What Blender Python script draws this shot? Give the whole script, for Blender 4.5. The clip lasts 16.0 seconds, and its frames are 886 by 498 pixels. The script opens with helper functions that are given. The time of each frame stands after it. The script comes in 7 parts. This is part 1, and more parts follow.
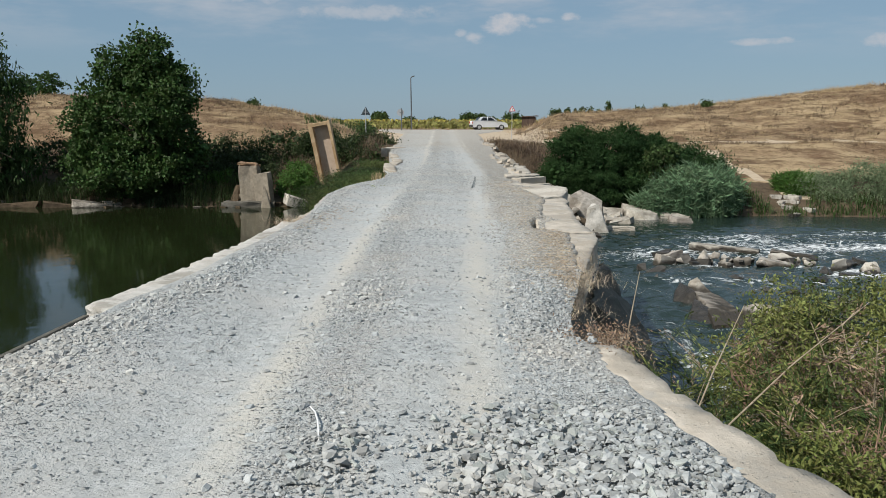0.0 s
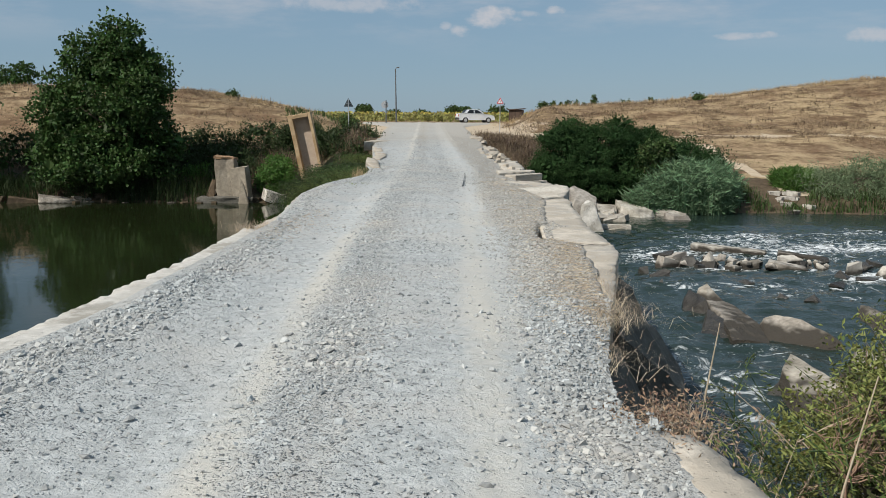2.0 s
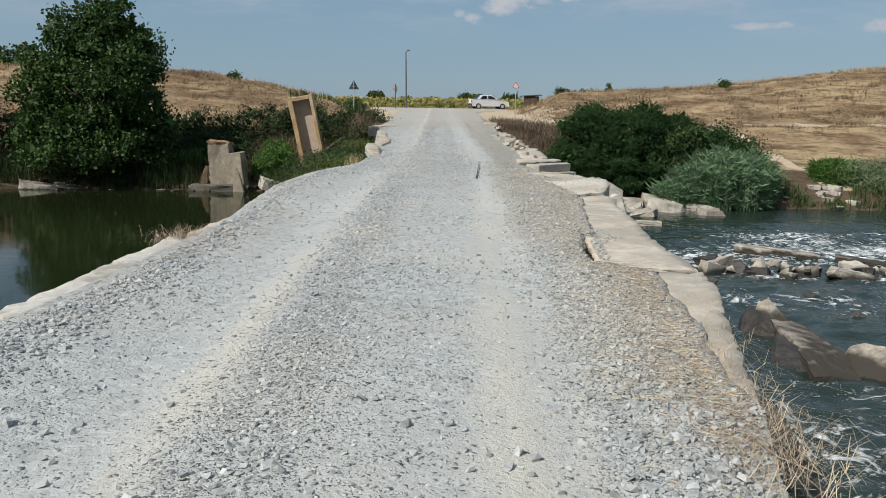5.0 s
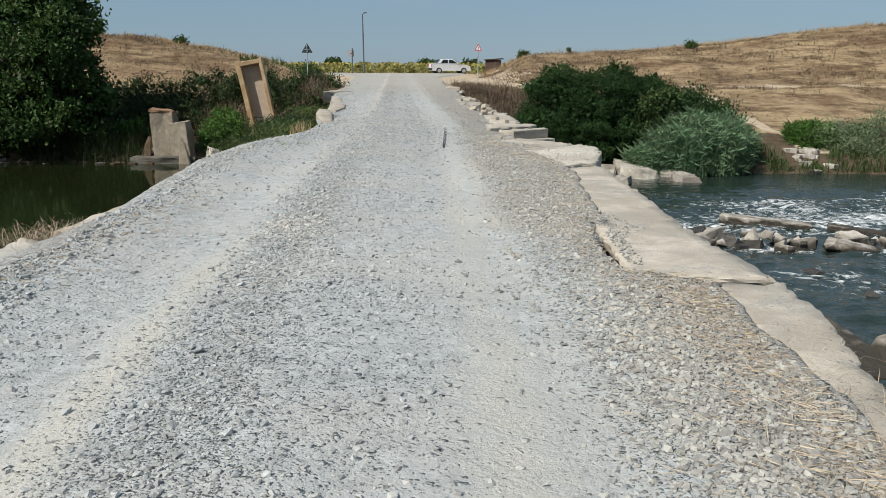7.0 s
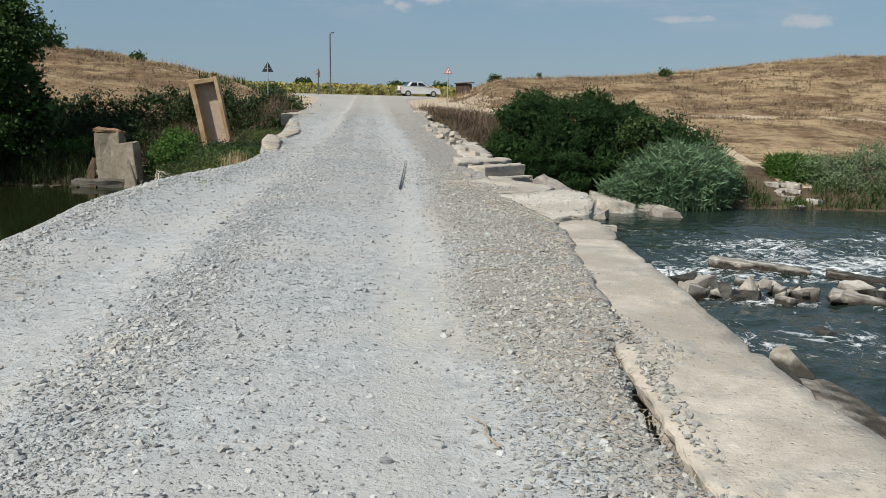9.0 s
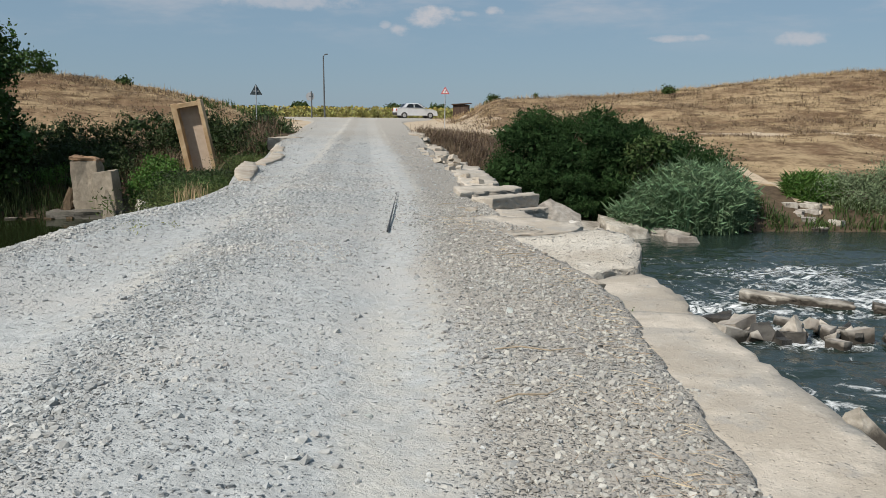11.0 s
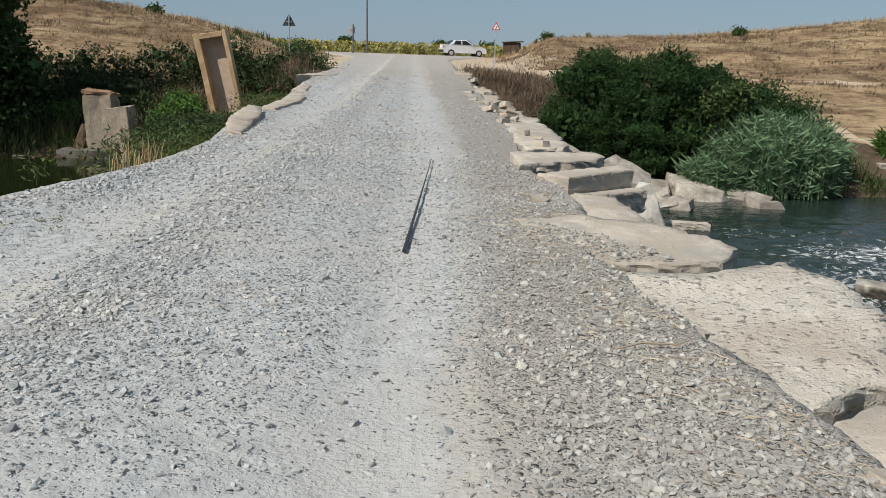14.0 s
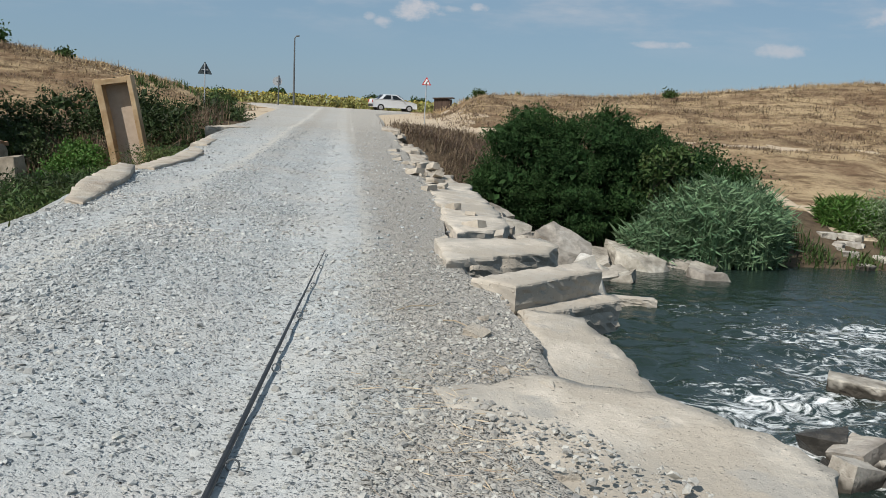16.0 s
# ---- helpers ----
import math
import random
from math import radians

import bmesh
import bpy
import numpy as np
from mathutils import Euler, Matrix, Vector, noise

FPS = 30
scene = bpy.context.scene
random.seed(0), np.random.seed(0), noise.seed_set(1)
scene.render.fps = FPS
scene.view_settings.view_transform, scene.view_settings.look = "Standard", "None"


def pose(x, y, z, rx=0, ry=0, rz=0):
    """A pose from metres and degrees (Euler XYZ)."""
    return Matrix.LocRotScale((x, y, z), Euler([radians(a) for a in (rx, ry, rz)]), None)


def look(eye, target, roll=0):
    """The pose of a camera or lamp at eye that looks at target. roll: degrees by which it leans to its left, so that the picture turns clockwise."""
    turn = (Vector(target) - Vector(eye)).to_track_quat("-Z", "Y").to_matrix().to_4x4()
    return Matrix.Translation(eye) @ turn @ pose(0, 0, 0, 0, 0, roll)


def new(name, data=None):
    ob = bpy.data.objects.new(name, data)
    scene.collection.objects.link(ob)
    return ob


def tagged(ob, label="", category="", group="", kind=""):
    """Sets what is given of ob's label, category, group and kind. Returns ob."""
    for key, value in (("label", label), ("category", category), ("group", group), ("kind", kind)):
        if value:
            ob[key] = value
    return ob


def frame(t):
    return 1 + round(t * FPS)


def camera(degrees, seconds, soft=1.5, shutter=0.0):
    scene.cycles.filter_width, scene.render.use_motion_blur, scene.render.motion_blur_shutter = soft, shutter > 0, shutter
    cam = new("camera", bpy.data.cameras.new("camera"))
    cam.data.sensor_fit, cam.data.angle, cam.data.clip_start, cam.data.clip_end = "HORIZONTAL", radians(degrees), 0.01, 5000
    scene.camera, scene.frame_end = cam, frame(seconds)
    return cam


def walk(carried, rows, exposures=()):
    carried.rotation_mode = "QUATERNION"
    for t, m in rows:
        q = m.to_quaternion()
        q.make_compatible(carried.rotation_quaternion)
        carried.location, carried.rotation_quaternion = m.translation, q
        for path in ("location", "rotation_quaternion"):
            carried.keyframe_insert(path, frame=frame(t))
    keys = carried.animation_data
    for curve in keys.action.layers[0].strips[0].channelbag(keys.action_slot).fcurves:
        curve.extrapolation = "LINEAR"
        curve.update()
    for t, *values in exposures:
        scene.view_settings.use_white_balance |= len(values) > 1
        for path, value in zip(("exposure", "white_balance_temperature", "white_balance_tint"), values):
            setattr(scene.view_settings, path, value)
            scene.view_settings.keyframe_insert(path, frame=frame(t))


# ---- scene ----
cam = camera(55.3, 16.0, soft=0.55)
PATH = [
    (0, (0.002, 0.056, 1.665), (0.007, 2.034, 1.373), 0.1),
    (0.5, (-0.046, 0.573, 1.637), (-0.06, 2.54, 1.274), 1.0),
    (1, (-0.081, 1.056, 1.606), (-0.036, 3.012, 1.195), 0.3),
    (1.5, (-0.053, 1.638, 1.61), (-0.191, 3.612, 1.314), -0.8),
    (2, (-0.061, 2.216, 1.629), (-0.02, 4.192, 1.321), 0.3),
    (2.5, (-0.033, 2.789, 1.58), (-0.057, 4.775, 1.349), -1.6),
    (3, (0.01, 3.393, 1.522), (0.028, 5.371, 1.23), 1.3),
    (3.5, (0.053, 4.011, 1.475), (0.19, 5.965, 1.073), 1.6),
    (4, (0.085, 4.685, 1.434), (0.078, 6.656, 1.095), 0.7),
    (4.2, (0.056, 4.958, 1.427), (0.043, 6.93, 1.09), 1.1),
    (6.3, (0.07, 7.478, 1.266), (0.15, 9.448, 0.933), 0.5),
    (6.5, (0.057, 7.758, 1.239), (0.162, 9.723, 0.882), 1.4),
    (7, (0.069, 8.356, 1.225), (0.174, 10.31, 0.815), 0.3),
    (7.5, (0.132, 8.96, 1.241), (0.192, 10.927, 0.886), 0.6),
    (8, (0.184, 9.625, 1.252), (0.359, 11.591, 0.932), 0.9),
    (8.5, (0.296, 10.239, 1.251), (0.481, 12.203, 0.922), -0.7),
    (9, (0.387, 10.981, 1.265), (0.566, 12.941, 0.907), 1.5),
    (9.5, (0.483, 11.614, 1.266), (0.662, 13.581, 0.949), -0.1),
    (9.7, (0.511, 11.815, 1.284), (0.625, 13.791, 0.995), -0.3),
    (11.8, (0.664, 14.448, 1.18), (0.877, 16.411, 0.863), 1.1),
    (12, (0.692, 14.667, 1.207), (0.806, 16.645, 0.934), 0.5),
    (12.5, (0.731, 15.368, 1.185), (0.876, 17.326, 0.808), 3.2),
    (13, (0.801, 16.052, 1.187), (0.983, 18.008, 0.809), 1.3),
    (13.5, (0.839, 16.607, 1.173), (0.902, 18.557, 0.734), 1.5),
    (14, (0.846, 17.275, 1.203), (0.928, 19.222, 0.754), 2.0),
    (14.1, (0.856, 17.426, 1.206), (0.925, 19.379, 0.779), 1.7),
    (14.2, (0.873, 17.554, 1.218), (0.908, 19.532, 0.926), 1.3),
    (14.5, (0.903, 17.935, 1.21), (0.867, 19.916, 0.937), 1.5),
    (15, (0.953, 18.608, 1.225), (1.024, 20.59, 0.964), 3.0),
    (15.5, (1.104, 19.27, 1.201), (1.161, 21.253, 0.95), 0.6),
    (15.7, (1.151, 19.532, 1.16), (1.255, 21.506, 0.854), 1.9),
    (16, (1.197, 19.922, 1.209), (1.439, 21.882, 0.891), 3.5),
]
EXPOSURES = [(0, -0.04, 6560, 10), (3, -0.02, 6560, 10), (4, -0.04, 6600, 10), (6.5, -0.03, 6600, 10), (9, -0.05, 6600, 10), (11.8, -0.05, 6700, 12), (13.5, -0.07, 6720, 13), (14.1, -0.07, 6700, 12), (14.4, 0.0, 6500, 10), (16, 0.0, 6500, 10)]
walk(cam, [(t, look(eye, target, roll)) for t, eye, target, roll in PATH], EXPOSURES)
# ---- world, sun, exposure ----
SUN_DIR = Vector((-0.66, -0.50, 0.84)).normalized()
world = bpy.data.worlds.new("sky")
scene.world = world
world.use_nodes = True
wn, wl = world.node_tree.nodes, world.node_tree.links
wn.clear()
w_out = wn.new("ShaderNodeOutputWorld")
w_bg = wn.new("ShaderNodeBackground")
w_bg.inputs["Strength"].default_value = 0.085
w_sky = wn.new("ShaderNodeTexSky")
w_sky.sky_type = "NISHITA"
w_sky.sun_disc = False
w_sky.sun_elevation = math.asin(SUN_DIR.z)
w_sky.sun_rotation = math.atan2(SUN_DIR.x, SUN_DIR.y)
w_sky.air_density, w_sky.dust_density, w_sky.ozone_density = 1.0, 0.3, 4.0
w_co = wn.new("ShaderNodeTexCoord")


def w_math(op, a, b=None, clamp=False):
    n = wn.new("ShaderNodeMath")
    n.operation, n.use_clamp = op, clamp
    for i, v in enumerate((a, b)):
        if v is None:
            continue
        if isinstance(v, (int, float)):
            n.inputs[i].default_value = v
        else:
            wl.new(v, n.inputs[i])
    return n.outputs[0]


w_sep = wn.new("ShaderNodeSeparateXYZ")
wl.new(w_co.outputs["Generated"], w_sep.inputs[0])
w_az = w_math("ARCTAN2", w_sep.outputs[0], w_sep.outputs[1])
w_el = w_math("ARCSINE", w_sep.outputs[2])


def w_noise(sx, sy, scale, detail=5.0, rough=0.6):
    c = wn.new("ShaderNodeCombineXYZ")
    wl.new(w_math("MULTIPLY", w_az, sx), c.inputs[0])
    wl.new(w_math("MULTIPLY", w_el, sy), c.inputs[1])
    n = wn.new("ShaderNodeTexNoise")
    n.inputs["Scale"].default_value, n.inputs["Detail"].default_value, n.inputs["Roughness"].default_value = scale, detail, rough
    wl.new(c.outputs[0], n.inputs["Vector"])
    return n.outputs["Fac"]


def w_ramp(v, lo, hi):
    r = wn.new("ShaderNodeMapRange")
    r.inputs["From Min"].default_value, r.inputs["From Max"].default_value = lo, hi
    r.interpolation_type = "SMOOTHSTEP"
    wl.new(v, r.inputs["Value"])
    return r.outputs[0]


# thin streaky cloud higher up, a few small cumulus puffs
streak = w_math("MULTIPLY", w_ramp(w_noise(1.0, 4.0, 5.0), 0.42, 0.72), w_ramp(w_el, 0.06, 0.14))
cover = w_math("MULTIPLY", streak, 0.62)
puff_noise = w_noise(1.0, 1.5, 34.0, 8.0, 0.62)
for az, el, wa, we, power in ((4.3, 6.5, 2.0, 0.8, 1.0), (2.2, 5.6, 0.9, 0.45, 0.75), (1.3, 5.9, 0.5, 0.3, 0.6), (8.4, 6.9, 0.8, 0.32, 0.8), (6.6, 6.7, 1.0, 0.25, 0.5), (20.6, 5.1, 2.4, 0.3, 0.7), (-5.0, 7.2, 5.5, 0.6, 0.6),
                              (27.5, 5.0, 1.6, 0.6, 0.7), (17.5, 8.6, 2.0, 0.5, 0.7), (-14.0, 8.2, 6.0, 0.8, 0.55), (34.0, 7.0, 3.0, 0.8, 0.7), (-30.0, 9.0, 5.0, 1.2, 0.7)):
    da = w_math("DIVIDE", w_math("SUBTRACT", w_az, radians(az)), radians(wa))
    de = w_math("DIVIDE", w_math("SUBTRACT", w_el, radians(el)), radians(we))
    d2 = w_math("ADD", w_math("MULTIPLY", da, da), w_math("MULTIPLY", de, de))
    shape = w_math("SUBTRACT", w_math("ADD", 1.0, w_math("MULTIPLY", w_math("SUBTRACT", puff_noise, 0.5), 3.2)), d2)
    cover = w_math("MAXIMUM", cover, w_math("MULTIPLY", w_ramp(shape, 0.0, 1.3), power))
w_mix = wn.new("ShaderNodeMix")
w_mix.data_type = "RGBA"
wl.new(cover, w_mix.inputs["Factor"])
w_tone = wn.new("ShaderNodeHueSaturation")
w_tone.inputs["Saturation"].default_value, w_tone.inputs["Value"].default_value = 0.85, 1.0
wl.new(w_sky.outputs[0], w_tone.inputs["Color"])
w_haze = wn.new("ShaderNodeMix")
w_haze.data_type = "RGBA"
w_haze.inputs["Factor"].default_value = 0.72
wl.new(w_tone.outputs[0], w_haze.inputs["A"])
w_haze.inputs["B"].default_value = (2.42, 3.97, 5.5, 1)
wl.new(w_haze.outputs["Result"], w_mix.inputs["A"])
w_mix.inputs["B"].default_value = (6.2, 6.4, 6.9, 1)
wl.new(w_mix.outputs["Result"], w_bg.inputs["Color"])
wl.new(w_bg.outputs[0], w_out.inputs["Surface"])

sun = new("sun", bpy.data.lights.new("sun", "SUN"))
sun.data.energy, sun.data.angle, sun.data.color = 5.0, radians(0.5), (1.0, 0.96, 0.89)
sun.rotation_euler = SUN_DIR.to_track_quat("Z", "Y").to_euler()
sun.location = (-20, -10, 30)


# ---- materials ----
def material(name, c1, c2, scale=4.0, rough=0.85, bump=0.3, bump_scale=30.0, c3=None, scale3=0.6, metallic=0.0, island=0.0, per_object=0.0, distort=0.0,
             spec=0.3, stretch=(1, 1, 1), bump_dist=0.02):
    """Two colours mixed by a fine noise, a third by a large one, with fine relief."""
    m = bpy.data.materials.new(name)
    m.use_nodes = True
    n, l = m.node_tree.nodes, m.node_tree.links
    b = n["Principled BSDF"]
    b.inputs["Roughness"].default_value, b.inputs["Metallic"].default_value = rough, metallic
    b.inputs["Specular IOR Level"].default_value = spec
    co = n.new("ShaderNodeTexCoord")
    mp = n.new("ShaderNodeMapping")
    mp.inputs["Scale"].default_value = stretch
    l.new(co.outputs["Object"], mp.inputs["Vector"])

    def nz(s, detail=5.0, r=0.6):
        t = n.new("ShaderNodeTexNoise")
        t.inputs["Scale"].default_value, t.inputs["Detail"].default_value, t.inputs["Roughness"].default_value = s, detail, r
        t.inputs["Distortion"].default_value = distort
        l.new(mp.outputs[0], t.inputs["Vector"])
        return t.outputs["Fac"]

    def rng(v, lo, hi):
        r = n.new("ShaderNodeMapRange")
        r.inputs["From Min"].default_value, r.inputs["From Max"].default_value = lo, hi
        l.new(v, r.inputs["Value"])
        return r.outputs[0]

    def mix(f, a, bb):
        x = n.new("ShaderNodeMix")
        x.data_type = "RGBA"
        if isinstance(f, float):
            x.inputs["Factor"].default_value = f
        else:
            l.new(f, x.inputs["Factor"])
        for key, v in (("A", a), ("B", bb)):
            if isinstance(v, tuple):
                x.inputs[key].default_value = (*v, 1)
            else:
                l.new(v, x.inputs[key])
        return x.outputs["Result"]

    col = mix(rng(nz(scale), 0.32, 0.68), c1, c2)
    if c3:
        col = mix(rng(nz(scale3, 4.0), 0.45, 0.68), col, c3)
    if island or per_object:
        src = n.new("ShaderNodeNewGeometry").outputs["Random Per Island"] if island else n.new("ShaderNodeObjectInfo").outputs["Random"]
        hs = n.new("ShaderNodeHueSaturation")
        k = island or per_object
        r = n.new("ShaderNodeMapRange")
        r.inputs["To Min"].default_value, r.inputs["To Max"].default_value = 1 - k, 1 + k
        l.new(src, r.inputs["Value"])
        l.new(r.outputs[0], hs.inputs["Value"])
        r2 = n.new("ShaderNodeMapRange")
        r2.inputs["To Min"].default_value, r2.inputs["To Max"].default_value = 0.5 - 0.04 * k, 0.5 + 0.04 * k
        l.new(src, r2.inputs["Value"])
        l.new(r2.outputs[0], hs.inputs["Hue"])
        l.new(col, hs.inputs["Color"])
        col = hs.outputs[0]
    l.new(col, b.inputs["Base Color"])
    if bump:
        bp = n.new("ShaderNodeBump")
        bp.inputs["Strength"].default_value, bp.inputs["Distance"].default_value = bump, bump_dist
        l.new(nz(bump_scale, 6.0, 0.65), bp.inputs["Height"])
        l.new(bp.outputs[0], b.inputs["Normal"])
    return m


def leaf_material(name, c1, c2, island=0.45, scale=0.5, translucent=0.25, rough=0.6):
    m = material(name, c1, c2, scale=scale, rough=rough, bump=0, island=island, spec=0.25)
    n, l = m.node_tree.nodes, m.node_tree.links
    b, out = n["Principled BSDF"], n["Material Output"]
    t = n.new("ShaderNodeBsdfTranslucent")
    l.new(b.inputs["Base Color"].links[0].from_socket, t.inputs["Color"])
    x = n.new("ShaderNodeMixShader")
    x.inputs[0].default_value = translucent
    l.new(b.outputs[0], x.inputs[1])
    l.new(t.outputs[0], x.inputs[2])
    l.new(x.outputs[0], out.inputs["Surface"])
    return m


M_road = material("crushed_stone_dust", (0.335, 0.346, 0.341), (0.50, 0.515, 0.507), scale=11.0, rough=0.95, bump=0.8, bump_scale=34.0, c3=(0.455, 0.448, 0.425), scale3=0.7, bump_dist=0.02, spec=0.15)


def dirt_on(m, colour, attribute="dirt", most=0.85):
    """Earth or dust where the mesh's own attribute says so, broken up by noise."""
    n, l = m.node_tree.nodes, m.node_tree.links
    b = n["Principled BSDF"]
    at = n.new("ShaderNodeAttribute")
    at.attribute_name = attribute
    co = n.new("ShaderNodeTexCoord")
    t = n.new("ShaderNodeTexNoise")
    t.inputs["Scale"].default_value, t.inputs["Detail"].default_value = 9.0, 6.0
    l.new(co.outputs["Object"], t.inputs["Vector"])
    s = n.new("ShaderNodeMath")
    s.operation = "MULTIPLY_ADD"
    l.new(t.outputs["Fac"], s.inputs[0])
    s.inputs[1].default_value = 0.8
    l.new(at.outputs["Fac"], s.inputs[2])
    r = n.new("ShaderNodeMapRange")
    r.inputs["From Min"].default_value, r.inputs["From Max"].default_value, r.inputs["To Max"].default_value = 0.55, 1.15, most
    l.new(s.outputs[0], r.inputs["Value"])
    x = n.new("ShaderNodeMix")
    x.data_type = "RGBA"
    l.new(r.outputs[0], x.inputs["Factor"])
    l.new(b.inputs["Base Color"].links[0].from_socket, x.inputs["A"])
    x.inputs["B"].default_value = (*colour, 1)
    l.new(x.outputs["Result"], b.inputs["Base Color"])




def grit_on(m, layers, dist, attribute=True):
    """Small stones pressed into the surface: scattered round cells of uneven tone, standing proud; fewer where the attribute says smooth."""
    n, l = m.node_tree.nodes, m.node_tree.links
    b = n["Principled BSDF"]
    co = n.new("ShaderNodeTexCoord")
    if attribute:
        at = n.new("ShaderNodeAttribute")
        at.attribute_name = "grit"

    def calc(op, p, q, clamp=False):
        x = n.new("ShaderNodeMath")
        x.operation, x.use_clamp = op, clamp
        for i, v in enumerate((p, q)):
            if isinstance(v, (int, float)):
                x.inputs[i].default_value = v
            else:
                l.new(v, x.inputs[i])
        return x.outputs[0]
    for scale, share in layers:
        w = n.new("ShaderNodeTexNoise")
        w.inputs["Scale"].default_value, w.inputs["Detail"].default_value = scale * 1.1, 3.0
        l.new(co.outputs["Object"], w.inputs["Vector"])
        ad = n.new("ShaderNodeVectorMath")
        ad.operation = "MULTIPLY_ADD"
        l.new(w.outputs["Color"], ad.inputs[0])
        ad.inputs[1].default_value = (0.7 / scale,) * 3
        l.new(co.outputs["Object"], ad.inputs[2])
        v = n.new("ShaderNodeTexVoronoi")
        v.inputs["Scale"].default_value = scale
        l.new(ad.outputs[0], v.inputs["Vector"])
        sep = n.new("ShaderNodeSeparateColor")
        l.new(v.outputs["Color"], sep.inputs[0])
        r = n.new("ShaderNodeMapRange")
        r.interpolation_type = "SMOOTHSTEP"
        r.inputs["From Min"].default_value, r.inputs["From Max"].default_value, r.inputs["To Min"].default_value, r.inputs["To Max"].default_value = 0.06, 0.56, 1.0, 0.0
        l.new(v.outputs["Distance"], r.inputs["Value"])
        pick = calc("MULTIPLY", calc("SUBTRACT", calc("MULTIPLY", at.outputs["Fac"], share) if attribute else share, sep.outputs[1]), 12.0, True)
        peb = calc("MULTIPLY", r.outputs[0], pick)
        tone = calc("ADD", calc("MULTIPLY", sep.outputs[0], 0.75), 0.6)
        hs = n.new("ShaderNodeHueSaturation")
        l.new(tone, hs.inputs["Value"])
        l.new(peb, hs.inputs["Fac"])
        l.new(b.inputs["Base Color"].links[0].from_socket, hs.inputs["Color"])
        l.new(hs.outputs[0], b.inputs["Base Color"])
        bp = n.new("ShaderNodeBump")
        bp.inputs["Strength"].default_value, bp.inputs["Distance"].default_value = 1.0, dist / scale
        l.new(peb, bp.inputs["Height"])
        l.new(b.inputs["Normal"].links[0].from_socket, bp.inputs["Normal"])
        l.new(bp.outputs[0], b.inputs["Normal"])


def patches_on(m, colour, scale, lo, hi, stretch=(1, 1, 1), most=1.0, detail=6.0):
    """Uneven stains of one more colour over a material, with ragged edges."""
    n, l = m.node_tree.nodes, m.node_tree.links
    b = n["Principled BSDF"]
    co = n.new("ShaderNodeTexCoord")
    mp = n.new("ShaderNodeMapping")
    mp.inputs["Scale"].default_value, mp.inputs["Location"].default_value = stretch, (3.7 * scale, 1.9, 0.6)
    l.new(co.outputs["Object"], mp.inputs["Vector"])
    t = n.new("ShaderNodeTexNoise")
    t.inputs["Scale"].default_value, t.inputs["Detail"].default_value, t.inputs["Roughness"].default_value = scale, detail, 0.65
    l.new(mp.outputs[0], t.inputs["Vector"])
    r = n.new("ShaderNodeMapRange")
    r.inputs["From Min"].default_value, r.inputs["From Max"].default_value, r.inputs["To Max"].default_value = lo, hi, most
    l.new(t.outputs["Fac"], r.inputs["Value"])
    x = n.new("ShaderNodeMix")
    x.data_type = "RGBA"
    l.new(r.outputs[0], x.inputs["Factor"])
    l.new(b.inputs["Base Color"].links[0].from_socket, x.inputs["A"])
    x.inputs["B"].default_value = (*colour, 1)
    l.new(x.outputs["Result"], b.inputs["Base Color"])


dirt_on(M_road, (0.375, 0.345, 0.30))
dirt_on(M_road, (0.52, 0.495, 0.44), "dust", 0.85)
grit_on(M_road, ((26.0, 0.55), (48.0, 0.8), (80.0, 0.8)), 0.6)
M_stone = material("crushed_stone", (0.265, 0.278, 0.275), (0.435, 0.45, 0.443), scale=25.0, rough=0.9, bump=0.3, bump_scale=80.0, c3=(0.43, 0.41, 0.375), scale3=0.45, island=0.28, spec=0.2)
M_heap = material("broken_stone_lumps", (0.30, 0.32, 0.30), (0.47, 0.49, 0.46), scale=14.0, rough=0.9, bump=0.4, bump_scale=60.0, per_object=0.22, spec=0.2, bump_dist=0.01)
M_rubble = material("bank_rubble_concrete", (0.25, 0.225, 0.19), (0.45, 0.415, 0.36), scale=4.0, rough=0.9, bump=0.8, bump_scale=14.0, c3=(0.15, 0.13, 0.105), scale3=1.2, bump_dist=0.04, per_object=0.2)
M_dusty_stone = material("dusty_stone", (0.30, 0.287, 0.26), (0.45, 0.434, 0.395), scale=25.0, rough=0.95, bump=0.3, bump_scale=80.0, c3=(0.30, 0.30, 0.28), scale3=0.6, island=0.3, spec=0.15)
M_concrete = material("weathered_concrete", (0.40, 0.355, 0.295), (0.58, 0.52, 0.44), scale=5.0, rough=0.92, bump=0.7, bump_scale=24.0, c3=(0.31, 0.29, 0.255), scale3=0.9, bump_dist=0.015, spec=0.15)
M_pale = material("pale_concrete", (0.44, 0.42, 0.38), (0.59, 0.565, 0.52), scale=8.0, rough=0.92, bump=0.8, bump_scale=26.0, c3=(0.40, 0.37, 0.32), scale3=1.6, bump_dist=0.02, spec=0.15)
M_pitted = material("pitted_concrete", (0.46, 0.425, 0.365), (0.60, 0.56, 0.49), scale=7.0, rough=0.93, bump=0.9, bump_scale=30.0, c3=(0.40, 0.355, 0.295), scale3=1.2, bump_dist=0.025, spec=0.15)
M_dusty = material("dusty_concrete", (0.36, 0.315, 0.255), (0.50, 0.445, 0.37), scale=6.0, rough=0.95, bump=0.8, bump_scale=24.0, c3=(0.30, 0.25, 0.20), scale3=1.0, bump_dist=0.03, spec=0.1)
# near-black tone: the shade on the wall's sunless side is put into the colour
M_concrete_wall = material("shade_toned_concrete_wall", (0.09, 0.083, 0.07), (0.19, 0.175, 0.145), scale=3.0, rough=0.85, bump=0.9, bump_scale=9.0, c3=(0.08, 0.075, 0.06), scale3=0.8, bump_dist=0.06)
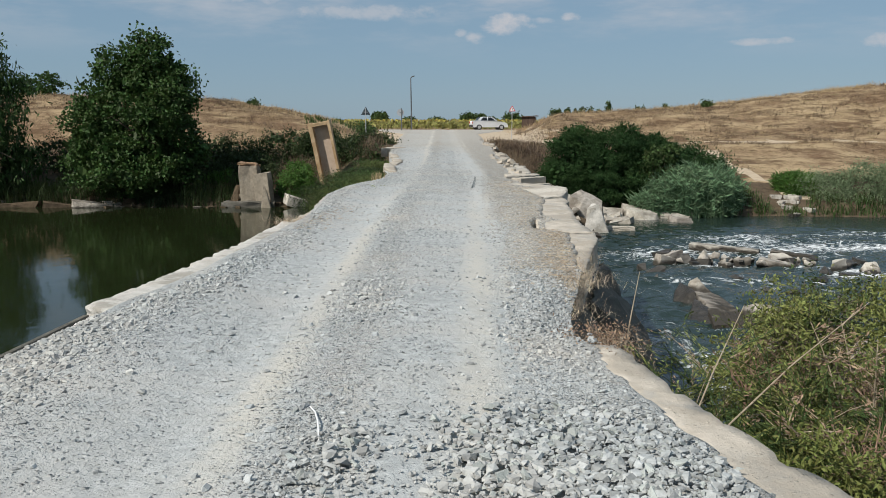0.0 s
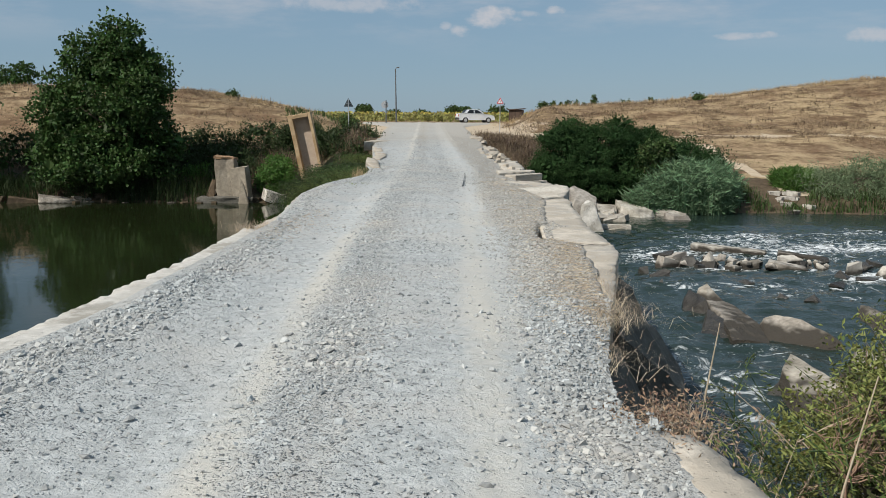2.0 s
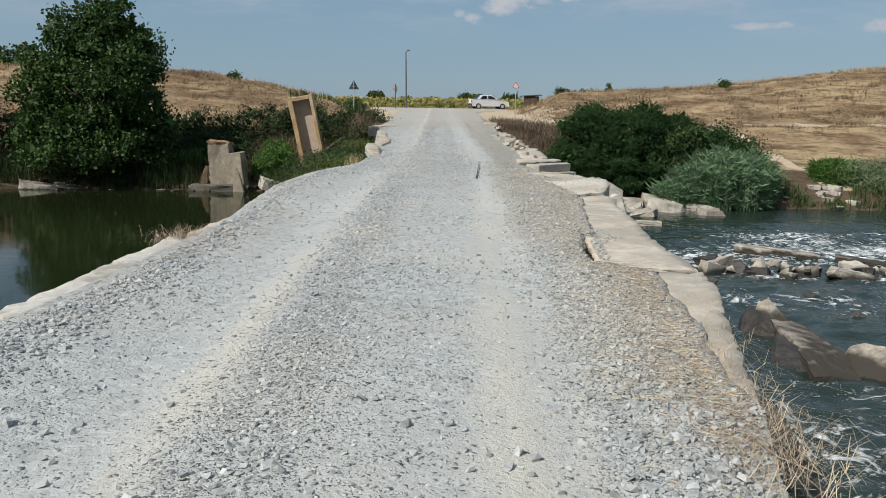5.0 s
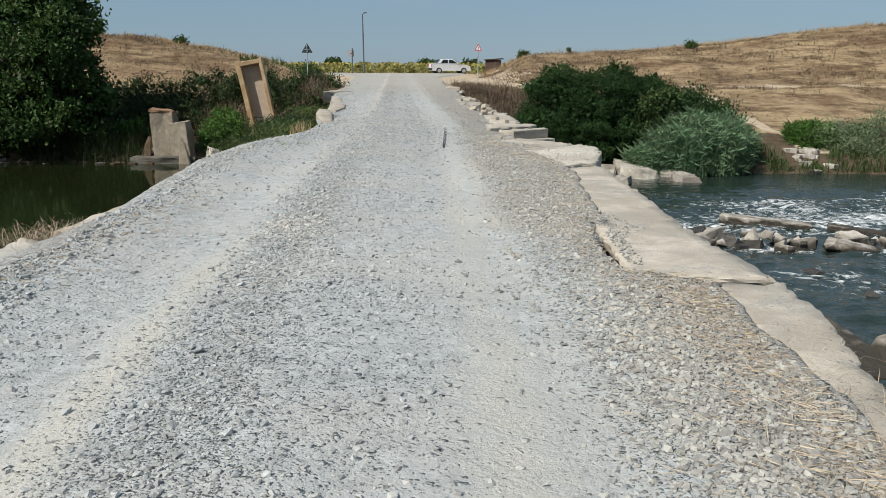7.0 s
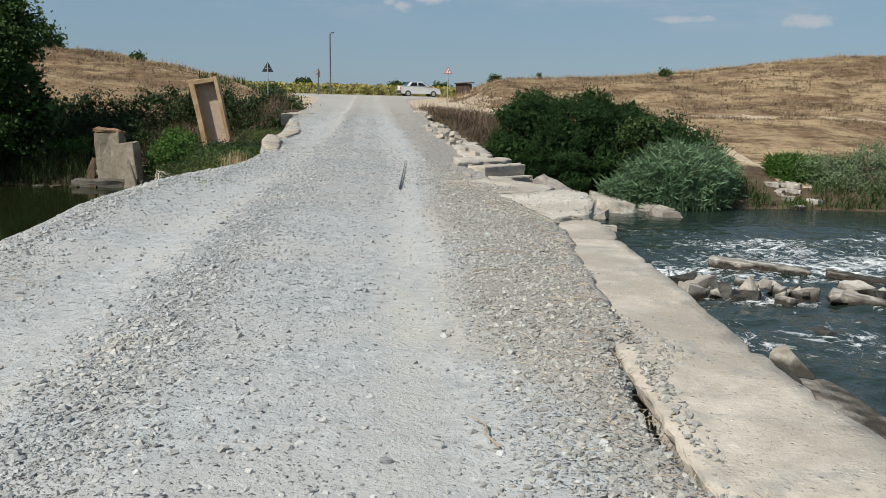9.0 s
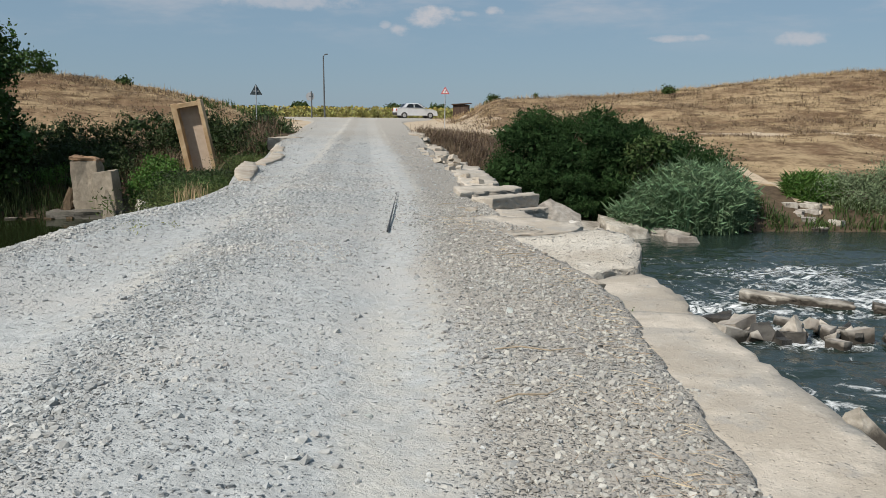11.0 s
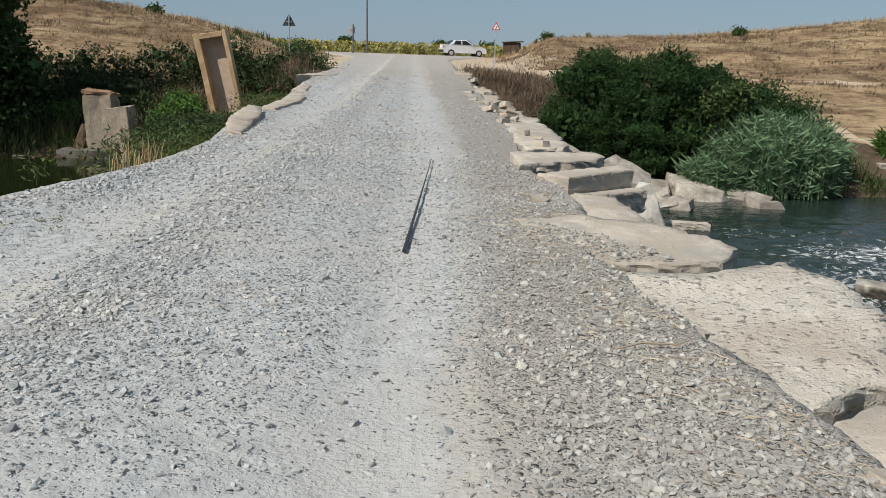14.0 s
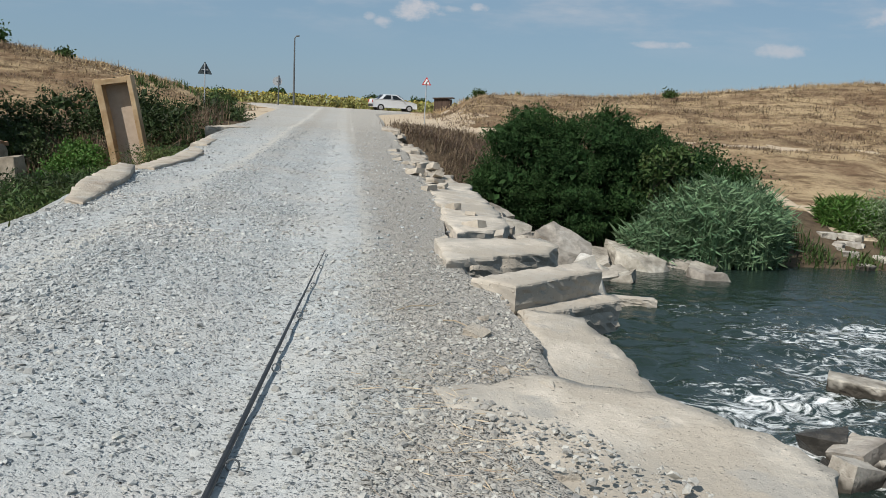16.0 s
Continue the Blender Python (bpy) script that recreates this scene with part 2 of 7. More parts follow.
M_old = material("stained_old_concrete", (0.22, 0.185, 0.138), (0.37, 0.32, 0.25), scale=3.0, rough=0.92, bump=0.7, bump_scale=14.0, c3=(0.14, 0.11, 0.08), scale3=0.8, bump_dist=0.04)
grit_on(M_pitted, ((18.0, 0.3), (40.0, 0.4)), 0.35, False)
patches_on(M_concrete, (0.37, 0.325, 0.265), 1.3, 0.50, 0.60, most=0.75)
patches_on(M_concrete, (0.33, 0.315, 0.285), 3.1, 0.56, 0.64, most=0.7, detail=9.0)
patches_on(M_pale, (0.30, 0.28, 0.24), 2.3, 0.54, 0.61, most=0.8, detail=9.0)
patches_on(M_dusty, (0.44, 0.415, 0.365), 1.7, 0.52, 0.62, most=0.7)
grit_on(M_concrete, ((40.0, 0.12), (90.0, 0.2)), 0.25, False)
grit_on(M_pale, ((45.0, 0.2), (110.0, 0.3)), 0.25, False)
M_rusty_concrete = material("ochre_stained_concrete", (0.42, 0.29, 0.16), (0.54, 0.40, 0.25), scale=3.0, rough=0.9, bump=0.4, bump_scale=20.0, c3=(0.28, 0.17, 0.08), scale3=0.9)
M_panel = material("grey_brown_panel", (0.42, 0.33, 0.25), (0.50, 0.40, 0.31), scale=4.0, rough=0.9, bump=0.3, bump_scale=20.0)
M_rock = material("river_rock", (0.36, 0.325, 0.275), (0.58, 0.54, 0.475), scale=4.0, rough=0.85, bump=0.9, bump_scale=12.0, c3=(0.2, 0.175, 0.145), scale3=1.2, bump_dist=0.05, per_object=0.2)


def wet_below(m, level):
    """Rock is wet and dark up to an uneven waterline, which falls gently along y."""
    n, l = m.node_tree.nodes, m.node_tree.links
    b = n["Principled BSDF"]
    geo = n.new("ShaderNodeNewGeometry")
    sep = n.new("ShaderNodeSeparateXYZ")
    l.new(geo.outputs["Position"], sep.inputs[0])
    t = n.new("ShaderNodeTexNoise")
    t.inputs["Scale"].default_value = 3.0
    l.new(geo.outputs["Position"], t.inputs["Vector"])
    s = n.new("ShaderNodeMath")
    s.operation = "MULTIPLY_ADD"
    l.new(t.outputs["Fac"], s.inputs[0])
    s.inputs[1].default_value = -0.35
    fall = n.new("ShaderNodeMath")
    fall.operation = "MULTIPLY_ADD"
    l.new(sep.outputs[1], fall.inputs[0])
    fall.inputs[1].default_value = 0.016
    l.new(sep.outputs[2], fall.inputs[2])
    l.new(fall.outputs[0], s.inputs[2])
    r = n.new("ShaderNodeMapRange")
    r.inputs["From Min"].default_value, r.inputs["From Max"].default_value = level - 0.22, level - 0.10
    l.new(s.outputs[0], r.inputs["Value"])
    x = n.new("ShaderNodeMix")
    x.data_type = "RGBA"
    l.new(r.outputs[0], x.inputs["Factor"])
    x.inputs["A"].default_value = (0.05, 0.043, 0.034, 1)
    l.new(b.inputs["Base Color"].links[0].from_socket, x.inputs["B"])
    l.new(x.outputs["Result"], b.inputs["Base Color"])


patches_on(M_rock, (0.24, 0.215, 0.18), 2.2, 0.54, 0.64, most=0.7)
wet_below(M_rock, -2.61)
M_block = material("river_worn_concrete", (0.25, 0.22, 0.18), (0.48, 0.435, 0.37), scale=5.0, rough=0.85, bump=0.9, bump_scale=14.0, c3=(0.09, 0.078, 0.062), scale3=1.8, bump_dist=0.05, per_object=0.2)
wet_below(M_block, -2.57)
M_wet_rock = material("wet_dark_rock", (0.028, 0.026, 0.023), (0.07, 0.064, 0.055), scale=5.0, rough=0.35, bump=0.7, bump_scale=12.0, bump_dist=0.05, per_object=0.2)
M_ground = material("dry_grassland", (0.14, 0.09, 0.052), (0.34, 0.245, 0.15), scale=2.6, rough=0.95, bump=0.9, bump_scale=6.0, c3=(0.17, 0.108, 0.066), scale3=0.28, bump_dist=0.15, spec=0.1)
patches_on(M_ground, (0.43, 0.325, 0.195), 0.16, 0.46, 0.60, (1, 2.2, 3), 0.85, 8.0)
patches_on(M_ground, (0.115, 0.072, 0.042), 0.42, 0.50, 0.60, (0.75, 1.5, 4), 0.85, 8.0)
patches_on(M_ground, (0.10, 0.064, 0.037), 1.6, 0.56, 0.64, (0.7, 1.4, 3), 0.7, 8.0)
patches_on(M_ground, (0.175, 0.15, 0.07), 0.7, 0.60, 0.68, (1, 1.5, 2), 0.6, 8.0)
M_soil = material("bare_dusty_soil", (0.40, 0.32, 0.23), (0.50, 0.41, 0.30), scale=3.0, rough=0.95, bump=0.6, bump_scale=10.0, bump_dist=0.05, spec=0.1)
M_mud = material("dark_bank_soil", (0.065, 0.047, 0.031), (0.13, 0.096, 0.062), scale=2.5, rough=0.95, bump=0.8, bump_scale=8.0, bump_dist=0.08, spec=0.15)
M_leaf = leaf_material("poplar_leaves", (0.028, 0.06, 0.014), (0.058, 0.104, 0.025))
M_willow = leaf_material("willow_leaves", (0.030, 0.060, 0.016), (0.055, 0.10, 0.025))
M_bush = leaf_material("tamarisk_leaves", (0.018, 0.046, 0.013), (0.038, 0.08, 0.022), island=0.3, rough=0.85)
M_olive = leaf_material("olive_weed_leaves", (0.055, 0.08, 0.024), (0.125, 0.145, 0.045), island=0.5, rough=0.75)
M_sage = leaf_material("grey_green_leaves", (0.125, 0.17, 0.085), (0.22, 0.27, 0.155), island=0.3, rough=0.85)
M_reed = leaf_material("reed_leaves", (0.095, 0.165, 0.085), (0.18, 0.27, 0.145), rough=0.65)
M_weed = leaf_material("weed_leaves", (0.15, 0.17, 0.045), (0.25, 0.26, 0.085))
M_shrub = leaf_material("bank_shrub_leaves", (0.04, 0.07, 0.02), (0.08, 0.12, 0.035))
# darker copy of the shrub leaves, with the left bank's shade in its colour
M_bankshrub = leaf_material("shade_toned_bank_leaves", (0.022, 0.038, 0.012), (0.05, 0.072, 0.024))
M_fresh = leaf_material("fresh_green_leaves", (0.055, 0.12, 0.022), (0.10, 0.185, 0.038))
M_straw = leaf_material("dry_straw", (0.36, 0.255, 0.14), (0.50, 0.38, 0.22), translucent=0.15, island=0.25)
M_drystraw = leaf_material("bleached_straw", (0.36, 0.275, 0.19), (0.54, 0.44, 0.32), translucent=0.1, island=0.3)
M_litter = leaf_material("grey_straw_litter", (0.27, 0.215, 0.155), (0.42, 0.35, 0.265), translucent=0.1, island=0.3)
M_drybrown = leaf_material("dry_brown_weeds", (0.22, 0.14, 0.095), (0.36, 0.25, 0.17), translucent=0.1)
M_bark = material("bark", (0.09, 0.07, 0.05), (0.17, 0.14, 0.10), scale=12.0, rough=0.95, bump=0.8, bump_scale=20.0)
M_twig = material("dry_twig", (0.28, 0.22, 0.15), (0.40, 0.33, 0.24), scale=12.0, rough=0.9, bump=0.2)
M_deadstem = material("dead_brown_stem", (0.20, 0.125, 0.085), (0.33, 0.22, 0.155), scale=12.0, rough=0.9, bump=0.2)
M_petal = leaf_material("sunflower_petals", (0.36, 0.285, 0.06), (0.48, 0.395, 0.11), translucent=0.2)
M_fieldleaf = leaf_material("sunflower_leaves", (0.19, 0.20, 0.06), (0.34, 0.31, 0.11))
M_scrub = leaf_material("dead_scrub", (0.12, 0.082, 0.052), (0.21, 0.15, 0.10), translucent=0.1)
M_darkscrub = leaf_material("dark_dead_brush", (0.11, 0.074, 0.048), (0.21, 0.15, 0.10), translucent=0.1)
M_steel = material("grey_painted_steel", (0.10, 0.11, 0.115), (0.15, 0.155, 0.16), scale=9.0, rough=0.5, bump=0.1, metallic=0.3)
M_galv = material("galvanised_steel", (0.45, 0.46, 0.47), (0.55, 0.56, 0.57), scale=14.0, rough=0.45, bump=0.1, metallic=0.6)
M_signback = material("sign_back_dull_metal", (0.06, 0.075, 0.08), (0.09, 0.105, 0.11), scale=8.0, rough=0.5, bump=0.1, metallic=0.3)
M_white = material("white_paint", (0.74, 0.74, 0.73), (0.80, 0.80, 0.79), scale=6.0, rough=0.4, bump=0.05, spec=0.5)
M_red = material("red_paint", (0.50, 0.035, 0.03), (0.60, 0.05, 0.045), scale=6.0, rough=0.45, bump=0.05, spec=0.5)
M_black = material("black_plastic", (0.012, 0.012, 0.013), (0.025, 0.025, 0.026), scale=20.0, rough=0.5, bump=0.1, spec=0.5)
M_glass = material("dark_car_glass", (0.02, 0.025, 0.03), (0.03, 0.035, 0.04), scale=2.0, rough=0.06, bump=0, spec=0.7)
M_carsilver = material("silver_car_paint", (0.66, 0.68, 0.70), (0.72, 0.74, 0.76), scale=3.0, rough=0.28, bump=0, metallic=0.15, spec=0.6)
M_shed = material("brown_shed_boards", (0.06, 0.04, 0.03), (0.11, 0.075, 0.055), scale=6.0, rough=0.9, bump=0.4, stretch=(1, 1, 0.1))
M_lamp_red = material("red_lens", (0.4, 0.02, 0.02), (0.45, 0.03, 0.03), rough=0.2, bump=0, spec=0.6)


def water_material(name, deep, rough, wave_scale, wave_strength, foam=False):
    m = bpy.data.materials.new(name)
    m.use_nodes = True
    n, l = m.node_tree.nodes, m.node_tree.links
    b = n["Principled BSDF"]
    b.inputs["Base Color"].default_value = (*deep, 1)
    b.inputs["Roughness"].default_value = rough
    b.inputs["IOR"].default_value = 1.33
    co = n.new("ShaderNodeTexCoord")

    def nz(s, detail, stretch, distort=0.0, r=0.6):
        mp = n.new("ShaderNodeMapping")
        mp.inputs["Scale"].default_value = stretch
        l.new(co.outputs["Object"], mp.inputs["Vector"])
        t = n.new("ShaderNodeTexNoise")
        t.inputs["Scale"].default_value, t.inputs["Detail"].default_value, t.inputs["Roughness"].default_value, t.inputs["Distortion"].default_value = s, detail, r, distort
        l.new(mp.outputs[0], t.inputs["Vector"])
        return t.outputs["Fac"]

    h = nz(wave_scale, 4.0, (1, 1, 1))
    bp = n.new("ShaderNodeBump")
    bp.inputs["Strength"].default_value, bp.inputs["Distance"].default_value = wave_strength, 0.1
    l.new(h, bp.inputs["Height"])
    l.new(bp.outputs[0], b.inputs["Normal"])
    if foam:
        # churned foam: an attribute says where the water breaks, noise gives the strands
        at = n.new("ShaderNodeAttribute")
        at.attribute_name = "churn"
        strand = nz(1.25, 10.0, (1, 1.15, 1), 2.6, 0.72)
        s = n.new("ShaderNodeMath")
        s.operation = "ADD"
        l.new(strand, s.inputs[0])
        l.new(at.outputs["Fac"], s.inputs[1])
        r = n.new("ShaderNodeMapRange")
        r.inputs["From Min"].default_value, r.inputs["From Max"].default_value = 0.69, 0.85
        l.new(s.outputs[0], r.inputs["Value"])
        x = n.new("ShaderNodeMix")
        x.data_type = "RGBA"
        l.new(r.outputs[0], x.inputs["Factor"])
        x.inputs["A"].default_value, x.inputs["B"].default_value = (*deep, 1), (0.80, 0.82, 0.82, 1)
        l.new(x.outputs["Result"], b.inputs["Base Color"])
        r2 = n.new("ShaderNodeMapRange")
        r2.inputs["To Min"].default_value, r2.inputs["To Max"].default_value = rough, 0.8
        l.new(r.outputs[0], r2.inputs["Value"])
        l.new(r2.outputs[0], b.inputs["Roughness"])
    return m


M_pond = water_material("calm_river_water", (0.012, 0.017, 0.006), 0.04, 1.6, 0.05)
M_rapid = water_material("fast_river_water", (0.016, 0.028, 0.023), 0.10, 2.6, 0.7, foam=True)


# ---- building helpers ----
rng = np.random.default_rng(7)


def link_mesh(name, verts, faces, mat, smooth=False):
    me = bpy.data.meshes.new(name)
    if isinstance(faces, np.ndarray):
        faces = faces.tolist()
    me.from_pydata(np.asarray(verts).tolist(), [], faces)
    me.materials.append(mat)
    me.polygons.foreach_set("use_smooth", [smooth] * len(me.polygons))
    me.update()
    return new(name, me)


def part(name, bm, mat, parent, label="", smooth=False):
    me = bpy.data.meshes.new(name)
    bmesh.ops.recalc_face_normals(bm, faces=bm.faces)
    bm.to_mesh(me)
    bm.free()
    me.materials.append(mat)
    me.polygons.foreach_set("use_smooth", [smooth] * len(me.polygons))
    ob = new(name, me)
    ob.parent = parent
    if label:
        ob["label"] = label
    return ob


def thing(name, label, category, group="", at=(0, 0, 0), turn=(0, 0, 0)):
    e = new(name)
    e.empty_display_size = 0.2
    e.matrix_basis = pose(*at, *turn)
    return tagged(e, label, category, group)


def box(bm, sx, sy, sz, at=(0, 0, 0), turn=(0, 0, 0), bevel=0.0):
    b = bmesh.new()
    bmesh.ops.create_cube(b, size=1.0, matrix=Matrix.Diagonal((sx, sy, sz, 1)))
    if bevel:
        bmesh.ops.bevel(b, geom=list(b.edges), offset=bevel, segments=2, profile=0.6, affect="EDGES")
    b.transform(pose(*at, *turn))
    join(bm, b)
    return bm


def join(bm, other):
    me = bpy.data.meshes.new("tmp")
    other.to_mesh(me)
    other.free()
    bm.from_mesh(me)
    bpy.data.meshes.remove(me)
    return bm


def tube(bm, pts, radii, sides=8):
    """A tapered tube along points."""
    pts = [Vector([float(c) for c in p]) for p in pts]
    rings = []
    for i, p in enumerate(pts):
        d = (pts[min(i + 1, len(pts) - 1)] - pts[max(i - 1, 0)]).normalized()
        a = d.orthogonal().normalized()
        if abs(d.z) < 0.99:
            a = d.cross(Vector((0, 0, 1))).normalized()
        b = d.cross(a)
        rings.append([bm.verts.new(p + float(radii[i]) * (math.cos(2 * math.pi * k / sides) * a + math.sin(2 * math.pi * k / sides) * b)) for k in range(sides)])
    for r0, r1 in zip(rings, rings[1:]):
        for k in range(sides):
            bm.faces.new((r0[k], r0[(k + 1) % sides], r1[(k + 1) % sides], r1[k]))
    bm.faces.new(rings[0][::-1])
    bm.faces.new(rings[-1])
    return bm


def value_noise(x, y, scale, seed=0, octaves=4, gain=0.5):
    """Smooth noise on arrays, about -1 to 1."""
    out, amp, total = np.zeros(np.broadcast(x, y).shape), 1.0, 0.0
    for o in range(octaves):
        g = np.random.default_rng(seed * 97 + o).uniform(-1, 1, (256, 256))
        u, v = np.asarray(x) * scale * 2 ** o + 1000.3, np.asarray(y) * scale * 2 ** o + 1000.7
        i, j = np.floor(u).astype(int), np.floor(v).astype(int)
        fu, fv = u - i, v - j
        fu, fv = fu * fu * (3 - 2 * fu), fv * fv * (3 - 2 * fv)
        i0, j0, i1, j1 = i % 256, j % 256, (i + 1) % 256, (j + 1) % 256
        out = out + amp * (g[i0, j0] * (1 - fu) * (1 - fv) + g[i1, j0] * fu * (1 - fv) + g[i0, j1] * (1 - fu) * fv + g[i1, j1] * fu * fv)
        total += amp
        amp *= gain
    return out / total


def smooth01(v, lo, hi):
    t = np.clip((np.asarray(v, float) - lo) / (hi - lo), 0, 1)
    return t * t * (3 - 2 * t)


def grid_faces(nx, ny):
    i, j = np.meshgrid(np.arange(nx - 1), np.arange(ny - 1), indexing="ij")
    a = (i * ny + j).ravel()
    return np.stack([a, a + ny, a + ny + 1, a + 1], axis=1)


# ---- the lie of the land ----
LEFT_Y, LEFT_X = (-20, 3, 6, 8, 10, 14, 16.5, 18.6, 20.5, 22.3, 23.6, 25, 26.5, 28.7, 31, 36, 45, 55, 70), (-3.6, -3.5, -3.4, -3.25, -3.0, -2.75, -2.55, -2.66, -2.76, -2.6, -2.36, -2.08, -1.88, -1.85, -2.1, -2.2, -2.75, -3.1, -3.6)
RIGHT_Y, RIGHT_X = (-20, 2.5, 4, 5, 6.5, 7.3, 8.2, 9.6, 11.5, 12.6, 15.3, 16.5, 18.8, 20.4, 22, 23, 25, 28, 33, 40, 55, 70), \
                   (2.6, 2.3, 1.85, 1.6, 1.38, 1.24, 1.36, 1.68, 2.05, 2.3, 2.42, 2.5, 2.7, 2.8, 2.9, 2.5, 2.4, 2.3, 2.8, 3.1, 3.2, 3.6)


def left_edge(y):
    return np.interp(y, LEFT_Y, LEFT_X)


def right_edge(y):
    return np.interp(y, RIGHT_Y, RIGHT_X)


INNER_Y = (-20, 2, 4, 5.2, 6.5, 9.85, 10.6, 11.6, 12.6, 13.3, 13.45, 14.6, 16.0, 17.9, 18.7, 20, 21.3, 22.3, 23.4, 23.8, 24.6, 25.5, 26.3, 27.5, 28.4, 30, 32, 34.6, 38, 43, 48, 70)
INNER_X = (1.7, 1.65, 1.45, 1.25, 1.15, 1.6, 1.64, 1.82, 1.87, 2.0, 1.56, 1.67, 1.85, 2.1, 2.25, 2.3, 2.05, 1.95, 1.72, 2.2, 2.32, 2.35, 2.15, 2.1, 2.38, 2.45, 2.55, 2.6, 2.7, 2.85, 2.9, 3.6)


def slab_inner(y):
    return np.interp(y, INNER_Y, INNER_X)


def road_z(y):
    return np.interp(y, (0, 38, 60, 75, 90, 110), (0.0, 0.05, 0.42, 0.75, 1.1, 1.15))


def shore(x):
    return 53.0 - 4.5 * smooth01(x, -6, 8) + 1.2 * value_noise(x, x * 0, 0.13, 3) + 2.5 * smooth01(x, 22, 40)


def land_z(x, y):
    x, y = np.asarray(x, float), np.asarray(y, float)
    s = y - shore(x)
    z = np.interp(s, (-9, -4, 0, 1.0, 4, 9, 14, 22), (-5.2, -4.6, -3.45, -3.0, -2.2, -1.0, 0.1, 0.6))
    near = np.interp(y, (-30, -14, -9, -4), (0.0, 0.0, -3.0, -5.2))
    z = np.maximum(z, near)
    # levees on both sides of the road's gap
    hr = np.interp(x, (5, 7, 10, 18, 26, 35, 44, 70, 140), (0, 1.2, 1.9, 2.2, 2.8, 3.8, 4.8, 5.6, 6.0))
    hl = np.interp(-x, (5, 8, 12, 16, 20, 35, 60, 140), (0, 0.9, 1.6, 2.3, 3.0, 3.3, 4.2, 5.0))
    prof_r = smooth01(y, 67, 85) * (1 - 0.8 * smooth01(y, 90, 112))
    prof_l = smooth01(y, 62, 78) * (1 - 0.8 * smooth01(y, 83, 105))
    z = z + hr * prof_r + hl * prof_l
    z = z + np.where(s > 1, 1, 0) * 0.34 * value_noise(x, y, 0.25, 5) * smooth01(s, 1, 6) * (1 - smooth01(y, 100, 120))
    # small ledges and gullies on the levees
    z = z + (0.16 * value_noise(x * 0.5, y * 1.5, 0.55, 7) + 0.22 * np.abs(value_noise(x, y * 0.6, 0.3, 8))) * smooth01(s, 9, 16) * smooth01(np.abs(x), 8, 13) * (1 - smooth01(y, 96, 108))
    z = z + 0.28 * value_noise(x * 0.3, y * 1.3, 0.25, 6) * smooth01(s, 8, 16) * smooth01(np.abs(x), 8, 14) * (1 - smooth01(y, 92, 104))
    # road bed through the gap
    w = (1 - smooth01(np.abs(x - 0.2) - 3.0 * smooth01(y, 70, 84), 4.2, 8.5)) * smooth01(y, 52, 57)
    z = z * (1 - w) + (road_z(y) - 0.12) * w
    far = smooth01(y, 86, 96) * (1 - smooth01(np.abs(x), 10, 22))
    z = z * (1 - far) + (road_z(y) - 0.1) * far
    z = np.where(y > 112, z * 0 + 1.05, z)
    # bank of rubble against the causeway
    z = np.maximum(z, np.where(x > 2.6, -0.8 - 0.5 * (x - 3.2), -5.2) - 4.5 * (1 - smooth01(y, 37, 42.5)) - 3.5 * smooth01(y, 50, 56))
    z = np.maximum(z, np.where(x < -2.0, -0.75 - 0.62 * (-x - 2.6), -5.2) - 5.0 * (1 - smooth01(y, 29, 41)) - 3.0 * smooth01(y, 50, 56))
    # mound of rubble and earth beside the causeway
    z = np.maximum(z, -5.2 + 4.1 * np.exp(-(((x - 3.9) / 2.8) ** 2 + ((y - 6.8) / 2.5) ** 2)))
    return z


def spaced(*stops):
    """Axis values: (from, to, step), ..."""
    return np.concatenate([np.arange(a, b, s) for a, b, s in stops])


gx = spaced((-1500, -200, 100), (-200, -60, 8), (-60, -12, 0.8), (-12, 20, 0.4), (20, 60, 0.8), (60, 200, 8), (200, 1501, 100))
gy = spaced((-60, -20, 5), (-20, 40, 1.0), (40, 96, 0.4), (96, 130, 1.5), (130, 400, 30), (400, 3001, 200))
X, Y = np.meshgrid(gx, gy, indexing="ij")
Z = land_z(X, Y)
ground = tagged(link_mesh("ground", np.stack([X.ravel(), Y.ravel(), Z.ravel()], 1), grid_faces(len(gx), len(gy)), M_ground, True),
                "dry yellow grassland with earthen levees and a river bed", "ground", kind="structure")
ground.data.materials.append(M_mud)
ground.data.materials.append(M_soil)
# dark soil on the banks, bare dust on the verges and the track along the levee
fc = np.array([p.center[:] for p in ground.data.polygons])
sh = fc[:, 1] - shore(fc[:, 0])
rag = 1.3 * value_noise(fc[:, 0], fc[:, 1], 0.5, 11)
idx = np.zeros(len(fc), int)
# dark soil reaches further up the left bank to stand in for shade there
idx[(sh + rag < np.where(fc[:, 0] < -3, 12.5, 5.0)) & (fc[:, 1] < 75)] = 1
idx[(np.abs(fc[:, 0] - 2) < 7.0 + 2 * rag) & (fc[:, 1] > 63 + rag) & (fc[:, 1] < 97)] = 2
idx[(fc[:, 0] > 3) & (fc[:, 0] < 9.5 + rag) & (fc[:, 1] > 49) & (fc[:, 1] < 62.5 + rag)] = 1
idx[(np.abs(fc[:, 1] - 66.5 - 0.6 * rag) < 0.75 + 0.5 * rag) & (fc[:, 0] > 4)] = 2
idx[(sh + rag > 1.4) & (fc[:, 1] < 66) & (np.abs(fc[:, 0] - 19.6 + 0.35 * (fc[:, 1] - 58) - 0.6 * rag) < 0.6 + 0.5 * rag)] = 2
ground.data.polygons.foreach_set("material_index", idx.tolist())

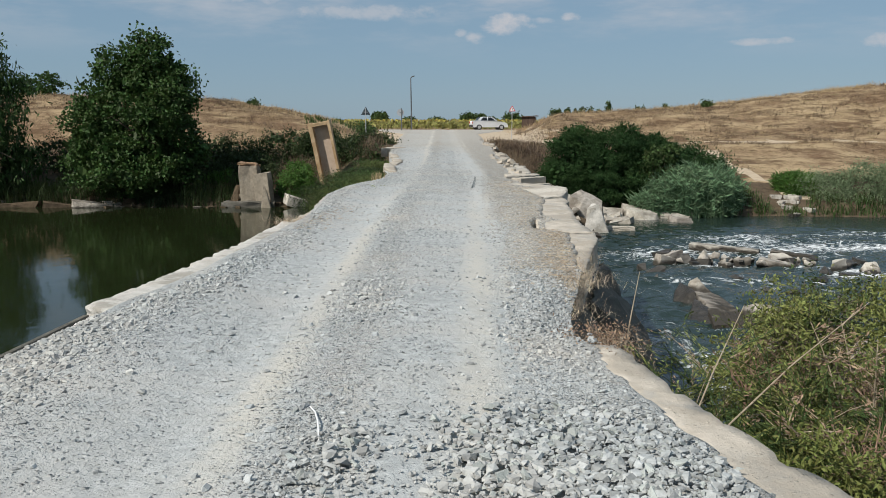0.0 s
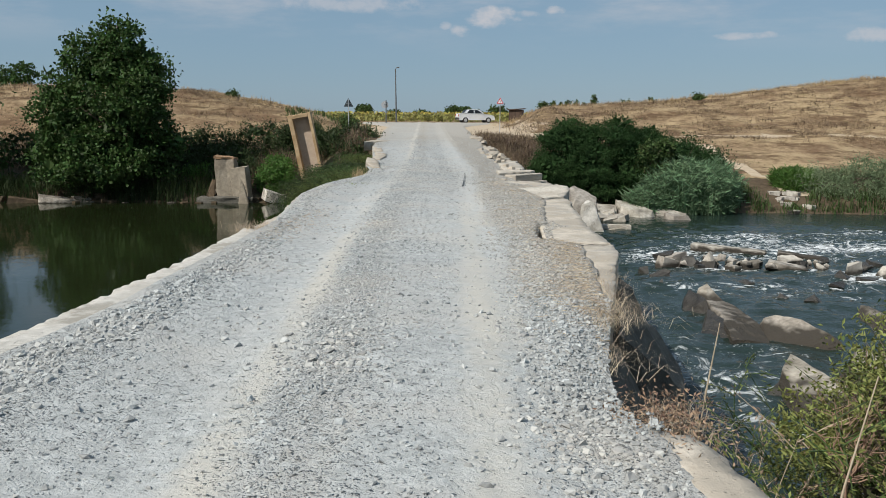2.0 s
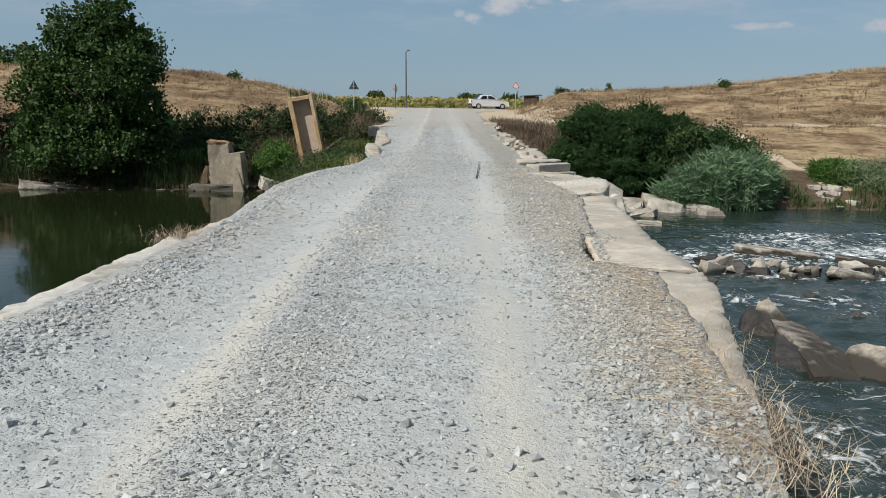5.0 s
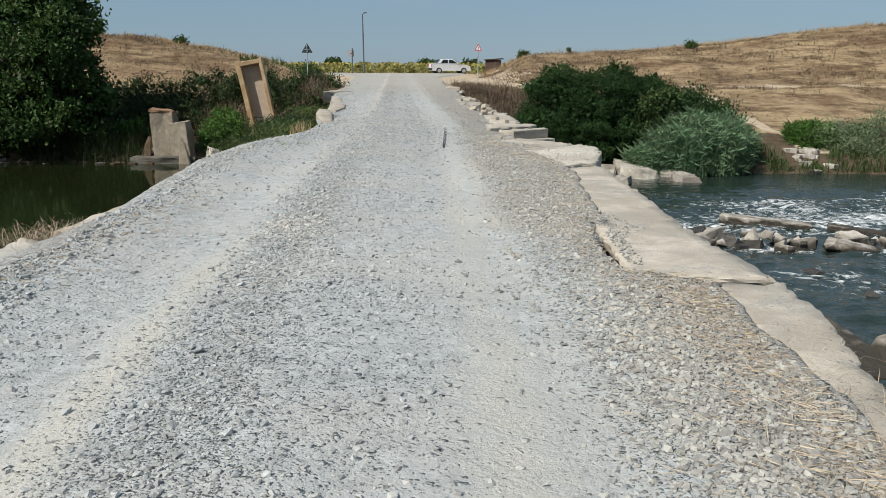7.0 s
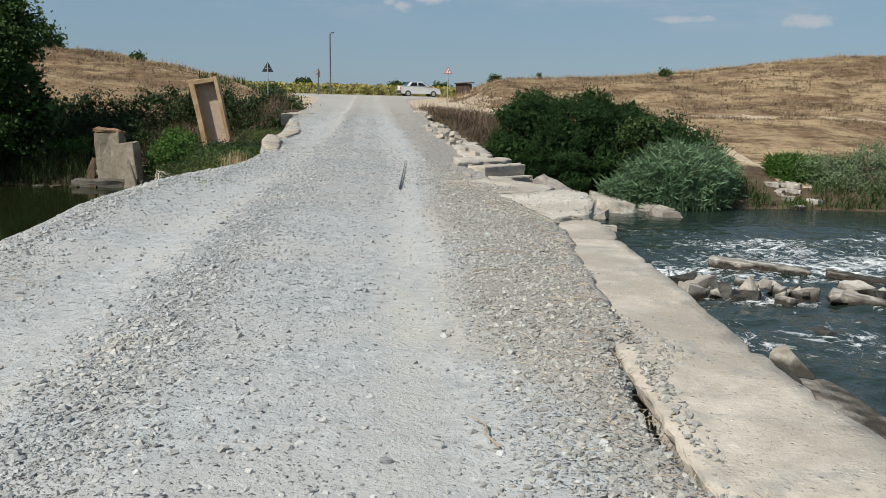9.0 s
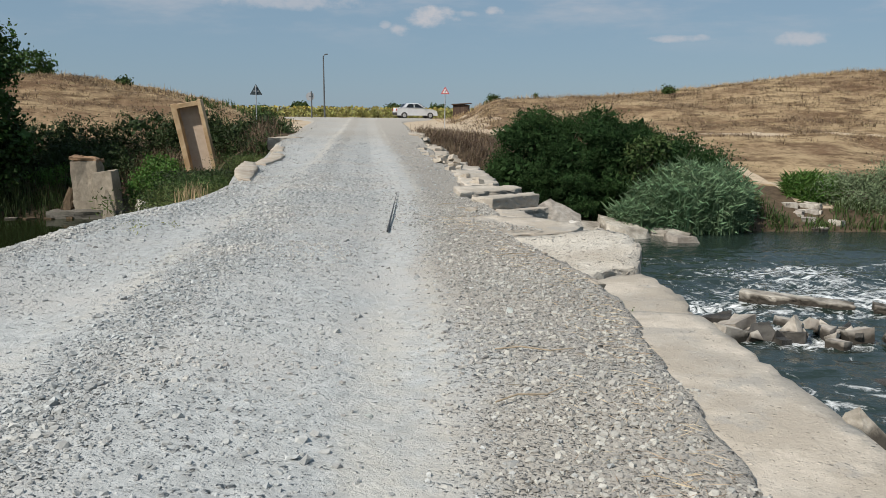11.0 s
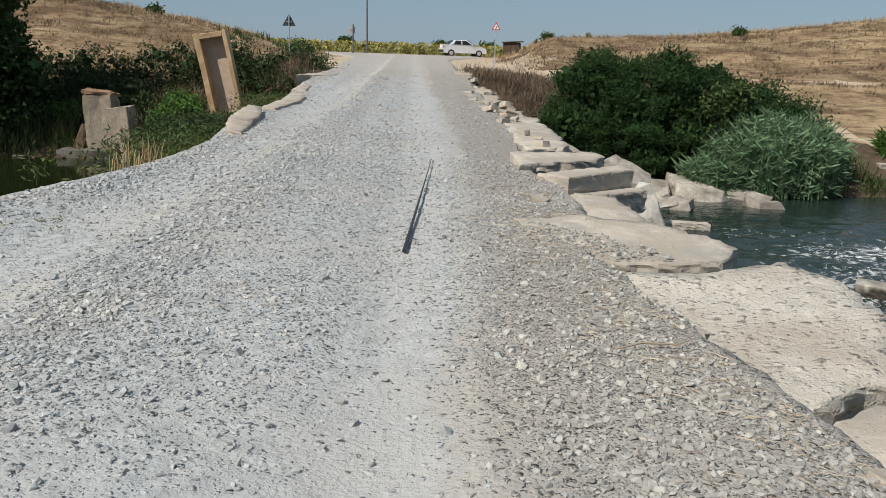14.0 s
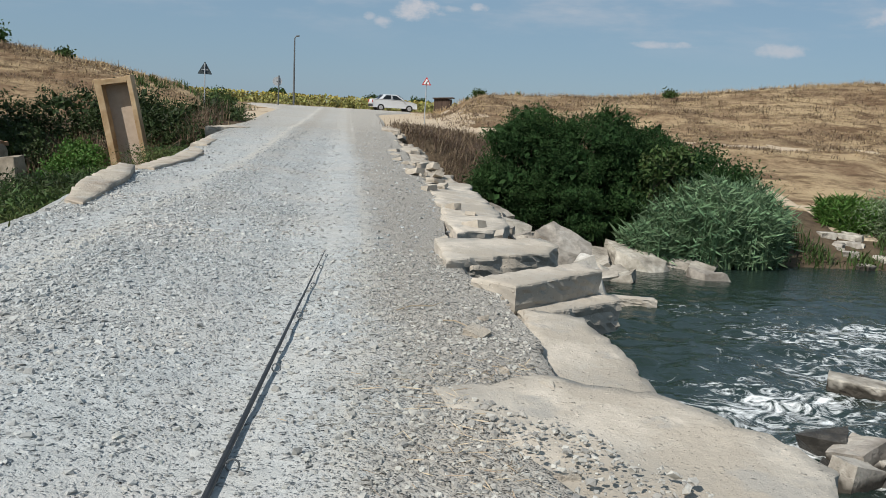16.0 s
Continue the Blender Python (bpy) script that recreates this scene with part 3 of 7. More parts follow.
# ---- causeway and road ----
cy = spaced((-20, 2, 1.0), (2, 35, 0.25), (35, 60.1, 0.8))
cv, n_sec = [], 10
for y in cy:
    xl, xr = float(left_edge(y)), float(right_edge(y))
    wob = float(value_noise(y, 0.0, 0.9, 21))
    wob2 = float(value_noise(y, 5.0, 0.6, 22))
    bat = float(smooth01(y, 8, 9.5) * (1 - smooth01(y, 13, 16)))
    cv += [(xl - 0.25, y, -5.4), (xl - 0.08 + 0.05 * wob, y, -2.2), (xl + 0.02, y, -0.5), (xl + 0.08, y, -0.14), (xl + 0.6, y, -0.2), (xr - 0.7, y, -0.5), (xr - 0.15, y, -0.5),
           (xr - 0.12 + 0.2 * bat + 0.05 * wob, y, -0.75), (xr + 0.35 + 0.3 * bat + 0.22 * wob2, y, -2.0), (xr + 1.5 + 0.3 * wob2, y, -5.4)]
tagged(link_mesh("causeway", cv, grid_faces(len(cy), n_sec), M_concrete_wall, False), "old concrete causeway with stained side walls, their shade put into the colour", "causeway", kind="structure")

rx = np.linspace(0, 1, 141)
ry = spaced((-20, 2, 0.5), (2, 34, 0.07), (34, 60, 0.3), (60, 92.1, 1.0))


def road_profile(x, y):
    """Height of the driven surface over the road's datum: wheel tracks and ridges of loose stone."""
    ruts = -0.035 * np.exp(-((x + 1.45) / 0.34) ** 2) - 0.04 * np.exp(-((x - 0.75) / 0.3) ** 2)
    ridge = 0.03 * np.exp(-((x + 0.35) / 0.4) ** 2) + 0.04 * np.exp(-((x + 2.3) / 0.4) ** 2) * (1 - smooth01(y, 26, 32))
    return ruts + ridge + 0.02 * value_noise(x, y, 0.8, 31) + 0.008 * value_noise(x, y, 6.0, 32, 3)


def road_height(x, y):
    xl, xr = left_edge(y), right_edge(y)
    drop = -(0.16 - 0.11 * smooth01(y, 15, 17)) * smooth01(xl + 0.35 - x, 0, 0.35) - 0.06 * smooth01(x - (xr - 0.9), 0, 0.9) - 0.12 * smooth01(x - (xr - 0.5), 0, 0.5) * smooth01(y, 6.4, 7.0) * (1 - smooth01(y, 9.0, 9.8))
    # the surface ends against the inner side of the slabs
    sunk = -0.22 * smooth01(x - slab_inner(y) - 0.05 - 0.02 * np.sin(9 * y), 0, 0.07) * np.where((y < 6.6) | (y > 9.9), 1, 0) * (y < 50)
    # gap washed out behind the long slab
    gap = -0.5 * np.exp(-((x - slab_inner(y) + 0.005) / (0.06 + 0.015 * np.sin(5 * y))) ** 2) * smooth01(y, 13.4, 13.7) * (1 - smooth01(y, 14.9, 15.4))
    return road_z(y) + drop + sunk + gap + road_profile(x, y)


Yr, Ur = np.meshgrid(ry, rx, indexing="ij")
Xl, Xr = left_edge(Yr) + 0.02, right_edge(Yr) - 0.08
flare = smooth01(Yr, 78, 92) * 3.5
Xl, Xr = Xl - flare, Xr + flare
Xg = Xl + (Xr - Xl) * Ur
skirt = -0.13 * (1 - smooth01(np.minimum(Ur, 1 - Ur), 0, 0.05)) * smooth01(Yr, 55, 60)
Zg = skirt + np.where(Yr > 60, road_z(Yr) - 0.02 + 0.5 * road_profile(Xg, Yr), road_height(Xg, Yr))
road = tagged(link_mesh("road", np.stack([Xg.ravel(), Yr.ravel(), Zg.ravel()], 1), grid_faces(len(ry), len(rx))[:, ::-1], M_road, True),
       "pale grey crushed stone road with wheel tracks", "road", kind="structure")


def track(y):
    """Middle of the right-hand wheel track."""
    return np.interp(y, (4, 8, 12, 16.6, 23, 28, 40), (0.2, 0.36, 0.52, 0.62, 0.95, 1.15, 1.2))


Ug = Xg - 0.35 * smooth01(Yr, 16, 30)
wander = 0.10 * value_noise(Xg * 0.3, Yr, 0.5, 37)
dirt = (0.5 + 0.4 * smooth01(Yr, 8.5, 11)) * smooth01(Xg - track(Yr) + 0.4 * value_noise(Xg, Yr, 0.8, 36), 0.05, 0.85) * (0.8 + 0.5 * value_noise(Xg, Yr, 0.5, 33)) + 0.22 * np.exp(-((Ug + 0.62) / 0.3) ** 2)
dirt = dirt + 0.45 * smooth01(left_edge(Yr) + 0.75 - Xg, 0, 0.4) * (0.6 + 0.6 * value_noise(Xg, Yr, 0.7, 38)) + 0.6 * smooth01(Yr, 36, 60) + 0.22 * value_noise(Xg, Yr, 0.35, 34)
dirt = dirt + 0.35 * smooth01(Yr, 17, 20) * smooth01(Xg - track(Yr), -0.05, 0.35)
dust = 0.75 * np.exp(-((Ug + 1.1 + wander) / 0.16) ** 2) + (0.85 - 0.6 * smooth01(Yr, 16, 20)) * np.exp(-((Xg - track(Yr) + wander) / 0.20) ** 2) + 0.4 * np.exp(-((Xg - track(Yr) - 0.3 + wander) / 0.07) ** 2)
dust = dust * (0.7 + 0.7 * value_noise(Xg, Yr, 0.6, 39)) + 0.2 * value_noise(Xg, Yr, 0.45, 40)
grit = 0.30 + 0.75 * np.exp(-((Ug + 0.72) / 0.3) ** 2) + 0.55 * smooth01(Xg - track(Yr), 0.25, 0.5) + 0.5 * smooth01(-Xg, 1.9, 2.3) + 0.4 * smooth01(Yr, 19, 24) - 0.25 * np.exp(-((Xg - track(Yr)) / 0.22) ** 2) - 0.15 * np.exp(-((Ug + 1.25) / 0.3) ** 2)
grit = np.clip(grit * (0.9 + 0.6 * value_noise(Xg, Yr, 0.8, 35)), 0.1, 1) * (1 - 0.6 * smooth01(Yr, 40, 70))
att = road.data.attributes.new("dust", "FLOAT", "POINT")
att.data.foreach_set("value", dust.ravel().astype(np.float32))
att = road.data.attributes.new("grit", "FLOAT", "POINT")
att.data.foreach_set("value", grit.ravel().astype(np.float32))
att = road.data.attributes.new("dirt", "FLOAT", "POINT")
att.data.foreach_set("value", dirt.ravel().astype(np.float32))

# ---- water ----
RAPID_ROCKS = [  # x, y, height of middle over water, half sizes, turn, slabby, wet
    (7.9, 29.5, 0.12, 0.38, 0.35, 0.32, 20, 0.6, 0), (8.6, 29.5, 0.05, 0.6, 0.4, 0.3, 0, 0, 1),
    (9.3, 29.6, 0.05, 0.3, 0.3, 0.28, 40, 0, 0), (9.8, 29.8, 0.25, 0.26, 0.25, 0.2, 10, 0, 0), (9.85, 29.1, 0.05, 0.25, 0.2, 0.22, 10, 0, 0), (10.6, 29.5, 0.1, 0.42, 0.35, 0.22, 0, 0.5, 0),
    (11.6, 28.9, 0.1, 1.0, 0.4, 0.2, -30, 0.4, 0), (12.1, 29.9, 0.12, 0.5, 0.4, 0.24, 10, 0.5, 0), (12.5, 28.6, 0.05, 0.4, 0.3, 0.22, 0, 0, 0), (7.2, 27.5, 0.0, 0.6, 0.35, 0.28, 0, 0, 1),
    (8.1, 30.6, 0.05, 0.5, 0.4, 0.3, 30, 0, 1), (13.4, 28.2, 0.1, 0.5, 0.4, 0.25, 0, 0, 0), (13.2, 26.9, 0.05, 0.6, 0.4, 0.25, 0, 0, 1), (14.2, 27.6, 0.05, 0.5, 0.5, 0.3, 50, 0, 0),
    (12.6, 27.2, 0.0, 0.5, 0.4, 0.25, 70, 0, 1), (11.9, 26.2, 0.0, 0.5, 0.4, 0.2, 70, 0, 1), (14.0, 25.8, 0.05, 0.5, 0.4, 0.3, 0, 0, 1), (10.2, 23.7, 0.0, 0.5, 0.3, 0.22, 0, 0, 1), (9.5, 24.2, -0.05, 0.5, 0.3, 0.2, 40, 0, 1),
    (11.1, 34.2, 0.0, 0.35, 0.3, 0.2, 0, 0, 1), (8.3, 30.1, 0.15, 0.5, 0.5, 0.35, 25, 0.5, 0), (6.9, 28.4, 0.0, 0.4, 0.5, 0.25, 10, 0, 1), (6.7, 26.0, 0.0, 0.35, 0.3, 0.2, 30, 0, 1),
    (12.4, 22.4, 0.0, 0.6, 0.4, 0.25, 20, 0, 1), (9.3, 26.3, -0.05, 0.4, 0.4, 0.2, 20, 0, 1), (13.6, 30.6, 0.0, 0.4, 0.3, 0.2, 20, 0, 1), (14.5, 29.6, 0.05, 0.45, 0.35, 0.22, 0, 0, 0)]
# smaller broken stones between them
_rk = np.random.default_rng(88)
for _i in range(46):
    _u = _rk.uniform()
    _x, _y = 7.4 + 7.4 * _u + _rk.normal(0, 0.25), 29.8 - 0.9 * _u + _rk.normal(0, 0.55) - 3.2 * max(0, _u - 0.72) * _rk.uniform(0, 4)
    _s = _rk.uniform(0.13, 0.3)
    RAPID_ROCKS.append((_x, _y, 0.06, _s, _s * 0.8, _s * 0.75, _rk.uniform(0, 180), 0.5 if _i % 3 == 0 else 0, 1 if _i % 5 < 2 else 0))
wx, wy = spaced((-300, -40, 20), (-40, -1.5, 1.0)), spaced((-30, 57, 1.0))
X, Y = np.meshgrid(wx, wy, indexing="ij")
tagged(link_mesh("water", np.stack([X.ravel(), Y.ravel(), np.full(X.size, -3.45)], 1), grid_faces(len(wx), len(wy)), M_pond, True), "calm dark green river water", "water", kind="structure")


def rapid_level(x, y):
    return -3.15 - 0.35 * smooth01(y, 24, 46) - 0.1 * smooth01(x, 10, 30)


wx, wy = spaced((0.9, 20, 0.14), (20, 45, 0.4), (45, 300, 15)), spaced((-30, 4, 2.0), (4, 52, 0.14), (52, 58, 1.0))
X, Y = np.meshgrid(wx, wy, indexing="ij")
rough = smooth01(Y, 8, 14) * (1 - smooth01(Y, 40, 46)) * (1 - smooth01(X, 28, 45)) + 0.12
Z = rapid_level(X, Y) + rough * (0.13 * value_noise(X, Y * 1.5, 0.55, 41) + 0.08 * value_noise(X, Y * 1.6, 1.9, 42))
rapids = tagged(link_mesh("water_rapids", np.stack([X.ravel(), Y.ravel(), Z.ravel()], 1), grid_faces(len(wx), len(wy)), M_rapid, True),
                "fast blue-grey river water breaking into white foam", "water", kind="structure")
churn = 0.15 * value_noise(X, Y * 1.6, 0.28, 43) + 0.055
churn = churn + 0.13 * np.exp(-((Y - 33.5 - 0.12 * (X - 12)) / 2.2) ** 2) * smooth01(X, 5, 9) + 0.12 * np.exp(-((Y - 38.5 - 0.1 * (X - 12)) / 1.3) ** 2) * smooth01(X, 8, 12)
churn = churn + 0.03 * np.exp(-((Y - 15) / 6.5) ** 2) * smooth01(X, 3.2, 5.5) * (1 - smooth01(X, 11, 16))
churn = churn + 0.05 * np.exp(-((Y - 36.5) / 4.0) ** 2) * smooth01(X, 7, 11) + 0.04 * np.exp(-((Y - 27) / 4.0) ** 2) * smooth01(X, 3.5, 6)
churn = churn + 0.05 * np.exp(-((Y - 32) / 3.5) ** 2 - ((X - 6.8) / 2.4) ** 2)
churn = churn * (1 - smooth01(Y, 41, 44)) - 0.35 * smooth01(Y, 41, 45) - 0.25 * (1 - smooth01(X, 2.5, 4.5)) * (1 - smooth01(Y, 26, 30))
for rock_x, rock_y in [p[:2] for p in RAPID_ROCKS[:30]] + [(7.7, 20.4), (7.2, 23.0), (7.2, 16.2), (8.8, 16.8)]:
    churn = churn + 0.07 * np.exp(-((X - rock_x - 0.35) / 0.8) ** 2 - ((Y - rock_y + 0.2) / 0.55) ** 2)
att = rapids.data.attributes.new("churn", "FLOAT", "POINT")
att.data.foreach_set("value", churn.ravel().astype(np.float32))

from mathutils.geometry import delaunay_2d_cdt


def fast_mesh(name, verts, faces, mat, smooth=False):
    """A mesh from arrays whose faces all have the same number of corners."""
    me = bpy.data.meshes.new(name)
    verts, faces = np.asarray(verts, np.float32), np.asarray(faces, np.int32)
    k = faces.shape[1]
    me.vertices.add(len(verts))
    me.vertices.foreach_set("co", verts.ravel())
    me.loops.add(faces.size)
    me.loops.foreach_set("vertex_index", faces.ravel())
    me.polygons.add(len(faces))
    me.polygons.foreach_set("loop_start", np.arange(0, faces.size, k, dtype=np.int32))
    me.polygons.foreach_set("loop_total", np.full(len(faces), k, np.int32))
    me.materials.append(mat)
    me.update(calc_edges=True)
    me.polygons.foreach_set("use_smooth", [smooth] * len(faces))
    return new(name, me)


def unit(v):
    return v / np.maximum(np.linalg.norm(v, axis=1, keepdims=True), 1e-6)


def leaf_quads(pos, length, width, droop=0.0, r=rng, along=None):
    """Diamond leaves, lightly folded, turned at random."""
    n = len(pos)
    d = unit(r.normal(size=(n, 3)) + np.array([0, 0, -droop]) if along is None else along)
    s = unit(np.cross(d, r.normal(size=(n, 3))))
    up = np.cross(d, s)
    L, W = (length * r.uniform(0.6, 1.3, n))[:, None], (width * r.uniform(0.6, 1.3, n))[:, None]
    v = np.stack([pos, pos + d * L * 0.5 + s * W * 0.5 + up * W * 0.15, pos + d * L, pos + d * L * 0.5 - s * W * 0.5 + up * W * 0.15], 1)
    return v.reshape(-1, 3), np.arange(4 * n).reshape(-1, 4)


def blades(base, height, width, lean=0.35, r=rng, curl=0.35):
    """Bent blades of two quads."""
    n = len(base)
    h = (height * r.uniform(0.55, 1.15, n))[:, None]
    a = r.uniform(0, 2 * np.pi, n)
    out = np.stack([np.cos(a), np.sin(a), np.zeros(n)], 1)
    side = np.stack([-np.sin(a), np.cos(a), np.zeros(n)], 1)
    k = (lean * r.uniform(0.1, 1.0, n))[:, None]
    up = np.array([0, 0, 1.0])
    mid = base + up * h * 0.6 + out * h * k * 0.4
    tip = base + up * h * (1 - curl * k) + out * h * k * 1.2
    w = width * r.uniform(0.6, 1.2, n)[:, None]
    v = np.stack([base - side * w * 0.5, base + side * w * 0.5, mid + side * w * 0.42, mid - side * w * 0.42, tip + side * w * 0.06, tip - side * w * 0.06], 1).reshape(-1, 3)
    i = 6 * np.arange(n)[:, None]
    f = np.concatenate([i + np.array([0, 1, 2, 3]), i + np.array([3, 2, 4, 5])])
    return v, f


def in_lobes(lobes, count, r=rng, shell=0.55):
    """Points in ellipsoids (x, y, z, rx, ry, rz), most of them towards the skin."""
    vol = np.array([(b[3] * b[4] * b[5]) ** 0.8 for b in lobes])
    pick = r.choice(len(lobes), count, p=vol / vol.sum())
    lb = np.array(lobes)[pick]
    d = unit(r.normal(size=(count, 3)))
    d[:, 2] = np.where(d[:, 2] > 0.97, 0.8, d[:, 2])
    rad = shell + (1 - shell) * r.uniform(0, 1, count) ** 0.6
    wob = 1 + 0.16 * value_noise(d[:, 0] * 2 + pick * 3.1, d[:, 1] * 2 + d[:, 2] * 1.7, 1.3, 51)
    return lb[:, :3] + d * lb[:, 3:] * (rad * wob)[:, None], d


def crown(lobes, clumps, leaves, clump_radius, length, width, droop, r=rng, shell=0.55):
    c, _ = in_lobes(lobes, clumps, r, shell)
    p = np.repeat(c, leaves, axis=0) + r.normal(size=(clumps * leaves, 3)) * clump_radius * np.array([1, 1, 0.75]) * np.repeat(r.uniform(0.5, 1.3, clumps), leaves)[:, None]
    return leaf_quads(p, length, width, droop, r)


def lumpy(lobes, per, k, seed):
    """Each lobe becomes a slightly smaller one with rounded clumps of foliage on its skin."""
    r = np.random.default_rng(seed)
    out = []
    for x, y, z, a, b, c in lobes:
        out.append((x, y, z, 0.82 * a, 0.82 * b, 0.82 * c))
        for d in unit(r.normal(size=(per, 3)) * np.array([1, 1, 0.9])):
            q = k * r.uniform(0.6, 1.25)
            out.append((x + d[0] * a * 0.8, y + d[1] * b * 0.8, z + d[2] * c * 0.8, a * q, b * q, c * q * 0.8))
    return out


def limb_points(a, b, r, sag=0.15, n=6):
    a, b = Vector([float(c) for c in a]), Vector([float(c) for c in b])
    return [a.lerp(b, i / (n - 1)) + Vector(r.normal(size=3).tolist()) * sag * (0 if i in (0, n - 1) else 1) for i in range(n)]


def tree(name, label, base, lobes, clumps, leaves, clump_radius, length, width, mat, droop=0.3, trunk_r=0.25, seed=1, category="tree", stems=1, shell=0.5, core=0):
    r = np.random.default_rng(seed)
    bx, by = base
    bz = float(land_z(bx, by)) - 0.15
    t = thing(name, label, category, at=(bx, by, bz))
    lobes = [(x - bx, y - by, z - bz, a, b, c) for x, y, z, a, b, c in lobes]
    bm = bmesh.new()
    top = max(lobes, key=lambda b: b[2] + b[5])
    for s in range(stems):
        off = Vector((r.normal() * 0.25 * (stems > 1), r.normal() * 0.25 * (stems > 1), 0))
        goal = Vector(lobes[s % len(lobes)][:3]) if stems > 1 else Vector((top[0], top[1], top[2] + 0.4 * top[5]))
        p = limb_points(off, goal, r, 0.12, 8)
        tube(bm, p, [trunk_r * (1 - 0.85 * i / 7) for i in range(8)], 8)
        for lb in lobes[:40:max(1, len(lobes) // 8)]:
            for _ in range(3):
                k = r.integers(2, 6)
                e = Vector((lb[0] + r.normal() * lb[3] * 0.4, lb[1] + r.normal() * lb[4] * 0.4, lb[2] + r.normal() * lb[5] * 0.4))
                tube(bm, limb_points(p[k], e, r, 0.15, 5), [trunk_r * (0.5 - 0.1 * i) * (1 - k / 12) for i in range(5)], 6)
    part("trunk", bm, M_bark, t, "grey-brown bark")
    v, f = crown(lobes, clumps, leaves, clump_radius, length, width, droop, r, shell)
    if core:
        # closed inner mass of older leaves
        p, _ = in_lobes([(x, y, z, 0.78 * a, 0.78 * b, 0.78 * c) for x, y, z, a, b, c in lobes], core, r, 0.5)
        v = np.concatenate([v, leaf_quads(p, length * 2.6, length * 2.0, 0, r)[0]])
    low = np.repeat(land_z(v[::4, 0] + bx, v[::4, 1] + by) - bz + 0.02, 4)
    keep = (v[:, 2].reshape(-1, 4).min(1) > low[::4])
    v = v.reshape(-1, 4, 3)[keep].reshape(-1, 3)
    ob = fast_mesh("crown", v, np.arange(len(v)).reshape(-1, 4), mat)
    ob.parent = t
    return t


def slab_mesh(outline, top, thick, r, rough=0.02, step=0.06, warp=0.015, under=0.0):
    """A broken slab: ragged outline, worn upper arris, chipped sides, uneven top."""
    pts = []
    shift0 = float(r.uniform(0, 9))
    step = max(step, 0.016 * max(max(p[1] for p in outline) - min(p[1] for p in outline), 0))
    for (x0, y0), (x1, y1) in zip(outline, outline[1:] + outline[:1]):
        n = max(1, int(math.hypot(x1 - x0, y1 - y0) / step))
        for i in range(n):
            x, y = x0 + (x1 - x0) * i / n, y0 + (y1 - y0) * i / n
            q = Vector((x + 3.1 * shift0, y, shift0))
            bend = 1.7 * noise.noise_vector(q * 1.6) + 1.0 * noise.noise_vector(q * 5.0) + 0.5 * noise.noise_vector(q * 14.0)
            pts.append(np.array([x + rough * bend.x, y + rough * bend.y]))
    pts = np.array(pts)
    if np.sum(pts[:, 0] * np.roll(pts[:, 1], -1) - np.roll(pts[:, 0], -1) * pts[:, 1]) < 0:
        pts = pts[::-1]
    tang = np.roll(pts, -2, 0) + np.roll(pts, -1, 0) - np.roll(pts, 1, 0) - np.roll(pts, 2, 0)
    inward = np.stack([-tang[:, 1], tang[:, 0]], 1) / np.maximum(np.linalg.norm(tang, axis=1, keepdims=True), 1e-6)
    n, off = len(pts), r.uniform(0, 50)

    def skin(x, y):
        q = Vector((x + off, y, 0))
        return top(x, y) + warp * (1.8 * noise.noise(q * 1.1) + 0.8 * noise.noise(q * 4.0) + 0.5 * noise.noise(q * 11.0))
    bm = bmesh.new()
    rings = []
    rows = max(5, min(14, int(thick / 0.045)))
    depth = [0.0, 0.012, 0.034] + [0.034 + (thick - 0.034) * (k / rows) for k in range(1, rows + 1)]
    for dz in depth:
        ring = []
        for p, w in zip(pts, inward):
            q = Vector((p[0] + off, p[1], 1.3 * dz))
            # broken arris, rough broken face, undercut foot
            chip = 0.09 * max(0.0, noise.noise(q * 4.3) - 0.2) + 0.05 * max(0.0, noise.noise(q * 13.0 + Vector((4, 0, 0))) - 0.1)
            inset = (0.014 if dz == 0 else 0.004 if dz == 0.012 else 0.0) + chip * max(0.0, 1 - dz / 0.13)
            q2 = Vector((q.x, q.y, 4.0 * dz))
            face = 0.035 * noise.noise(q2 * 2.0) + 0.03 * noise.noise(q2 * 7.0) + 0.025 * noise.noise(q2 * 19.0)
            inset += abs(face) * min(1.0, dz / 0.05) * (1.0 if thick > 0.2 else 0.6)
            inset += under * float(smooth01(dz, 0.03, 0.45 * thick)) + 0.04 * max(0.0, dz / thick - 0.8)
            x, y = p + w * inset
            ring.append(bm.verts.new((x, y, skin(x, y) - dz - (0.3 * chip if dz < 0.03 else 0))))
        rings.append(ring)
    for a, b in zip(rings, rings[1:]):
        for k in range(n):
            bm.faces.new((a[k], b[k], b[(k + 1) % n], a[(k + 1) % n]))
    rim2 = [Vector((v.co.x, v.co.y)) for v in rings[0]]
    lo, hi = pts.min(0), pts.max(0)
    cell = max(0.09, math.sqrt((hi[0] - lo[0]) * (hi[1] - lo[1]) / 700))
    inner = [Vector((x + r.normal() * cell * 0.2, y + r.normal() * cell * 0.2)) for x in np.arange(lo[0], hi[0], cell) for y in np.arange(lo[1], hi[1], cell)]
    # keep only points well inside the rim
    arr = np.array([(p.x, p.y) for p in inner])
    near = np.min(np.linalg.norm(arr[:, None] - np.array([(p.x, p.y) for p in rim2])[None], axis=2), axis=1) if len(arr) else np.zeros(0)
    inner = [p for p, d in zip(inner, near) if d > cell * 0.6]
    vo, _, fo, ov, _, _ = delaunay_2d_cdt(rim2 + inner, [(i, (i + 1) % n) for i in range(n)], [], 1, 1e-6)
    made = []
    for p, src in zip(vo, ov):
        first = [i for i in src if i < n]
        made.append(rings[0][first[0]] if first else bm.verts.new((p.x, p.y, skin(p.x, p.y))))
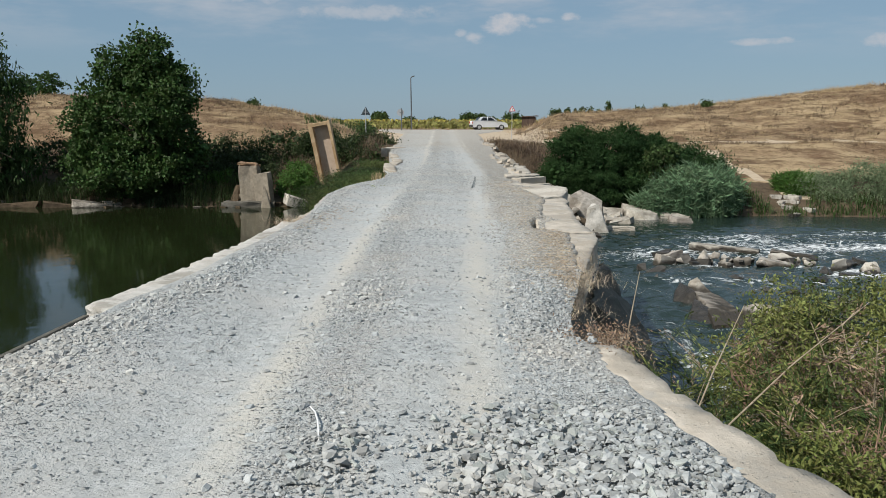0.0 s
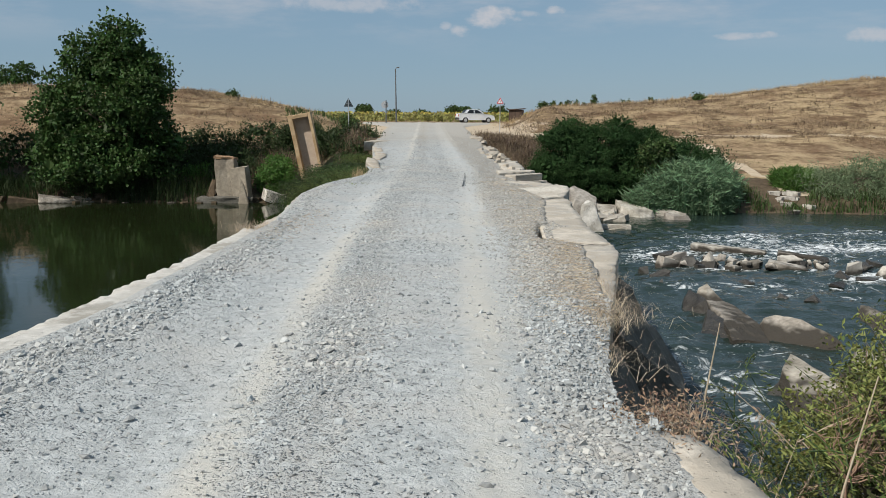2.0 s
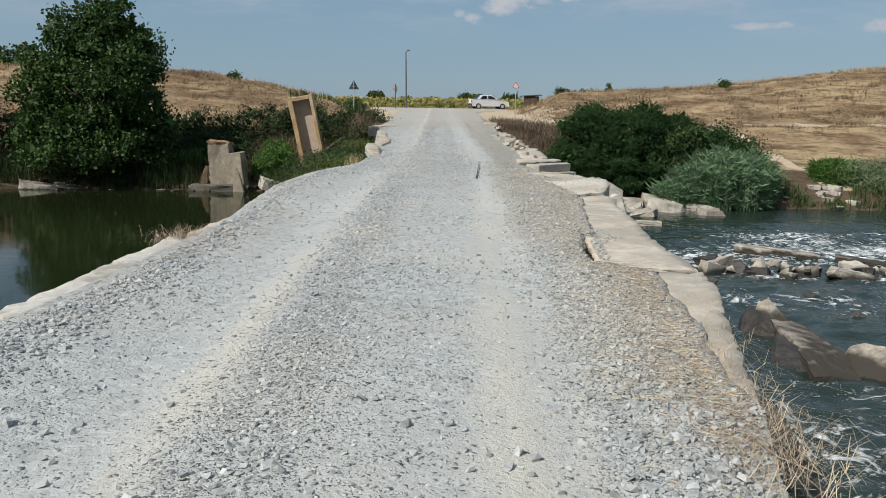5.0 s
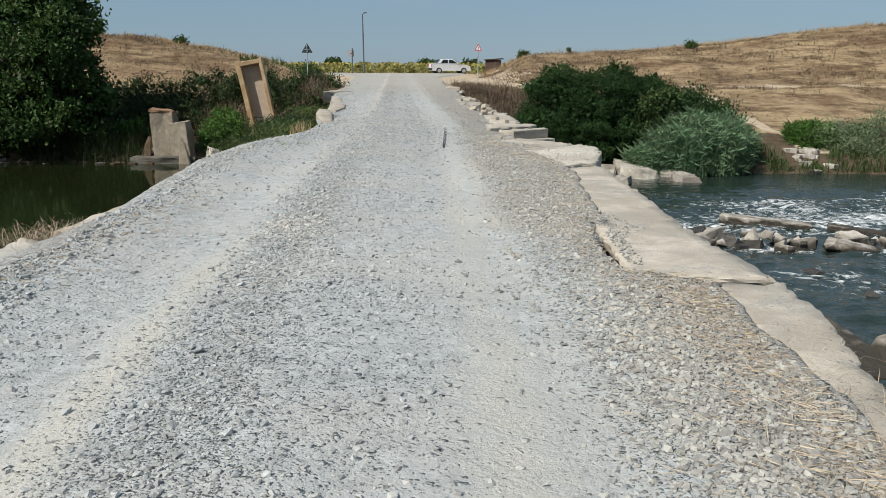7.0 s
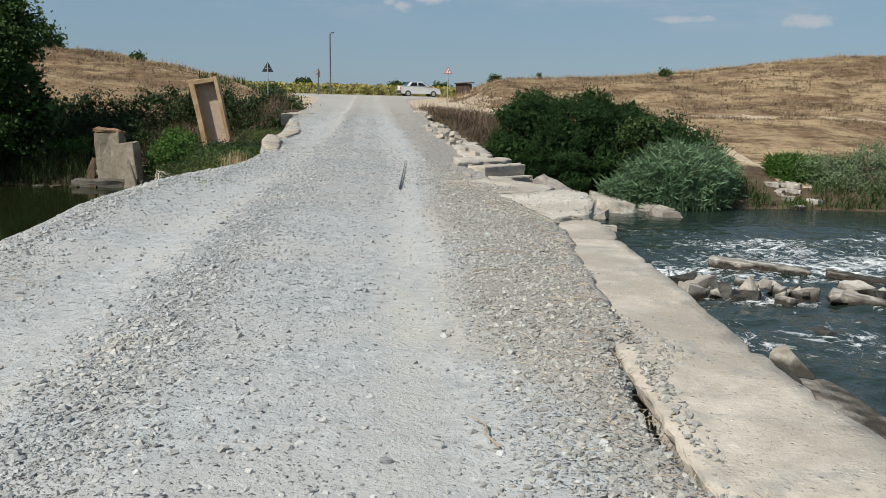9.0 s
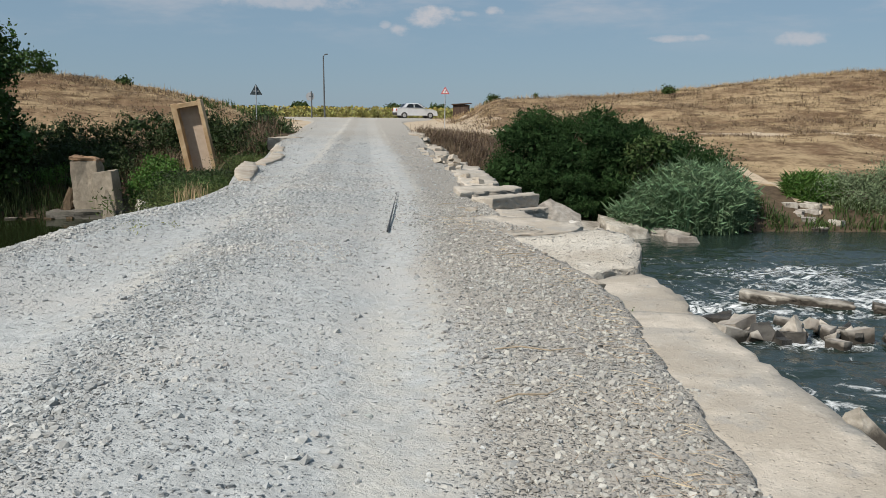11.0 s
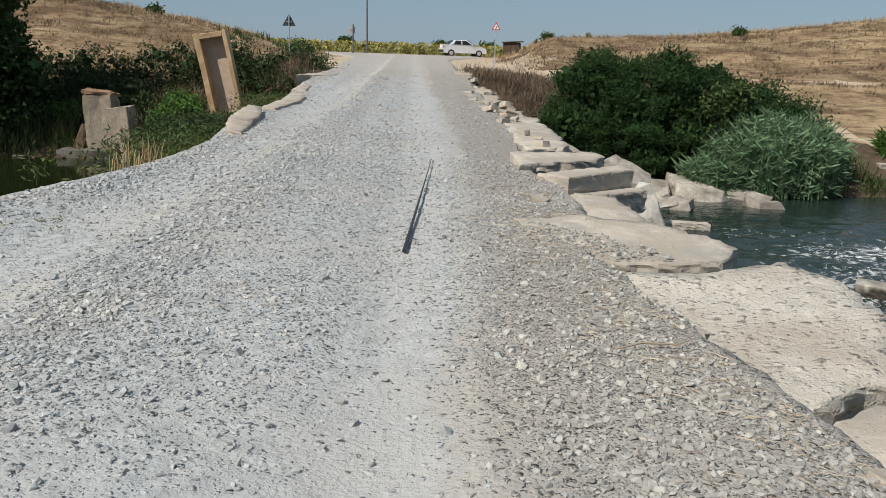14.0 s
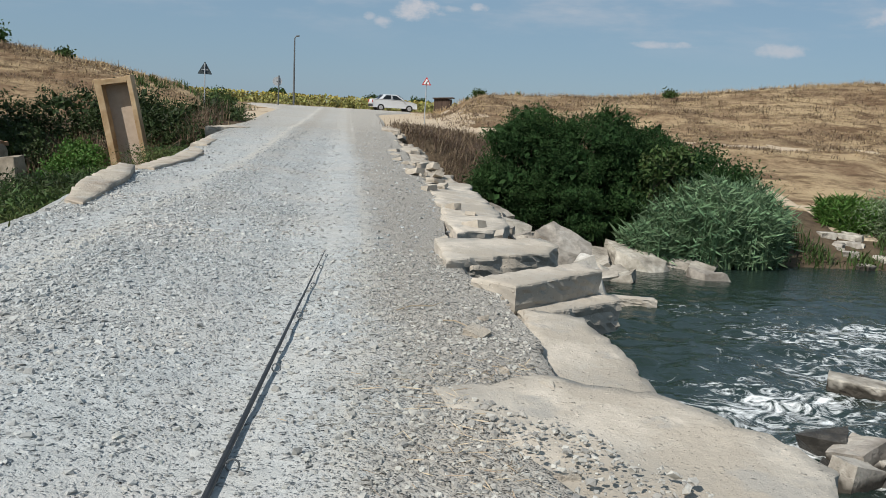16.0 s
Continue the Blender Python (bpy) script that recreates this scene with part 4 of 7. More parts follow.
    for f in fo:
        if len(set(f)) == 3:
            try:
                bm.faces.new([made[i] for i in f]).smooth = True
            except ValueError:
                pass
    last = bm.faces.new(rings[-1][::-1])
    bmesh.ops.triangulate(bm, faces=[last])
    return bm


def concrete_slab(label, outline, z, thick, slope=(0, 0), mat=None, group="broken slabs along the causeway", seed=0, rough=0.025, name="concrete_slab", warp=0.011, under=0.0):
    """slope: rise in x and in y from the outline's middle."""
    r = np.random.default_rng(seed + 100)
    cx, cy_ = np.mean([p[0] for p in outline]), np.mean([p[1] for p in outline])
    bm = slab_mesh([(x - cx, y - cy_) for x, y in outline], lambda x, y: slope[0] * x + slope[1] * y, thick, r, rough, warp=warp, under=under)
    bmesh.ops.recalc_face_normals(bm, faces=bm.faces)
    me = bpy.data.meshes.new(name)
    bm.to_mesh(me)
    bm.free()
    me.materials.append(mat or M_concrete)
    ob = new(name, me)
    ob.location = (cx, cy_, z)
    return tagged(ob, label, "slab", group)


def rock(label, at, size, turn=(0, 0, 0), seed=0, mat=None, slabby=0.0, name="rock", group="rocks in the river", cuts=5):
    """A broken boulder: an angular block with worn arrises."""
    r = np.random.default_rng(seed + 500)
    bm = bmesh.new()
    if slabby:
        base = [Vector((a, b, c)) for a in (-1, 0, 1) for b in (-1, 1) for c in (-1, 1)]
        pts = [Vector((p.x * r.uniform(0.72, 1.0), p.y * r.uniform(0.6, 1.0), p.z * (0.55 if p.z > 0 else 1) * r.uniform(0.75, 1.0))) for p in base]
    else:
        pts = [Vector((unit(r.normal(size=(1, 3)))[0] * r.uniform(0.8, 1.15)).tolist()) for _ in range(6 + cuts)]
    hull = bmesh.ops.convex_hull(bm, input=[bm.verts.new(p) for p in pts])
    spare = [g for g in hull["geom_interior"] + hull["geom_unused"] if isinstance(g, bmesh.types.BMVert) and g.is_valid]
    bmesh.ops.delete(bm, geom=list(set(spare)), context="VERTS")
    bmesh.ops.dissolve_limit(bm, angle_limit=0.2, verts=list(bm.verts), edges=list(bm.edges))
    bmesh.ops.triangulate(bm, faces=list(bm.faces))
    bmesh.ops.subdivide_edges(bm, edges=list(bm.edges), cuts=3 if size[0] > 0.3 else 1, use_grid_fill=True)
    bmesh.ops.triangulate(bm, faces=list(bm.faces))
    for v in bm.verts:
        q = v.co * 1.9 + Vector((seed * 1.7, 0, 0))
        v.co += v.co.normalized() * (0.05 * noise.noise(q) + 0.05 * noise.noise(q * 2.7)) + Vector((0, 0, 0.05 * noise.noise(q * 3.1 + Vector((0, 6, 0)))))
    k = 1.0 / max(abs(v.co.x) for v in bm.verts)
    bm.transform(Matrix.Diagonal((size[0] * k, size[1] * k, size[2] * k, 1)))
    me = bpy.data.meshes.new(name)
    bm.to_mesh(me)
    bm.free()
    me.materials.append(mat or M_rock)
    ob = new(name, me)
    ob.matrix_basis = pose(*at, *turn)
    return tagged(ob, label, "rock", group)


def river_block(label, foot, crest, mat, foot_z=-3.32, name="fallen_block", group="fallen blocks in the rapids"):
    """A broken block: its outline under the water and the corners that stand out of it."""
    bm = bmesh.new()
    cx, cy0 = sum(p[0] for p in foot) / len(foot), sum(p[1] for p in foot) / len(foot)
    pts = [bm.verts.new((x - cx, y - cy0, foot_z + 3.3)) for x, y in foot] + [bm.verts.new((x - cx, y - cy0, z + 3.3)) for x, y, z in crest]
    hull = bmesh.ops.convex_hull(bm, input=pts)
    spare = [g for g in hull["geom_interior"] + hull["geom_unused"] if isinstance(g, bmesh.types.BMVert) and g.is_valid]
    bmesh.ops.delete(bm, geom=list(set(spare)), context="VERTS")
    bmesh.ops.subdivide_edges(bm, edges=list(bm.edges), cuts=5, use_grid_fill=True)
    bmesh.ops.triangulate(bm, faces=list(bm.faces))
    for v in bm.verts:
        q = Vector((v.co.x + cx, v.co.y + cy0, v.co.z))
        v.co += Vector((noise.noise(q * 2.5), noise.noise(q * 2.5 + Vector((5, 0, 0))), 0.7 * noise.noise(q * 3.5 + Vector((0, 8, 0))))) * 0.07
    bmesh.ops.recalc_face_normals(bm, faces=bm.faces)
    me = bpy.data.meshes.new(name)
    bm.to_mesh(me)
    bm.free()
    me.materials.append(mat)
    ob = new(name, me)
    ob.location = (cx, cy0, -3.3)
    return tagged(ob, label, "block", group)


# ---- broken concrete along the causeway's right side ----
pale = "pale weathered concrete slab at the edge of the causeway"
concrete_slab(pale + ", flush and gravel-strewn", [(1.62, 2.0), (2.5, 2.0), (2.0, 3.6), (1.62, 5.0), (1.4, 6.55), (1.12, 6.6), (1.25, 5.2), (1.45, 3.8)], -0.05, 0.35, seed=1, rough=0.012)
concrete_slab(pale + ", narrow and overhung with dry grass", [(1.6, 9.85), (1.7, 9.85), (2.08, 11.5), (2.39, 12.75), (2.45, 13.3), (1.98, 13.35), (1.88, 12.6), (1.8, 11.6), (1.63, 10.5)], -0.06, 0.42, (0.02, 0.012), seed=2, rough=0.01, warp=0.007)
concrete_slab(pale + ", long and smooth with a crack behind it", [(1.53, 13.45), (2.44, 13.4), (2.44, 14.7), (2.55, 16.2), (2.68, 17.5), (2.76, 18.6), (2.2, 18.75), (2.06, 17.9), (1.82, 16.0), (1.70, 15.2), (1.64, 14.6)], -0.030, 0.5, (0.01, 0.0), seed=3, rough=0.012, warp=0.007, under=0.14)
concrete_slab(pale + ", smooth and partly under gravel", [(2.2, 18.82), (2.76, 18.7), (2.95, 19.4), (3.02, 20.0), (2.95, 20.4), (2.72, 20.36), (2.27, 20.1), (2.22, 19.5)], -0.1, 0.55, (0.03, 0.0), seed=4, rough=0.012, warp=0.01)
concrete_slab("pitted pale concrete slab tilted up towards the water", [(2.1, 20.95), (2.29, 20.2), (2.74, 20.44), (2.98, 20.48), (3.14, 21.0), (3.22, 21.6), (3.04, 21.98), (2.5, 21.9), (2.1, 22.05), (2.02, 21.5)], -0.01, 0.6, (0.12, 0.09), seed=34, rough=0.018, warp=0.02, mat=M_pitted)
concrete_slab(pale + ", thick and raised with a broad broken front", [(1.62, 23.45), (1.75, 22.6), (2.0, 22.2), (2.8, 22.25), (2.98, 22.55), (2.9, 22.95), (2.65, 23.35), (2.15, 23.65)], 0.030, 0.27, (0.02, 0.02), seed=5, rough=0.025, warp=0.012)
concrete_slab(pale + ", sloping down towards the water", [(2.2, 23.75), (2.6, 23.35), (2.82, 23.5), (2.9, 24.4), (2.86, 25.35), (2.45, 25.45), (2.3, 24.6)], -0.12, 0.5, (-0.04, 0.03), seed=6, rough=0.02, warp=0.01)
concrete_slab("pale concrete slab jutting out over the rapids", [(2.38, 25.78), (2.46, 25.46), (2.9, 25.72), (3.38, 26.06), (3.42, 26.34), (3.2, 26.5)], -0.13, 0.24, (-0.01, 0), seed=7, rough=0.014, warp=0.005)
concrete_slab("pale concrete beam lying on a slab and jutting out over the rapids", [(2.16, 25.84), (2.42, 25.56), (2.85, 25.92), (3.26, 26.3), (3.24, 26.68), (2.7, 26.3)], 0.055, 0.2, (0.01, 0.0), seed=8, rough=0.014, warp=0.005)
concrete_slab("thick grey concrete slab with a rough broken front", [(2.02, 26.45), (3.0, 27.0), (3.2, 27.4), (3.12, 27.85), (2.05, 27.5)], 0.070, 0.22, (-0.01, 0.02), seed=9, rough=0.014, warp=0.005)
concrete_slab(pale + ", long and broken at its end", [(2.32, 28.4), (2.95, 28.75), (3.15, 29.8), (3.3, 32.0), (3.42, 34.8), (2.6, 34.6), (2.5, 32.0), (2.4, 30.0)], 0.000, 0.6, (-0.04, 0), seed=10, rough=0.05, warp=0.02)
concrete_slab(pale + ", low and crumbling", [(2.3, 35.0), (3.3, 35.1), (3.2, 38.0), (2.6, 38.2)], -0.020, 0.5, seed=11, rough=0.12, warp=0.03, mat=M_dusty)
concrete_slab(pale + ", low and crumbling", [(2.55, 38.5), (3.3, 38.5), (3.35, 43.0), (2.75, 43.0)], 0.030, 0.5, seed=12, rough=0.12, warp=0.03, mat=M_dusty)
concrete_slab(pale + ", low and crumbling", [(2.8, 43.4), (3.45, 43.4), (3.4, 48.5), (2.8, 48.0)], 0.100, 0.5, seed=13, rough=0.12, warp=0.03, mat=M_dusty)
concrete_slab(pale + ", at the far end", [(2.8, 55.5), (3.5, 55.0), (3.7, 62.0), (2.9, 62.5)], 0.380, 0.6, seed=14, rough=0.1, warp=0.02, mat=M_dusty)
river_block("pale slab standing on edge in the water beside rubble", [(6.9, 40.4), (7.2, 39.9), (8.15, 39.8), (7.7, 40.8)], [(6.95, 40.1, -2.25), (7.45, 40.0, -2.06), (7.3, 40.6, -2.1), (7.8, 40.0, -2.8)], M_pale, -3.9, "leaning_slab", "rubble by the bank")
concrete_slab("thin pale concrete plank lying in the rapids", [(8.0, 40.5), (9.3, 40.25), (9.35, 40.65), (8.1, 41.0)], -3.2, 0.5, seed=16, rough=0.01)
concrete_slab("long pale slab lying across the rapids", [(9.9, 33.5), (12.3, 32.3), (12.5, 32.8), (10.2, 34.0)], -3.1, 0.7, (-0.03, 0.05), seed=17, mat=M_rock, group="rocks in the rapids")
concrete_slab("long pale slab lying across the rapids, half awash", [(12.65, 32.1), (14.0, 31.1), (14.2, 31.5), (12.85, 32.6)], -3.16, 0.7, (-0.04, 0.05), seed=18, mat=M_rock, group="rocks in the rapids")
# crumbled pieces lying on and beside the broken edge
cr = np.random.default_rng(612)
for i in range(70):
    y = cr.uniform(27.5, 62) if i < 46 else cr.uniform(18, 28)
    x = float(np.interp(y, (18, 23, 28, 34, 40, 50, 62), (2.1, 2.1, 2.4, 2.7, 2.75, 2.95, 3.2))) + cr.normal(0, 0.22 if i < 46 else 0.12)
    z = float(np.interp(y, (18, 28, 48, 62), (-0.03, 0.0, 0.08, 0.36)))
    q = cr.uniform(0.05, 0.17) if i < 46 else cr.uniform(0.03, 0.07)
    rock("small crumbled piece of concrete at the broken edge", (x, y, z + 0.25 * q), (q, q * cr.uniform(0.6, 1), q * cr.uniform(0.4, 0.7)), (cr.uniform(-20, 20), cr.uniform(-20, 20), cr.uniform(0, 180)), seed=800 + i, mat=M_dusty, slabby=0.5, name="concrete_piece", group="crumbled pieces along the edge")
# left rim
rim = "low concrete rim along the road, pale and cracked"
for i, outline in enumerate(([(-3.3, 7.75), (-2.85, 7.45), (-2.68, 8.2), (-2.52, 9.4), (-2.42, 11.2), (-2.92, 11.35), (-3.1, 9.5)],
                             [(-2.92, 11.3), (-2.42, 11.15), (-2.36, 12.4), (-2.34, 13.0), (-2.4, 14.6), (-2.78, 14.8), (-2.83, 13.1)])):
    concrete_slab(rim, outline, -0.01 - 0.01 * i, 0.6, group="rims along the causeway", seed=200 + i, rough=0.01, mat=M_pale, warp=0.012)
concrete_slab(rim + " and half buried", [(-2.7, 15.2), (-2.42, 15.2), (-2.4, 16.8), (-2.52, 18.6), (-2.6, 20.5), (-2.46, 22.2), (-2.24, 23.6), (-2.0, 24.9), (-2.14, 25.0), (-2.42, 23.6), (-2.68, 22.2), (-2.8, 20.5), (-2.72, 18.5), (-2.62, 16.8)], -0.05, 0.6, group="rims along the causeway", seed=21, rough=0.03)
concrete_slab("pale concrete slab with a dark broken end beside weeds", [(-1.76, 29.35), (-1.5, 29.15), (-1.6, 30.6), (-1.72, 32.0), (-1.95, 33.3), (-2.22, 33.4), (-2.16, 31.7), (-1.98, 30.3)], 0.10, 0.3, (-0.05, 0.02), group="rims along the causeway", seed=22, rough=0.014, warp=0.006, mat=M_dusty)
concrete_slab("low pale concrete slab beside the road", [(-2.15, 33.9), (-1.75, 33.7), (-1.66, 36.0), (-1.72, 38.3), (-2.02, 40.0), (-2.3, 40.2), (-2.12, 37.0)], 0.075, 0.45, group="rims along the causeway", seed=23, rough=0.03, warp=0.006, mat=M_dusty)
concrete_slab("low pale concrete slab beside the road", [(-2.42, 40.6), (-2.0, 40.5), (-2.2, 43.5), (-2.35, 46.2), (-2.85, 46.5), (-2.6, 43.8)], 0.140, 0.5, group="rims along the causeway", seed=24, rough=0.03, warp=0.006, mat=M_dusty)
concrete_slab("low pale concrete slab beside the road", [(-3.5, 49.5), (-2.2, 50.5), (-1.95, 53.5), (-3.0, 53.2)], 0.280, 0.5, group="rims along the causeway", seed=25, rough=0.03, warp=0.006, mat=M_dusty)
# steel edging plank before the rim
e = thing("edge_plank", "thin dark grey weathered plank edging the gravel", "plank", at=(-3.41, 4.9, -0.16), turn=(0, 0, -2.9))
part("plank", box(bmesh.new(), 0.05, 5.6, 0.16, (0, 0, 0), (0, 0, 0), 0.008), M_concrete_wall, e)

# lumps of old concrete against the causeway's foot
# they take the wall's concrete, darkened in colour to look shaded
for i, (x, y, z, sx, sy, sz) in enumerate(((1.75, 7.6, -1.5, 0.5, 0.6, 0.6), (3.3, 14.0, -3.0, 0.5, 0.9, 0.6))):
    rock("lump of concrete at the foot of the causeway, coloured dark for shade", (x, y, z), (sx, sy, sz), (8 * i, 5 * i, 30 * i), seed=i + 40, mat=M_concrete_wall if i < 3 else M_wet_rock, group="lumps at the causeway's foot", name="concrete_lump")

# ---- rocks in the rapids ----
wet, dry = "dark wet boulder in the rapids", "pale rock in the rapids with a dry top"
for i, (x, y, dz, sx, sy, sz, a, sl, w) in enumerate(RAPID_ROCKS):
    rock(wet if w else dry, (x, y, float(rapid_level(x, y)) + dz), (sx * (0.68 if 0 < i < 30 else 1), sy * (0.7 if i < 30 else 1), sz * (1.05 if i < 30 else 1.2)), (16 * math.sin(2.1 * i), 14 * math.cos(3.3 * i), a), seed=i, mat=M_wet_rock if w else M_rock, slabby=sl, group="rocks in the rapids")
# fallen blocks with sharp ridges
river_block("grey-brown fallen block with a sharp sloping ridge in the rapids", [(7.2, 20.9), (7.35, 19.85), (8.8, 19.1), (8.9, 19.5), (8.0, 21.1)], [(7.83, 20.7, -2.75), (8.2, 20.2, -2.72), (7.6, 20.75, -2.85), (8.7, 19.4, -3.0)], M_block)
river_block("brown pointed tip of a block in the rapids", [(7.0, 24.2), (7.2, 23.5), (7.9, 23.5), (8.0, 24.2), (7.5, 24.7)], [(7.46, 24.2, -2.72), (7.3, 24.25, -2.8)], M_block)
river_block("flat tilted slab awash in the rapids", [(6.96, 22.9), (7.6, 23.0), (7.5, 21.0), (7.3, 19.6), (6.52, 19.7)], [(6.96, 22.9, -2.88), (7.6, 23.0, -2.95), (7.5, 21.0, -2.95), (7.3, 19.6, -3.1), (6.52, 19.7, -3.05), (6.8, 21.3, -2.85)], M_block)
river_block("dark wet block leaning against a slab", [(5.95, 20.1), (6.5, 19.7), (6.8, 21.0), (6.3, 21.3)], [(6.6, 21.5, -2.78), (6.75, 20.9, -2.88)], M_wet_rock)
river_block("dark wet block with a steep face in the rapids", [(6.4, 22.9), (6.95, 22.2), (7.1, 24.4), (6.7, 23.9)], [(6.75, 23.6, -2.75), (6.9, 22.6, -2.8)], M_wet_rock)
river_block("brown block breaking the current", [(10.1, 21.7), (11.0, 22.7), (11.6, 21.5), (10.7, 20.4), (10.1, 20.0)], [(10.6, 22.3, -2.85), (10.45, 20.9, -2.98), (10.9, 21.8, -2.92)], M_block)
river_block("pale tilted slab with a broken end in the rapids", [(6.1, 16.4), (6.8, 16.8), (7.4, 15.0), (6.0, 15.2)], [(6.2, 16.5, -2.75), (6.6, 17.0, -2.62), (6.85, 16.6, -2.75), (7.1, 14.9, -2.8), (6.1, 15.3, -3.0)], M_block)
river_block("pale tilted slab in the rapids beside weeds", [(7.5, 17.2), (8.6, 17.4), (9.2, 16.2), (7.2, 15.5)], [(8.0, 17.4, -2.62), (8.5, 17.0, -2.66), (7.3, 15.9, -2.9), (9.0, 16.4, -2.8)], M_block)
river_block("low dark wet block at the foot of a slab", [(5.6, 16.1), (6.25, 15.9), (6.4, 16.9)], [(6.2, 16.5, -2.95)], M_wet_rock)

for foot, crest in (([(1.8, 10.4), (3.2, 10.7), (3.6, 12.6), (2.3, 12.8)], [(1.95, 10.6, -0.55), (2.4, 11.4, -0.7), (2.72, 12.2, -0.88), (2.3, 12.6, -0.6), (3.05, 12.0, -1.45), (2.75, 11.0, -1.3)]),
                    ([(2.2, 12.3), (3.3, 12.6), (3.7, 14.8), (2.5, 15.2)], [(2.35, 12.5, -0.5), (2.66, 13.0, -0.55), (2.75, 14.4, -0.7), (2.95, 13.2, -1.2), (3.2, 14.2, -1.8)])):
    # same darkened concrete, so the bulges read as lying in shade
    river_block("lump of concrete bulging from the causeway wall, coloured dark for shade", foot, crest, M_concrete_wall, -3.7, "concrete_lump", "lumps at the causeway's foot")

# rubble between the causeway and the far bank
rr = np.random.default_rng(3)
rubble = [(8.8, 48.2, 1.0, 0.6, 0.5), (9.4, 47.2, 0.9, 0.8, 0.4), (12.7, 47.3, 0.7, 0.5, 0.35), (9.9, 45.4, 0.5, 0.35, 0.2), (12.2, 48.2, 0.6, 0.5, 0.35), (8.2, 46.4, 0.8, 0.7, 0.45), (7.4, 45.8, 0.9, 0.7, 0.45),
          (13.2, 46.6, 0.6, 0.4, 0.18), (6.4, 46.5, 1.0, 0.8, 0.5), (5.4, 46.0, 0.7, 0.6, 0.35), (6.0, 47.5, 0.8, 0.7, 0.4), (4.6, 46.8, 0.6, 0.6, 0.35), (7.6, 47.6, 0.9, 0.6, 0.4)]
river_block("broad brown-grey broken slab tilted against the rubble", [(6.4, 43.4), (6.4, 41.9), (8.2, 41.7), (8.4, 43.0)], [(6.5, 42.6, -1.85), (7.15, 43.0, -1.6), (8.1, 42.5, -2.1), (8.0, 41.9, -2.45), (7.0, 41.9, -2.2)], M_rubble, -3.9, "rubble_slab", "rubble by the bank")
river_block("pale broken slab with a dark damp side at the water's edge", [(10.2, 48.2), (10.2, 46.6), (11.5, 45.7), (12.3, 46.4)], [(10.3, 48.0, -2.75), (10.3, 46.8, -2.95), (11.9, 46.4, -3.2), (10.9, 46.1, -3.15), (11.6, 47.4, -3.0)], M_rubble, -3.9, "rubble_slab", "rubble by the bank")
river_block("pale angular block at the water's edge beside reeds", [(13.7, 48.3), (13.6, 47.5), (14.6, 47.4), (14.7, 48.2)], [(13.75, 48.2, -2.9), (14.3, 48.1, -3.0), (13.85, 47.6, -3.2), (14.35, 47.6, -3.3)], M_pale, -3.9, "rubble_slab", "rubble by the bank")
river_block("flat pale stone awash beside the rubble", [(12.2, 45.6), (12.4, 44.7), (13.6, 44.8), (13.4, 45.7)], [(12.3, 45.5, -3.2), (12.6, 44.9, -3.3), (13.4, 45.0, -3.28)], M_rubble, -3.9, "rubble_slab", "rubble by the bank")
for i, (x, y, sx, sy, sz) in enumerate(rubble):
    rock("pale broken concrete rubble at the water's edge", (x, y, max(float(rapid_level(x, y)), float(land_z(x, y))) + 0.35 * sz), (sx, sy, sz), (rr.uniform(-15, 15), rr.uniform(-15, 15), rr.uniform(0, 180)), seed=i + 80,
         slabby=0.5, group="rubble by the bank", name="rubble_block", mat=M_rubble)
for i in range(95):
    x, y = rr.uniform(3.5, 9.8), rr.uniform(44.2, 51)
    if y > shore(x) + 6:
        continue
    s = rr.uniform(0.18, 0.5)
    rock("small piece of broken concrete in the rubble", (x, y, max(float(rapid_level(x, y)), float(land_z(x, y))) + 0.25 * s), (s, s * rr.uniform(0.5, 1), s * rr.uniform(0.4, 0.8)),
         (rr.uniform(-25, 25), rr.uniform(-25, 25), rr.uniform(0, 180)), seed=i + 120, slabby=0.5, group="rubble by the bank", name="rubble_block", mat=M_rubble)
for i in range(60):
    y = rr.uniform(37.5, 46)
    x = 3.45 + rr.uniform(0, 1) ** 1.3 * 4.2
    q = rr.uniform(0.15, 0.42)
    rock("brown-grey lump of rubble on the bank", (x, y, max(float(rapid_level(x, y)), float(land_z(x, y))) + 0.2 * q), (q, q * rr.uniform(0.6, 1), q * rr.uniform(0.45, 0.8)),
         (rr.uniform(-25, 25), rr.uniform(-25, 25), rr.uniform(0, 180)), seed=i + 330, slabby=0.5 if i % 2 else 0.0, group="rubble by the bank", name="rubble_block", mat=M_rubble if i % 3 else M_block)
for i in range(16):
    x = rr.uniform(19.9, 21.6)
    y = float(shore(x)) + rr.uniform(-0.3, 2.4)
    s = rr.uniform(0.14, 0.36)
    rock("small pale stone on the muddy bank", (x, y, max(-3.5, float(land_z(x, y))) + 0.2 * s), (s, s * 0.8, s * 0.5), (0, 0, rr.uniform(0, 180)), seed=i + 160, slabby=0.5, group="stones on the bank", name="bank_stone")
for i in range(40):
    x = rr.uniform(-30, -9.5)
    y = float(shore(x)) + rr.uniform(-0.5, 0.9)
    s = rr.uniform(0.15, 0.4)
    # most take the dark soil colour in place of the bank's shade
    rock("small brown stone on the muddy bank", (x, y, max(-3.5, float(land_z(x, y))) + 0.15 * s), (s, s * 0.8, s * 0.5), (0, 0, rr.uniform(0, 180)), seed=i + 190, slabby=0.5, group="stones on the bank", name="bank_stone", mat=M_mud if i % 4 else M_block)
